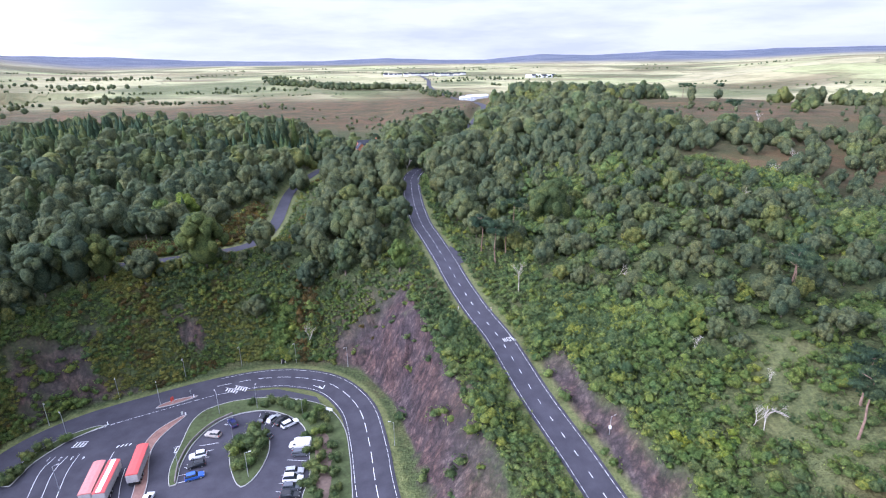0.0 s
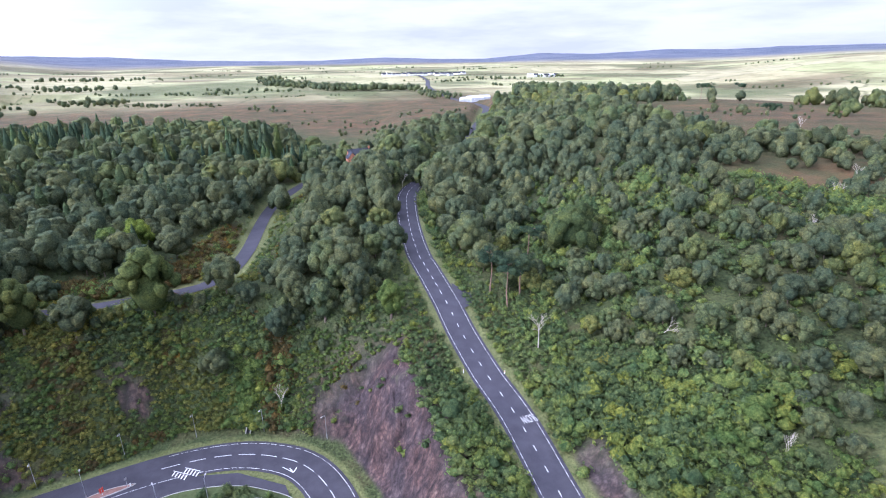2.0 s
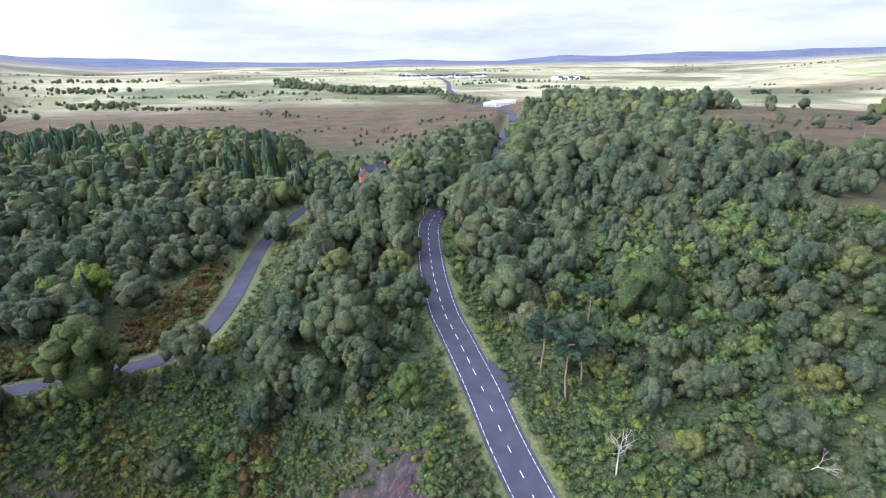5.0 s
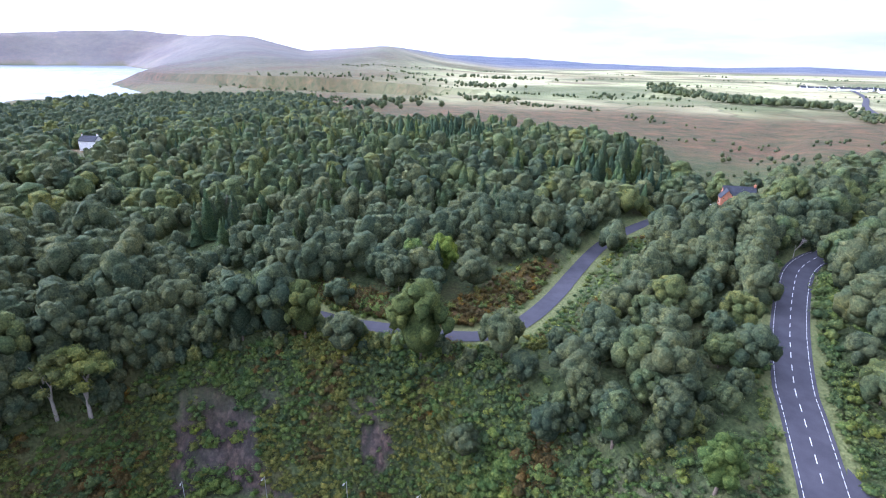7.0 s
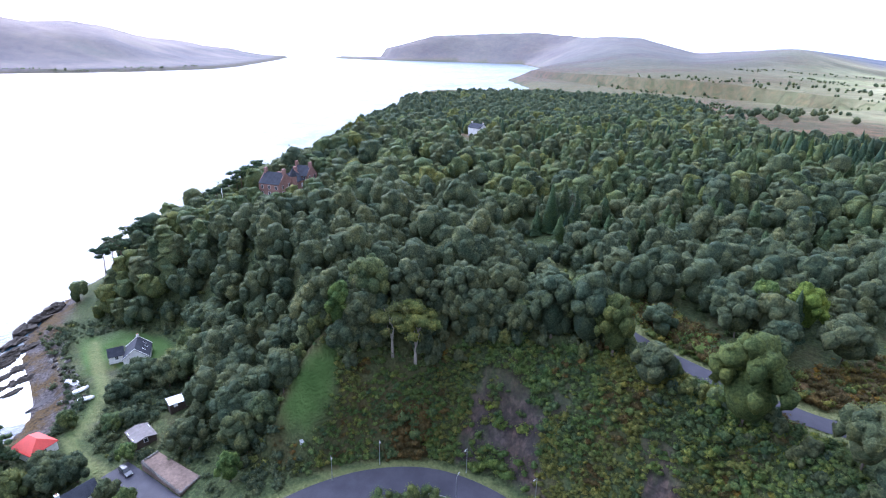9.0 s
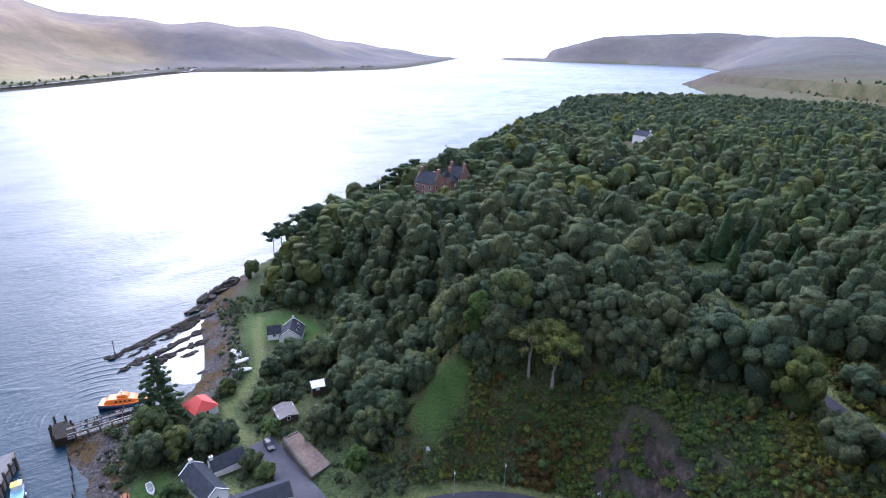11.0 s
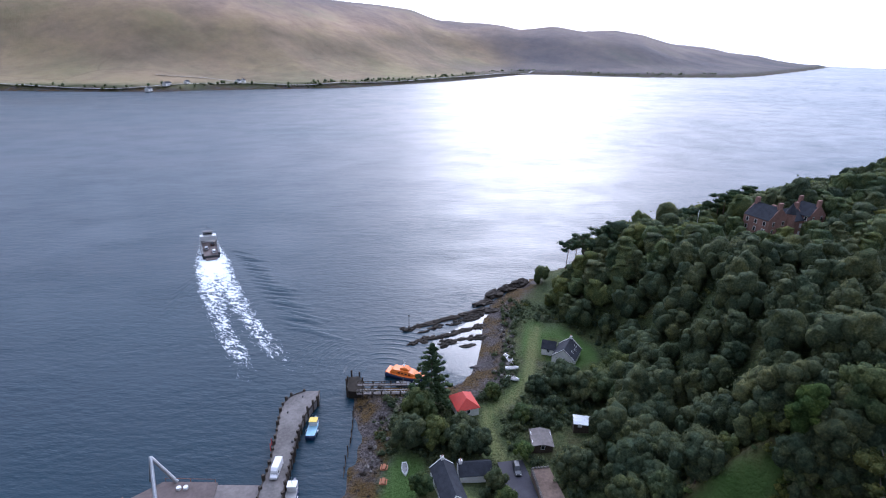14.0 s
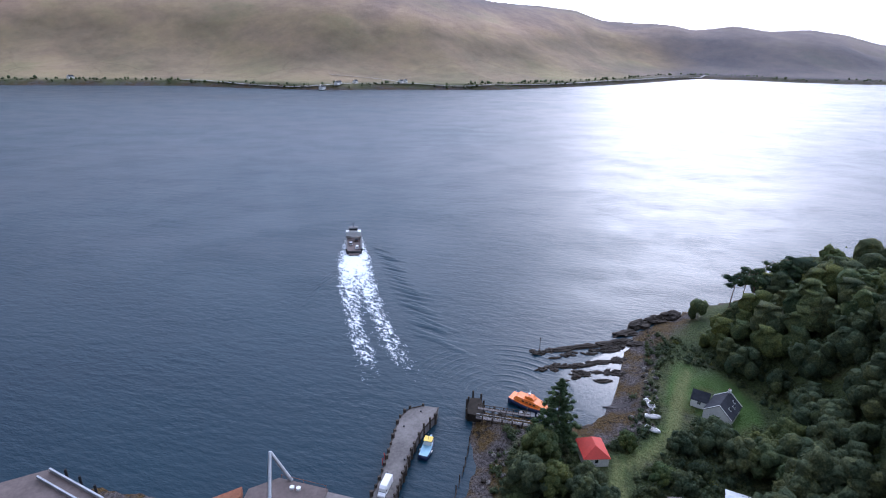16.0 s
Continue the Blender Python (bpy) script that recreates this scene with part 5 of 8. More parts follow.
def trailer(m, cover, label, stripe=False):
    """A tipping trailer with a stretched tarpaulin cover, its nose at +x."""
    t = thing("lorry_trailer", m, label, "trailer", "parked lorry trailers")
    bm = bmesh.new()
    box(bm, -5.2, -1.27, 1.25, 5.2, 1.27, 3.45, 0.05)
    for i in range(9):
        x = -4.8 + i * 1.2
        for y in (-1.31, 1.31):
            box(bm, x - 0.05, y - 0.04, 1.25, x + 0.05, y + 0.04, 3.4)
    part("tub", bm, M_GREY, t, "ribbed grey metal tub")
    bm = bmesh.new()
    prof = [(-1.3, 3.40), (-1.28, 3.52), (-0.5, 3.72), (0.5, 3.72), (1.28, 3.52), (1.3, 3.40)]
    loft(bm, [[(x, y, z + s) for y, z in prof] for x, s in ((-5.25, -0.05), (-2.6, 0.0), (0, -0.03), (2.6, 0.0), (5.25, -0.05))])
    part("cover", bm, cover, t, "stretched tarpaulin cover")
    if stripe:
        bm = bmesh.new()
        loft(bm, [[(x, -0.48, 3.735), (x, 0.48, 3.735), (x, 0.48, 3.70), (x, -0.48, 3.70)] for x in (-5.2, 0, 5.2)])
        part("stripe", bm, M_WHITE, t, "pale stripe along the cover")
    bm = bmesh.new()
    box(bm, -5.1, -0.45, 0.85, 5.1, -0.3, 1.25)
    box(bm, -5.1, 0.3, 0.85, 5.1, 0.45, 1.25)
    box(bm, -5.15, -1.2, 0.6, -5.0, 1.2, 0.85)
    part("chassis", bm, M_BLACK, t)
    bm = bmesh.new()
    box(bm, -5.27, -1.15, 1.35, -5.2, 1.15, 3.3, 0.02)
    part("tailgate", bm, M_GREY, t)
    for x in (-4.2, -2.95, -1.7):
        for y in (-1.05, 1.05):
            wheel(t, x, y, 0.5)
    for y in (-0.8, 0.8):
        bm = bmesh.new()
        box(bm, 3.4, y - 0.08, 0.05, 3.6, y + 0.08, 1.25)
        part("landing_leg", bm, M_STEEL, t)
    return t


YZ = 9.13
for x, y, a, col, words, ln in ((-59.5, 107.1, 200, "white", "small white hatchback parked in a bay", 4.0), (-58.6, 103.9, 200, "black", "black hatchback parked in a bay beside a white one", 4.1), (-57.4, 100.2, 24, "blue", "bright blue hatchback parked in a bay", 4.2),
                                (-47.9, 121.2, 80, "black", "black car parked at the planted edge", 4.2), (-45.2, 120.7, 62, "silver", "silver hatchback parked at the planted edge", 4.1), (-42.8, 120.0, 60, "black", "black estate car parked at the planted edge", 4.4),
                                (-40.4, 118.8, 42, "white", "white estate car parked askew at the planted edge", 4.6), (-55.5, 119.2, 130, "navy", "dark blue hatchback parked on its own", 3.9), (-58.8, 114.7, 170, "beige", "beige hatchback parked by the curved wall", 4.0),
                                (-45.6, 114.2, 155, "grey", "grey estate car beside the planted island", 4.5), (-34.8, 107.6, 5, "grey", "grey car parked beside a white van", 4.3), (-34.9, 101.5, 8, "silver", "silver car parked in a row of bays", 4.3),
                                (-34.6, 99.2, 4, "white", "white off-road car parked in a row of bays", 4.6), (-34.2, 96.6, 6, "grey", "dark grey car parked in a row of bays", 4.3), (-34.0, 94.2, 5, "black", "black car parked at the end of a row", 4.3)):
    car(pose(x, y, YZ, 0, 0, a), col, words, ln, 1.75 if "off-road" in words else 1.48)
van(pose(-35.6, 110.4, YZ, 0, 0, 182), "tall white panel van parked in a bay")
TR = 104
trailer(pose(-78.3, 97.0, YZ, 0, 0, TR), M_PINK, "grey tipping trailer under a faded red tarpaulin")
trailer(pose(-75.3, 97.3, YZ, 0, 0, TR - 2), M_RED, "grey tipping trailer under a red and white tarpaulin", True)
trailer(pose(-71.2, 102.6, YZ, 0, 0, TR), M_RED, "grey tipping trailer under a bright red tarpaulin")
car(pose(-64.7, 93.2, YZ, 0, 0, 95), "white", "white pick-up car stopped beside the paved strip", 4.6, 1.8)


# ---- street furniture ----
def street_lamp(x, y, z, turn, tall=7.0):
    s = thing("street_lamp", pose(x, y, z, 0, 0, turn), "grey steel street lamp with a short arm", "street lamp", "street lamps round the hairpin")
    bm = bmesh.new()
    tube(bm, (0, 0, -0.2), (0, 0, 1.3), 0.11, 0.10, 8)
    tube(bm, (0, 0, 1.3), (0, 0, tall), 0.075, 0.05, 8)
    part("pole", bm, M_STEEL, s)
    bm = bmesh.new()
    tube(bm, (0, 0, tall - 0.05), (0.9, 0, tall + 0.12), 0.035, 0.03, 6)
    part("arm", bm, M_STEEL, s)
    bm = bmesh.new()
    box(bm, 0.75, -0.14, tall + 0.06, 1.4, 0.14, tall + 0.22, 0.05)
    h = part("lantern", bm, M_GREY, s)
    bm = bmesh.new()
    box(bm, 0.85, -0.1, tall + 0.02, 1.3, 0.1, tall + 0.06)
    part("lens", bm, M_LAMP_GLASS, h, "clear lamp glass")
    return s


for x, y, a in ((-103.8, 119.6, -40), (-96.0, 114.8, 140), (-91.6, 131.0, -60), (-78.4, 127.6, 120), (-77.0, 140.6, -75), (-62.8, 147.6, -85), (-46.3, 149.4, -95), (-29.6, 146.2, -125), (-12.4, 110.5, 175), (-60.6, 123.6, 130), (-51.1, 125.9, 95),
                (-37.3, 120.4, 200), (-62.0, 102.4, 0), (-51.8, 110.1, 180), (-45.1, 100.2, 20), (-108.8, 90.0, 0), (-111.2, 101.0, 0), (-86.0, 96.5, 30)):
    street_lamp(x, y, max(9.0, ground_z(x, y)) if abs(x + 55) < 42 and y < 131 else ground_z(x, y), a)


def traffic_sign(x, y, z, turn, label, mat, w=0.75, h=0.75, tall=2.1):
    s = thing("road_sign", pose(x, y, z, 0, 0, turn), label, "road sign")
    bm = bmesh.new()
    tube(bm, (0, 0, -0.2), (0, 0, tall + h), 0.04, 0.04, 6)
    part("post", bm, M_STEEL, s)
    bm = bmesh.new()
    box(bm, -0.06, -w / 2, tall, -0.03, w / 2, tall + h, 0.01)
    part("plate", bm, mat, s)
    return s


traffic_sign(-31.0, 123.7, 9.3, 70, "white rectangular sign facing the hairpin", M_WHITE, 1.9, 0.9, 0.6)
traffic_sign(-75.5, 128.6, 9.4, -30, "red warning sign on the traffic island", M_RED_ROOF, 0.9, 1.3, 0.5)
traffic_sign(-71.2, 130.8, 9.4, -30, "small grey sign plate on the traffic island", M_GREY, 0.6, 0.6, 1.9)
traffic_sign(-69.9, 122.3, 9.4, -30, "white traffic sign at the paved strip", M_WHITE, 0.6, 0.9, 0.7)
traffic_sign(-13.0, 103.0, 9.2, 190, "small grey sign beside the hairpin road", M_GREY, 0.8, 0.8, 1.4)


def bollard(x, y, z, label="white plastic bollard with a rounded top"):
    b = thing("bollard", pose(x, y, z), label, "bollard", "bollards on the islands")
    bm = bmesh.new()
    tube(bm, (0, 0, 0), (0, 0, 0.85), 0.16, 0.13, 8)
    tube(bm, (0, 0, 0.85), (0, 0, 1.0), 0.13, 0.05, 8)
    part("shell", bm, M_WHITE, b)
    bm = bmesh.new()
    tube(bm, (0, 0, 0), (0, 0, 0.12), 0.2, 0.19, 8)
    part("foot", bm, M_DARK, b)


for x, y in ((-70.6, 131.0), (-69.4, 123.0), (-88.2, 119.3), (-95.9, 114.2)):
    bollard(x, y, 9.3)

# roadside marker and power pole by the hill road
pole = thing("utility_pole", pose(34.5, 94.5, ground_z(34.5, 94.5)), "short steel pole with a white box beside the hill road", "pole")
bm = bmesh.new()
tube(bm, (0, 0, -0.3), (0, 0, 4.6), 0.07, 0.06, 8)
part("post", bm, M_STEEL, pole)
bm = bmesh.new()
box(bm, -0.25, -0.2, 1.6, 0.25, 0.2, 2.3, 0.03)
part("box", bm, M_WHITE, pole, "white equipment box")
bm = bmesh.new()
tube(bm, (0, 0, 4.5), (1.1, 0.2, 5.0), 0.035, 0.03, 6)
part("arm", bm, M_STEEL, pole)
for x, y in ((13.6, 141.5), (4.2, 141.5)):
    k = thing("marker_post", pose(x, y, ground_z(x, y)), "pale roadside marker post on the verge", "marker post", "roadside marker posts")
    bm = bmesh.new()
    tube(bm, (0, 0, -0.2), (0, 0, 1.0), 0.09, 0.08, 6)
    part("post", bm, M_WHITE, k)
    bm = bmesh.new()
    box(bm, -0.1, -0.07, 0.72, 0.1, 0.07, 0.9)
    part("reflector", bm, M_RED_ROOF, k)

# ---- paint and kerbs of the hairpin and the car park ----
strip("centre_line", dashes(ROAD_LOW, 0.3, 0.16, 3.4, 2.2, 0.012, 100, 230), M_PAINT, road_low)
strip("edge_line", dashes(ROAD_LOW, -4.2, 0.11, 1.2, 0.9, 0.012, 100, 292), M_PAINT, road_low)
strip("edge_line", dashes(ROAD_LOW, 4.2, 0.11, 1.2, 0.9, 0.012, 100, 226), M_PAINT, road_low)


def kerb(pts, width, z0, z1, parent, mat=None, step=1.0):
    line = spline(pts, step)
    t = np.gradient(line[:, :2], axis=0)
    t /= np.linalg.norm(t, axis=1)[:, None]
    nr = np.stack([t[:, 1], -t[:, 0]], 1) * width / 2
    bm = bmesh.new()
    loft(bm, [[(*(p[:2] - k), z0), (*(p[:2] + k), z0), (*(p[:2] + k), z1), (*(p[:2] - k), z1)] for p, k in zip(line, nr)])
    return part("kerb", bm, mat or M_KERB, parent)


def island(outline, z0, z1, mat, label):
    """A raised kerbed island in the tarmac, with its planted or paved top."""
    r = spline(outline + outline[:1], 1.0)[:-1]
    bm = bmesh.new()
    prism(bm, [(p[0], p[1]) for p in r], z0, z1)
    ob = tagged(part("traffic_island", bm, mat), label, "traffic island", kind="structure")
    kerb(outline + outline[:1], 0.16, z0, z1 + 0.03, ob)
    return ob


OVAL = [(-53.4, 110.5), (-52.0, 114.5), (-48.5, 116.8), (-45.2, 115.5), (-43.0, 109.0), (-43.2, 102.0), (-45.0, 97.6), (-47.0, 98.0), (-50.5, 103.5)]
STRIP_IN = [(-19.9, 92.0), (-22.8, 106.4), (-26.2, 117.7), (-32.6, 126.4), (-41.8, 130.0), (-47.5, 130.8), (-53.2, 130.4), (-59.0, 129.0), (-62.8, 127.0), (-65.4, 124.6), (-66.6, 120.0), (-65.6, 111.5), (-64.4, 103.0), (-62.0, 97.5),
            (-60.8, 98.0), (-62.4, 104.5), (-62.6, 112.0), (-60.6, 118.5), (-56.6, 122.8), (-50.0, 124.8), (-43.5, 123.4), (-37.0, 118.4), (-33.8, 110.5), (-31.2, 101.0), (-30.4, 92.0)]
M_GRASS = plain("rough grass", (0.062, 0.080, 0.030), 0.95, 0, 0.35, 1.2, 0.5)
island(OVAL, 9.0, 9.3, M_GRASS, "kerbed oval island planted with shrubs")
strip_in = island(STRIP_IN, 9.0, 9.35, M_GRASS, "kerbed planted strip between hairpin and car park")
bm = bmesh.new()
prism(bm, [(q[0] + 0.5 * noise.noise((q[0] * 0.4, q[1] * 0.4, 1)), q[1]) for q in spline([(-25.2, 92, 0), (-26.0, 99, 0), (-28.0, 110, 0), (-30.4, 115, 0), (-32.4, 117, 0), (-32.8, 114, 0), (-31.0, 106, 0), (-28.8, 97, 0), (-28.4, 92, 0)], 1.0)], 9.3, 9.4)
part("soil", bm, M_EARTH, strip_in, "bare brown soil and leaf litter")
island([(-79.0, 126.2), (-75.0, 128.0), (-70.4, 131.2), (-70.0, 131.9), (-75.0, 130.2), (-78.6, 127.6)], 9.05, 9.36, M_PAVING, "paved traffic island with red setts")
island([(-69.3, 123.4), (-70.6, 122.6), (-74.5, 116.0), (-74.2, 107.5), (-70.0, 98.0), (-68.0, 92.0), (-66.0, 92.0), (-67.5, 98.5), (-71.6, 108.0), (-72.0, 114.5)], 9.05, 9.3, M_PAVING, "curved paved strip dividing the lorry lanes")
island([(-88.4, 119.4), (-92.5, 118.0), (-98.2, 112.6), (-100.8, 105.0), (-100.2, 98.0), (-98.4, 98.0), (-98.2, 105.0), (-95.4, 112.0), (-91.6, 116.6)], 9.05, 9.32, M_GRASS, "grassy wedge between the road and the lorry park")
wall_k = kerb([(-61.2, 98.5), (-63.0, 104.5), (-63.3, 112.0), (-61.0, 119.0), (-57.0, 123.3)], 0.3, 9.0, 9.95, None, M_CONCRETE)
wall_k.name = "retaining_wall"
tagged(wall_k, "low curved concrete retaining wall by the car park", "wall", kind="structure")


def painted(name, quads, z):
    bm = bmesh.new()
    for q in quads:
        bm.faces.new([bm.verts.new((px, py, z)) for px, py in q])
    return part(name, bm, M_PAINT, yard)


def line_quad(ax, ay, bx, by, w=0.11):
    d = Vector((bx - ax, by - ay)).normalized()
    nx, ny = -d.y * w / 2, d.x * w / 2
    return [(ax + nx, ay + ny), (bx + nx, by + ny), (bx - nx, by - ny), (ax - nx, ay - ny)]


bays = [line_quad(-33.0, y, -37.6, y + 0.4) for y in (92.9, 95.4, 97.9, 100.4, 102.9, 105.4, 108.9, 112.2)] \
    + [line_quad(-61.6 + 0.12 * i, 98.5 + 2.5 * i, -57.2 + 0.12 * i, 99.6 + 2.5 * i) for i in range(6)] \
    + [line_quad(-49.6 + 2.5 * i, 123.6 - 0.45 * i, -49.2 + 2.2 * i, 119.2 - 0.5 * i) for i in range(5)]
painted("bay_line", bays, 9.135)
lanes = []
for a, b, c in (((-94.2, 107.5), (-94.5, 102.4), (-91.0, 92.0)), ((-91.4, 107.7), (-91.4, 102.3), (-87.8, 92.0)), ((-89.0, 108.6), (-88.1, 102.3), (-84.6, 92.0)), ((-81.0, 109.3), (-80.8, 107.8), (-80.5, 106.4)), ((-75.2, 103.6), (-73.6, 98.6), (-70.6, 92.0))):
    pts = spline([a, b, c], 1.5)
    lanes += [line_quad(*pts[i][:2], *pts[i + 1][:2], 0.12) for i in range(len(pts) - 1)]
painted("lane_line", lanes, 9.136)


def words(text, m, size, name="lettering", parent=None):
    cu = bpy.data.curves.new(name, "FONT")
    cu.body, cu.size, cu.align_x = text, size, "CENTER"
    tmp = bpy.data.objects.new(name, cu)
    me = bpy.data.meshes.new_from_object(tmp)
    bpy.data.objects.remove(tmp)
    me.materials.clear()
    me.materials.append(M_PAINT)
    ob = new(name, me)
    ob.matrix_basis = m
    if parent is not None:
        ob.parent = parent
    return ob


words("SLOW", pose(16.6, 128.6, 28.84, math.degrees(math.atan(0.15)), 0, 197) @ Matrix.Diagonal((1.0, 3.6, 1, 1)), 1.15, "slow_lettering", road_main)
painted("road_marking", [line_quad(-92.2 + 0.8 * i, 111.0, -92.0 + 0.8 * i, 112.6, 0.3) for i in range(4)] + [line_quad(-92.5, 110.8, -89.7, 111.1, 0.14), line_quad(-92.3, 112.7, -89.5, 113.0, 0.14)], 9.215)
for k, ch in enumerate(("1", "2", "3", "4")):
    words(ch, pose(-95.5 + 2.74 * k, 107.4 + 0.13 * k, 9.14, 0, 0, 185) @ Matrix.Diagonal((1, 1.5, 1, 1)), 1.2, "lane_lettering", yard)
painted("road_marking", [line_quad(-81.2 + 0.9 * i, 110.6 + 0.25 * i, -80.9 + 0.9 * i, 111.5 + 0.25 * i, 0.25) for i in range(4)], 9.215)
for px, py in ((-60.5, 135.6), (-62.8, 134.6)):
    painted("road_marking", [line_quad(px + 0.8 * i, py - 0.3 * i - 0.5, px + 0.8 * i + 0.1, py - 0.3 * i + 0.9, 0.3) for i in range(5)] + [line_quad(px - 0.5, py + 1.2, px + 3.6, py + 0.0, 0.18)], 9.215)
painted("arrow_marking", [line_quad(-38.2, 136.6, -35.2, 134.8, 0.2), line_quad(-35.2, 134.8, -36.4, 136.2, 0.25), line_quad(-35.2, 134.8, -34.8, 136.4, 0.25)], 9.215)
painted("arrow_marking", [line_quad(-62.6, 112.2, -66.0, 108.5, 0.2), line_quad(-66.0, 108.5, -64.2, 109.0, 0.25), line_quad(-66.0, 108.5, -66.2, 110.4, 0.25)], 9.215)


def shrub(x, y, z, size, label="rounded green shrub on the planted island"):
    s = thing("shrub", pose(x, y, z - 0.1, 0, 0, rng.uniform(0, 360)), label, "shrub", "shrubs of the car park")
    rs = np.random.default_rng(int(abs(x * 37 + y * 11)))
    lob = []
    for j in range(4):
        c = np.array((rs.uniform(-0.5, 0.5), rs.uniform(-0.5, 0.5), rs.uniform(0.35, 0.75))) * size
        lob += [blob(c, 0.45 * size, 0.85, int(rs.integers(999)), 3, 5), leaves(c, 0.55 * size, 0.85, 42, 0.2, rs)]
    ob = new("foliage", leafy("foliage", join(lob), M_SCRUB))
    ob.parent = s
    bm = bmesh.new()
    tube(bm, (0, 0, -0.2), (0, 0, 0.5 * size), 0.06, 0.04, 5)
    part("stem", bm, M_BARK, s)


for x, y, sz in ((-51, 112.5, 2.0), (-48.5, 114.6, 2.3), (-46, 113, 2.0), (-48.5, 111, 2.4), (-45.8, 109.5, 2.0), (-49.5, 107.6, 2.1), (-46.6, 106, 1.9), (-45.6, 103, 1.6), (-47.6, 102.6, 1.6), (-51.2, 109.2, 1.8),
                 (-29.5, 97, 2.0), (-28.8, 101.5, 2.2), (-29.6, 106, 1.8), (-30.4, 110, 2.2), (-32, 115, 2.0), (-35, 119.6, 2.2), (-38.5, 123, 1.9), (-42, 125.6, 2.2), (-45.5, 126.8, 1.8), (-49.5, 126.6, 1.6), (-40.3, 124.6, 1.6), (-28.4, 93.5, 2.0),
                 (-24.4, 96, 1.5), (-25.6, 101, 1.6), (-26.2, 105.5, 1.7), (-27.4, 110, 1.6), (-29.6, 116.4, 1.8), (-31.4, 120, 1.7), (-34.2, 123.6, 1.8), (-37.8, 126, 1.7), (-44, 127.8, 1.7), (-48, 128.4, 1.6), (-52.6, 127.6, 1.4), (-31.6, 97, 1.6), (-31.8, 103, 1.6), (-33, 108, 1.5), (-34.6, 113.5, 1.6), (-23.6, 93, 1.5),
                 (-99.6, 102, 1.6), (-99.4, 106, 1.8), (-98, 109.5, 1.7), (-95.5, 113, 1.5), (-99.5, 99, 1.9)):
    shrub(x, y, 9.3, sz * (1.45 if x < -40 and y < 118 else 1.2))


# ---- buildings ----
def house(m, L, W, wall_h, roof_h, wall_mat, roof_mat, label, category="house", windows=3, chimneys=(1,), group="", storeys=1, eave=0.3, hip=0.0, door=True, copes=False, name="house"):
    """A pitched-roof building; its ridge runs along local x. hip: how far the roof's ends lean in."""
    h = thing(name, m, label, category, group)
    a, b = L / 2, W / 2
    bm = bmesh.new()
    box(bm, -a, -b, -1.2, a, b, wall_h)
    if not hip:
        for s in (-a, a - 0.25):
            v = [bm.verts.new((s + k * 0.25, y, z)) for k in (0, 1) for y, z in ((-b, wall_h), (b, wall_h), (0, wall_h + roof_h - 0.08))]
            bm.faces.new((v[0], v[1], v[2]))
            bm.faces.new((v[5], v[4], v[3]))
            for i in range(3):
                j = (i + 1) % 3
                bm.faces.new((v[i], v[i + 3], v[j + 3], v[j]))
    part("wall", bm, wall_mat, h)
    for s in (-1, 1):
        bm = bmesh.new()
        e, t = eave, 0.14
        drop = roof_h * e / b
        rx = a + 0.2
        q = [(-rx, s * (b + e), wall_h - drop), (rx, s * (b + e), wall_h - drop), (rx - hip, 0, wall_h + roof_h), (-rx + hip, 0, wall_h + roof_h)]
        lo = [bm.verts.new(p) for p in q]
        hi = [bm.verts.new((x, y, z + t)) for x, y, z in q]
        bm.faces.new(hi)
        bm.faces.new(lo[::-1])
        for i in range(4):
            bm.faces.new((lo[i], lo[(i + 1) % 4], hi[(i + 1) % 4], hi[i]))
        part("roof", bm, roof_mat, h)
        if hip:
            bm = bmesh.new()
            v = [bm.verts.new(p) for p in ((s * rx, -b - e, wall_h - drop), (s * rx, b + e, wall_h - drop), (s * (rx - hip), 0, wall_h + roof_h + t), (s * (rx - 0.1), -b - e + 0.05, wall_h - drop - 0.1), (s * (rx - 0.1), b + e - 0.05, wall_h - drop - 0.1))]
            bm.faces.new((v[0], v[1], v[2]))
            bm.faces.new((v[3], v[2], v[4]))
            bm.faces.new((v[0], v[3], v[4], v[1]))
            part("roof", bm, roof_mat, h)
        elif copes:
            for k in (-1, 1):
                bm = bmesh.new()
                x = k * (a + 0.02)
                loft(bm, [[(x - 0.11, s * (b + e), wall_h - drop + t), (x + 0.11, s * (b + e), wall_h - drop + t), (x + 0.11, s * (b + e), wall_h - drop + t + 0.12), (x - 0.11, s * (b + e), wall_h - drop + t + 0.12)],
                          [(x - 0.11, 0, wall_h + roof_h + t), (x + 0.11, 0, wall_h + roof_h + t), (x + 0.11, 0, wall_h + roof_h + t + 0.12), (x - 0.11, 0, wall_h + roof_h + t + 0.12)]])
                part("gable_coping", bm, M_RENDER, h)
    for k in chimneys:
        bm = bmesh.new()
        x = k * (a - 0.4)
        box(bm, x - 0.38, -0.32, wall_h + roof_h - 0.9, x + 0.38, 0.32, wall_h + roof_h + 0.85, 0.03)
        box(bm, x - 0.44, -0.38, wall_h + roof_h + 0.75, x + 0.44, 0.38, wall_h + roof_h + 0.9)
        ch = part("chimney", bm, wall_mat, h)
        for y in (-0.14, 0.14):
            bm = bmesh.new()
            tube(bm, (x, y, wall_h + roof_h + 0.88), (x, y, wall_h + roof_h + 1.25), 0.11, 0.09, 8)
            part("chimney_pot", bm, M_BRICK, ch)
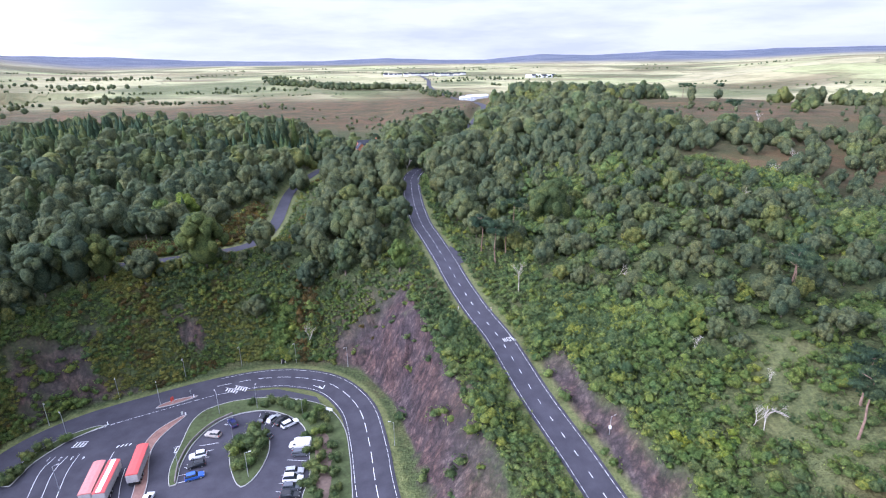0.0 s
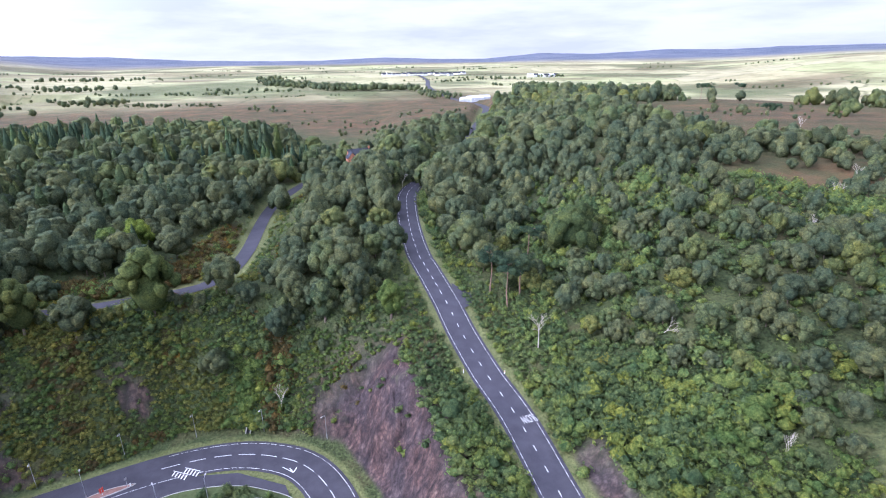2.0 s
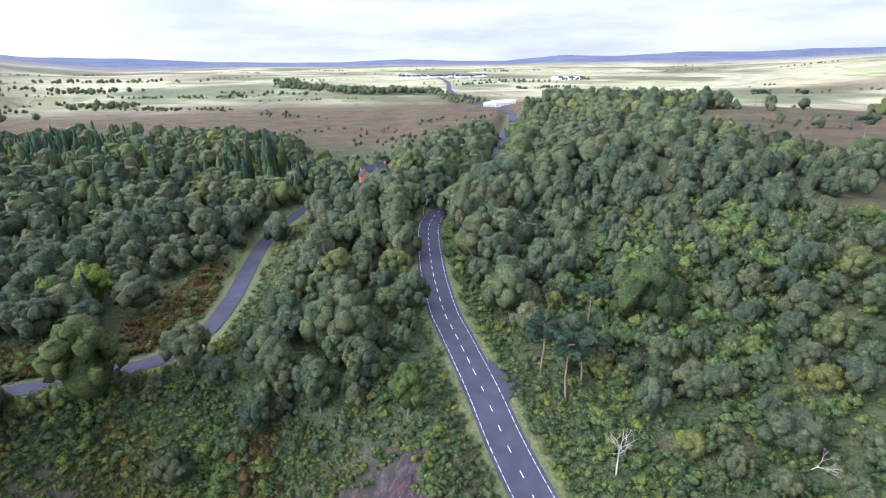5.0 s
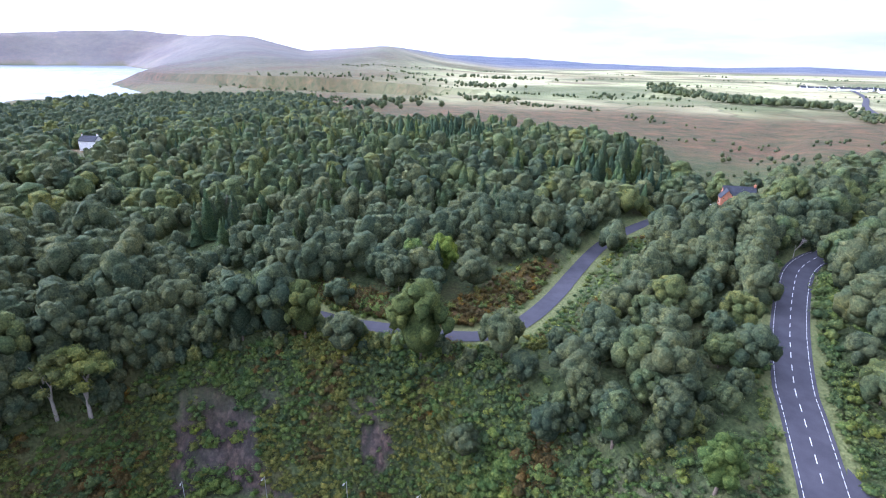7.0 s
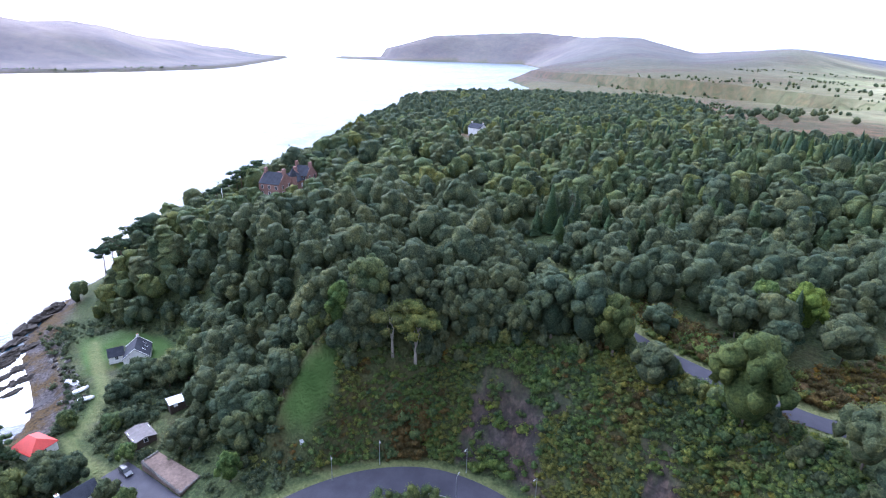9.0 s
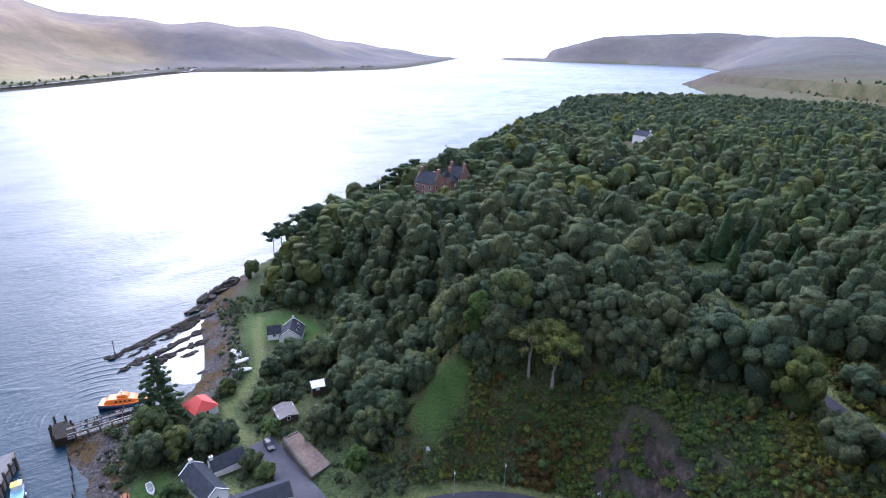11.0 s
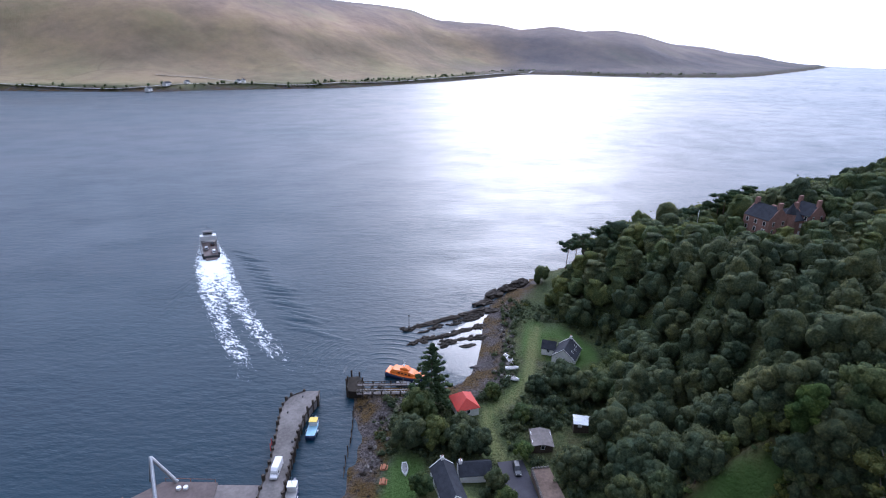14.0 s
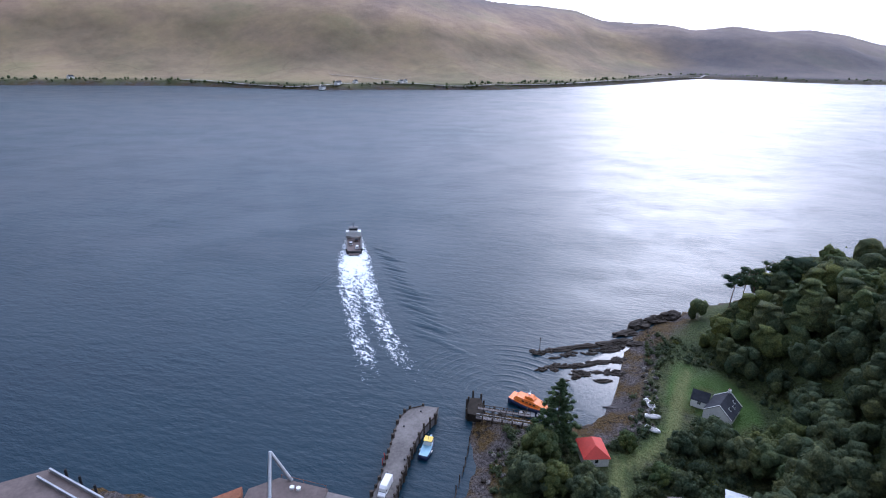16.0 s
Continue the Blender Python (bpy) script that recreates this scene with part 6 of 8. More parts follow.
    for st in range(storeys):
        z = 0.95 + st * 2.8
        for s in (-1, 1):
            for i in range(windows):
                x = -a + L * (i + 0.5) / windows
                if door and st == 0 and s == 1 and i == windows // 2:
                    bm = bmesh.new()
                    box(bm, x - 0.48, s * b - 0.05, 0.02, x + 0.48, s * b + 0.05, 2.05, 0.01)
                    d = part("door", bm, M_TIMBER, h, "dark boarded door")
                    bm = bmesh.new()
                    box(bm, x + 0.3, s * b + 0.05, 1.0, x + 0.4, s * b + 0.09, 1.06)
                    part("handle", bm, M_STEEL, d)
                    continue
                bm = bmesh.new()
                box(bm, x - 0.52, s * b - 0.04, z, x + 0.52, s * b + 0.05, z + 1.25)
                w = part("window", bm, M_WHITE, h, "white window frame")
                for k in (-1, 1):
                    bm = bmesh.new()
                    box(bm, x + k * 0.24 - 0.2, s * b - 0.02, z + 0.08, x + k * 0.24 + 0.2, s * b + 0.065, z + 1.17)
                    part("pane", bm, M_GLASS, w, "dark window glass")
        for k in (-1, 1):
            if W > 4.5:
                bm = bmesh.new()
                box(bm, k * a - 0.05, -0.5, z, k * a + 0.05, 0.5, z + 1.2)
                w = part("window", bm, M_WHITE, h, "white window frame")
                bm = bmesh.new()
                box(bm, k * a - 0.065, -0.4, z + 0.1, k * a + 0.065, 0.4, z + 1.1)
                part("pane", bm, M_GLASS, w, "dark window glass")
    return h


def skylight(h, x, y, z, slope):
    bm = bmesh.new()
    box(bm, -0.35, -0.5, -0.02, 0.35, 0.5, 0.08, 0.0, pose(x, y, z, slope, 0, 0))
    w = part("skylight", bm, M_WHITE, h, "pale rooflight frame")
    bm = bmesh.new()
    box(bm, -0.28, -0.42, 0.05, 0.28, 0.42, 0.1, 0.0, pose(x, y, z, slope, 0, 0))
    part("pane", bm, M_GLASS, w, "rooflight glass")


c1 = house(pose(-184.3, 34.2, ground_z(-184.5, 34.0) + 0.2, 0, 0, 186), 9.0, 7.2, 2.4, 3.0, M_RENDER, M_SLATE, "white shore cottage with a grey slate roof", "cottage", 3, (1,), copes=True, name="cottage")
for i, (sx, sy) in enumerate(((-1.5, -2.2), (0.8, -2.6), (2.6, -2.0))):
    skylight(c1, sx, sy, 2.4 + 3.0 * (1 - abs(sy) / 3.6) + 0.17, 40)
house(pose(-184.6, 27.9, ground_z(-184.5, 34.0) + 0.2, 0, 0, 286), 4.4, 4.0, 2.4, 1.9, M_RENDER, M_SLATE, "small slated porch wing of the shore cottage", "outhouse", 1, (), name="outhouse", door=False)
house(pose(-142.3, 20.2, ground_z(-142.3, 20.2) + 0.1, 0, 0, 52), 7.2, 6.2, 2.5, 2.1, M_RENDER, M_RED_ROOF, "white hut with a hipped bright red roof", "hut", 2, (), hip=2.2, name="hut")
house(pose(-140.4, 44.4, ground_z(-140.4, 44.4) + 0.3, 0, 0, 32), 6.2, 5.0, 1.9, 0.6, M_TIMBER, M_CONCRETE, "dark shed with a weathered grey metal roof", "shed", 2, (), name="shed")
house(pose(-152.2, 53.4, ground_z(-152.2, 53.4) + 0.6, 0, 0, 113), 9.2, 3.4, 2.0, 0.4, M_TIMBER, M_TIN_PALE, "long low shed with a pale metal roof", "shed", 3, (), name="shed")
house(pose(-112.6, 34.0, ground_z(-113, 33) + 0.1, 0, 0, 49), 12.0, 5.2, 2.3, 2.1, M_RENDER, M_SLATE, "long white village house with slate roof and pale copings", "house", 4, (-1,), copes=True)
house(pose(-121.8, 35.4, ground_z(-120, 36) + 0.1, 0, 0, 130), 7.6, 4.6, 2.3, 1.7, M_RENDER, M_SLATE, "white cottage with a dark slate roof beside the lane", "cottage", 3, (-1,), name="cottage")
house(pose(-109.2, 48.6, ground_z(-109.2, 48.6) - 0.6, 0, 0, 119), 11.0, 5.5, 2.3, 1.5, M_RENDER, M_SLATE, "low slate-roofed outbuilding beside the village lane", "outbuilding", 3, (), name="outbuilding")

# walled yard beside the lane
yard_wall = thing("walled_yard", pose(0, 0, 0), "brown gravel yard behind a tumbled stone wall", "yard")
pz = max(ground_z(*q) for q in ((-128.6, 47.0), (-131.6, 50.2), (-120.5, 61.0), (-116.0, 57.4))) - 0.25
PLOT = [(-128.6, 47.0), (-131.6, 50.2), (-120.5, 61.0), (-116.0, 57.4)]
bm = bmesh.new()
prism(bm, PLOT, pz - 2.5, pz + 0.35)
part("floor", bm, M_EARTH, yard_wall, "brown gravel floor")
for (ax, ay), (bx, by) in ((PLOT[0], PLOT[3]), (PLOT[3], PLOT[2]), (PLOT[0], PLOT[1])):
    n = int(math.hypot(bx - ax, by - ay) / 0.7)
    for i in range(n):
        u = (i + 0.5) / n
        bm = bmesh.new()
        sz = rng.uniform(0.45, 0.75)
        g = bmesh.ops.create_icosphere(bm, subdivisions=1, radius=sz * 0.6)
        for v in bm.verts:
            v.co *= rng.uniform(0.8, 1.15)
        bmesh.ops.translate(bm, vec=(ax + (bx - ax) * u, ay + (by - ay) * u, pz + 0.5), verts=bm.verts)
        part("stone", bm, M_STONE, yard_wall)
car(pose(-128.6, 43.4, ground_z(-128.6, 43.4) + 0.25, 0, 0, 36), "black", "dark grey car parked on the village lane", 4.4)

# village lane, grass track and garden strip
lane = spline([(-100, 64, 6.6), (-106, 60.5, 5.8), (-113.8, 54.6, 5.0), (-120.4, 49.4, 4.4), (-126.4, 44.4, 4.0), (-130.8, 40.4, 3.7)], 1.5)
lane[:, 2] = np.maximum(land(lane[:, 0], lane[:, 1]), np.maximum(land(lane[:, 0] - 2.4, lane[:, 1] - 2.0), land(lane[:, 0] + 2.4, lane[:, 1] + 2.0))) + 0.1
strip("lane", ribbon(lane, 3.2, 3.2, 0.0), M_TARMAC, None, "dark tarmac lane between the village houses", "lane", "structure")


# ---- mansion on the wooded shore ----
def mansion():
    base = pose(-274, 84, ground_z(-274, 84) + 0.2, 0, 0, 145)
    h = thing("mansion", base, "red sandstone mansion with slate roofs, gables and turret", "mansion")
    blocks = [(-9, 0, 11, 10, 9.5, 4.2, 90), (2, 1, 14, 9, 7.2, 3.8, 0), (12.5, -1, 9, 9, 9.0, 4.0, 90)]
    for bx, by, L, W, wh, rh, turn in blocks:
        q = pose(bx, by, 0, 0, 0, turn)
        bm = bmesh.new()
        box(bm, -L / 2, -W / 2, -3, L / 2, W / 2, wh, 0, q)
        for s in (-L / 2, L / 2 - 0.4):
            vs = [bm.verts.new(q @ Vector((s + k * 0.4, y, z))) for k in (0, 1) for y, z in ((-W / 2, wh), (W / 2, wh), (0, wh + rh + 0.4))]
            bm.faces.new((vs[0], vs[1], vs[2]))
            bm.faces.new((vs[5], vs[4], vs[3]))
            for i in range(3):
                bm.faces.new((vs[i], vs[i + 3], vs[(i + 1) % 3 + 3], vs[(i + 1) % 3]))
        part("wall", bm, M_SANDSTONE, h)
        for s in (-1, 1):
            bm = bmesh.new()
            pts = [(-L / 2 + 0.2, s * (W / 2 + 0.3), wh - 0.25), (L / 2 - 0.2, s * (W / 2 + 0.3), wh - 0.25), (L / 2 - 0.2, 0, wh + rh), (-L / 2 + 0.2, 0, wh + rh)]
            lo = [bm.verts.new(q @ Vector(p)) for p in pts]
            hi = [bm.verts.new(q @ Vector((p[0], p[1], p[2] + 0.16))) for p in pts]
            bm.faces.new(hi)
            bm.faces.new(lo[::-1])
            for i in range(4):
                bm.faces.new((lo[i], lo[(i + 1) % 4], hi[(i + 1) % 4], hi[i]))
            part("roof", bm, M_SLATE, h)
        for k in (-1, 1):
            bm = bmesh.new()
            box(bm, k * (L / 2 - 0.7) - 0.5, -0.9, wh + rh - 1.5, k * (L / 2 - 0.7) + 0.5, 0.9, wh + rh + 2.0, 0.05, q)
            part("chimney", bm, M_SANDSTONE, h)
        for st in range(3 if wh > 8 else 2):
            z = 1.2 + 2.9 * st
            for s in (-1, 1):
                for i in range(3):
                    x = -L / 2 + L * (i + 0.5) / 3
                    bm = bmesh.new()
                    box(bm, x - 0.6, s * W / 2 - 0.08, z, x + 0.6, s * W / 2 + 0.08, z + 1.7, 0, q)
                    w = part("window", bm, M_WHITE, h, "pale stone window surround")
                    bm = bmesh.new()
                    box(bm, x - 0.45, s * W / 2 - 0.05, z + 0.12, x + 0.45, s * W / 2 + 0.11, z + 1.58, 0, q)
                    part("pane", bm, M_GLASS, w, "dark window glass")
                for i in range(2):
                    y = -W / 4 + i * W / 2
                    bm = bmesh.new()
                    box(bm, s * L / 2 - 0.08, y - 0.55, z, s * L / 2 + 0.08, y + 0.55, z + 1.7, 0, q)
                    w = part("window", bm, M_WHITE, h, "pale stone window surround")
                    bm = bmesh.new()
                    box(bm, s * L / 2 - 0.11, y - 0.42, z + 0.12, s * L / 2 + 0.11, y + 0.42, z + 1.58, 0, q)
                    part("pane", bm, M_GLASS, w, "dark window glass")
    bm = bmesh.new()
    tube(bm, (-3.2, -5.5, -3), (-3.2, -5.5, 11.5), 1.7, 1.7, 14)
    part("turret", bm, M_SANDSTONE, h)
    bm = bmesh.new()
    tube(bm, (-3.2, -5.5, 11.4), (-3.2, -5.5, 15.5), 1.95, 0.05, 14)
    part("turret_roof", bm, M_SLATE, h, "conical slate turret roof")


mansion()


# ---- flagpole, notice box, mast ----
f = thing("flagpole", pose(-262, 56, ground_z(-262, 56)), "white flagpole with a small pale flag", "flagpole")
bm = bmesh.new()
tube(bm, (0, 0, -0.5), (0, 0, 13), 0.14, 0.08, 8)
part("pole", bm, M_WHITE, f)
bm = bmesh.new()
loft(bm, [[(0.1 + 0.4 * i, 0.12 * math.sin(1.4 * i), 12.6 - 0.12 * i), (0.1 + 0.4 * i, 0.12 * math.sin(1.4 * i) + 0.03, 12.6 - 0.12 * i), (0.1 + 0.4 * i, 0.12 * math.sin(1.4 * i) + 0.03, 11.5 - 0.12 * i), (0.1 + 0.4 * i, 0.12 * math.sin(1.4 * i), 11.5 - 0.12 * i)] for i in range(5)])
part("flag", bm, M_WHITE, f)
k = thing("cabinet", pose(-117.0, 84.0, ground_z(-117.0, 84.0), 0, 0, 20), "grey service cabinet on the mown grass", "cabinet")
bm = bmesh.new()
box(bm, -0.55, -0.35, -0.1, 0.55, 0.35, 1.2, 0.04)
part("body", bm, M_GREY, k)
bm = bmesh.new()
box(bm, -0.6, -0.4, 1.2, 0.6, 0.4, 1.28, 0.02)
part("lid", bm, M_STEEL, k, "grey sloping lid")
k = thing("mast", pose(-176.1, -23.9, 0.0), "slim iron beacon mast on a tidal rock", "mast")
bm = bmesh.new()
tube(bm, (0, 0, -1), (0, 0, 5.2), 0.12, 0.07, 8)
part("pole", bm, M_BLACK, k)
bm = bmesh.new()
tube(bm, (0, 0, -1), (0, 0, 0.5), 0.7, 0.35, 8)
part("foot", bm, M_CONCRETE, k)
bm = bmesh.new()
box(bm, -0.2, -0.2, 4.5, 0.2, 0.2, 5.0, 0.04)
part("topmark", bm, M_BLACK, k)


# ---- pier, jetty and linkspan ----
def pier():
    p = thing("pier", pose(0, 0, 0), "curved concrete pier with dark timber fendering", "pier")
    west = [(-80, 6), (-88.7, -1.9), (-97.5, -8.2), (-104.5, -14.2), (-110.5, -19.6), (-115.0, -23.2), (-119.5, -24.6), (-123.2, -23.2)]
    east = [(-126.0, -19.8), (-122.8, -17.4), (-117.3, -15.7), (-111.5, -12.4), (-104.7, -7.4), (-97.2, -1.6), (-88.8, 5.0), (-84, 9.0)]
    outline = [tuple(q) for q in spline([(*q, 0) for q in west], 2.0)[:, :2]] + [tuple(q) for q in spline([(*q, 0) for q in east], 2.0)[:, :2]]
    bm = bmesh.new()
    prism(bm, outline, -4.0, 2.5)
    part("deck", bm, plain("worn pier deck", (0.17, 0.155, 0.145), 0.9, 0, 0.3, 1.2, 0.3), p, "worn concrete deck")
    for side, inset in ((west, -1), (east, -1)):
        line = spline([(*q, 0) for q in side], 2.3)
        for q in line[1:]:
            bm = bmesh.new()
            tall = 3.1 + rng.uniform(-0.2, 1.0)
            w = rng.uniform(0.2, 0.36)
            box(bm, q[0] - w, q[1] - w, -3, q[0] + w, q[1] + w, tall, 0.03, Matrix.Translation((0, 0, 0)))
            part("fender_post", bm, M_TIMBER, p)
        bm = bmesh.new()
        loft(bm, [[(q[0] - 0.16, q[1], 2.2), (q[0] + 0.16, q[1], 2.2), (q[0] + 0.16, q[1], 2.75), (q[0] - 0.16, q[1], 2.75)] for q in line])
        part("wale", bm, M_TIMBER, p, "dark timber edge beam")
    for q in ((-121, -21.5), (-113.5, -19.5), (-106, -9.5), (-100, -8.5)):
        bm = bmesh.new()
        tube(bm, (*q, 2.45), (*q, 2.95), 0.2, 0.26, 10)
        part("bollard", bm, M_BLACK, p)
    for q in ((-100.8, -11.6), (-102.2, -12.8)):
        bm = bmesh.new()
        tube(bm, (*q, 2.4), (*q, 4.6), 0.09, 0.09, 6)
        part("ladder_rail", bm, M_RED_ROOF, p, "red-painted ladder rail")


pier()
van(pose(-96.6, -4.6, 2.52, 0, 0, 33), "white panel van parked on the pier", 5.6, 2.4)


def linkspan():
    k = thing("linkspan", pose(0, 0, 0), "rusty ferry linkspan with a grey lifting frame", "linkspan")
    bm = bmesh.new()
    prism(bm, [(-68.0, -20.5), (-72.8, -25.4), (-79.8, -24.0), (-86.8, -13.6), (-83.0, -9.8), (-70, -4)], -3, 2.3)
    part("deck", bm, M_DECK, k, "dark steel deck plates")
    bm = bmesh.new()
    prism(bm, [(-86.4, -13.2), (-92.2, -4.6), (-86.0, 2.0), (-78.0, 0.0), (-82.5, -9.5)], -3, 2.0)
    part("apron", bm, M_CONCRETE, k, "pale concrete apron")
    bm = bmesh.new()
    prism(bm, [(-60.0, -27.5), (-71.5, -25.6), (-70.0, -23.0), (-58.5, -24.5)], 1.2, 3.6)
    part("beam", bm, M_RUSTY, k, "rust-red lifting beam")
    for a, b in (((-78.4, -26.8, 2.2), (-79.0, -26.0, 9.0)), ((-75.0, -19.0, 2.2), (-79.0, -26.0, 9.0)), ((-81.6, -21.4, 2.2), (-79.0, -26.0, 9.0))):
        bm = bmesh.new()
        tube(bm, a, b, 0.46, 0.40, 8)
        part("strut", bm, M_STEEL, k)
    bm = bmesh.new()
    for q in ((-80.2, -23.6), (-83.4, -18.8), (-86.5, -13.9)):
        tube(bm, (*q, 2.2), (*q, 3.3), 0.05, 0.05, 6)
    tube(bm, (-80.2, -23.6, 3.25), (-86.5, -13.9, 3.25), 0.045, 0.045, 6)
    part("handrail", bm, M_RUSTY, k)
    for q in ((-80.5, -19.0), (-81.5, -17.8)):
        bm = bmesh.new()
        tube(bm, (*q, 2.3), (*q, 2.9), 0.55, 0.55, 12)
        part("rope_drum", bm, M_WHITE, k, "pale coiled rope")


linkspan()


def slip_ramp():
    k = thing("loading_ramp", pose(0, 0, 0), "concrete loading ramp with steel side rails", "ramp")
    bm = bmesh.new()
    prism(bm, [(-20, -66), (-39.6, -61.5), (-47.5, -42.0), (-36, -30), (-10, -40)], -3, 2.3)
    part("deck", bm, M_DECK, k, "dark ramp deck")
    for a, b in (((-39.2, -60.8), (-46.8, -42.6)), ((-36.6, -59.8), (-44.2, -41.6))):
        bm = bmesh.new()
        box(bm, 0, -0.22, 2.3, math.hypot(b[0] - a[0], b[1] - a[1]), 0.22, 3.2, 0.04, pose(a[0], a[1], 0, 0, 0, math.degrees(math.atan2(b[1] - a[1], b[0] - a[0]))))
        part("side_rail", bm, M_STEEL, k)
    for q in ((-41.4, -57.2), (-43.5, -52.5), (-45.6, -47.2)):
        bm = bmesh.new()
        tube(bm, (q[0] - 0.5, q[1], -1), (q[0] - 0.5, q[1], 3.8), 0.3, 0.3, 10)
        part("fender", bm, M_DARK, k)


slip_ramp()


def jetty():
    k = thing("jetty", pose(0, 0, 0), "old dark timber jetty with a stone head and sloping gangways", "jetty")
    bm = bmesh.new()
    prism(bm, [(-130.6, -12.6), (-133.0, -15.2), (-136.4, -17.4), (-138.4, -15.2), (-136.0, -11.4), (-132.8, -9.4)], -3, 2.5)
    part("head", bm, M_SEAROCK, k, "dark weed-stained stone head")
    for x, y, tall in ((-131.0, -13.4, 3.6), (-133.4, -15.9, 4.2), (-135.4, -17.2, 3.4), (-137.2, -17.2, 4.6), (-138.8, -15.4, 3.8), (-137.6, -13.2, 3.3)):
        bm = bmesh.new()
        box(bm, x - 0.2, y - 0.2, -3, x + 0.2, y + 0.2, tall, 0.03)
        part("support_post", bm, M_TIMBER, k)
    for off, z0, z1 in ((0.0, 2.5, 2.6), (2.6, 1.8, 2.1)):
        a, b = Vector((-134.6 + off, -12.6 + off * 0.8, z0)), Vector((-143.4 + off, -0.6 + off * 0.8, z1))
        d = b - a
        turn = Matrix.Translation(a) @ pose(0, 0, 0, 0, 0, math.degrees(math.atan2(d.y, d.x)))
        bm = bmesh.new()
        box(bm, 0, -0.55, -0.12, d.length, 0.55, 0.12, 0.0, turn)
        part("walkway", bm, M_CONCRETE, k, "grey walkway planks")
        for side in (-0.55, 0.55):
            bm = bmesh.new()
            box(bm, 0, side - 0.06, 0.8, d.length, side + 0.06, 0.92, 0.0, turn)
            for i in range(10):
                u = d.length * i / 9
                box(bm, u - 0.05, side - 0.05, 0.1, u + 0.05, side + 0.05, 0.85, 0.0, turn)
            part("railing", bm, M_TIN if off else M_TIMBER, k)
    for i in range(5):
        u = (i + 0.7) / 5.4
        q = Vector((-134.6, -12.6, 0)).lerp(Vector((-143.4, -0.6, 0)), u)
        for ox, oy in ((-0.6, -0.5), (3.4, 2.6)):
            bm = bmesh.new()
            tube(bm, (q.x + ox, q.y + oy, -3), (q.x + ox + 0.1, q.y + oy, 3.3), 0.22, 0.18, 7)
            part("post", bm, M_TIMBER, k)
        bm = bmesh.new()
        tube(bm, (q.x - 0.8, q.y - 0.7, 2.3), (q.x + 3.6, q.y + 2.8, 1.9), 0.16, 0.16, 6)
        part("cross_beam", bm, M_TIMBER, k)
    for a, b in (((-132.4, -7.4, 0.4), (-138.6, -9.4, 2.9)), ((-141.2, -1.2, 0.4), (-145.2, -3.2, 3.0)), ((-136.2, -4.4, 0.4), (-141.0, -7.0, 2.6))):
        bm = bmesh.new()
        tube(bm, a, b, 0.18, 0.16, 6)
        part("brace", bm, M_TIMBER, k)
    for x, y, turn in ((-145.4, -3.4, 128), (-148.4, 0.6, 118)):
        bm = bmesh.new()
        box(bm, -2.2, -1.0, 0.15, 2.2, 1.0, 0.75, 0.05, pose(x, y, 0, 0, 4, turn))
        part("pontoon", bm, M_TIN, k, "weathered grey pontoon slab")


jetty()
for x, y in ((-129.6, -9.4), (-127.2, -7.4), (-124.6, -5.4), (-121.8, -3.2), (-119.0, -1.0), (-116.4, 0.8), (-113.4, 2.8), (-110.4, 4.8), (-107.6, 6.8)):
    k = thing("mooring_post", pose(x, y, -1.0), "dark weathered timber mooring post on the shore", "post", "mooring posts along the shore")
    bm = bmesh.new()
    tube(bm, (0, 0, -0.5), (rng.uniform(-0.2, 0.2), rng.uniform(-0.2, 0.2), rng.uniform(2.6, 3.6)), 0.2, 0.15, 7)
    part("post", bm, M_TIMBER, k)
    bm = bmesh.new()
    tube(bm, (-0.1, 0, 2.0), (1.6, 1.3, 1.4), 0.12, 0.1, 6)
    part("rail", bm, M_TIMBER, k)


# ---- boats ----
def hull(bm, L, W, deep, free, sheer=0.3, stern=0.75, flat=0.0):
    """A boat's hull, bow at +x, waterline at z 0."""
    rings = []
    for i in range(9):
        u = i / 8
        x = -L / 2 + L * u
        w = W / 2 * (stern + (1 - stern) * min(1, u * 3)) * (1 - max(0, (u - 0.55) / 0.45) ** 2 * (0.96 - flat))
        top = free + sheer * (2 * u - 0.8) ** 2
        bot = -deep * (1 - max(0, (u - 0.7) / 0.3) * 0.8)
        rings.append([(x, -w, top), (x, -w * 0.92, 0.1), (x, -w * 0.3, bot), (x, w * 0.3, bot), (x, w * 0.92, 0.1), (x, w, top)])
    return loft(bm, rings)


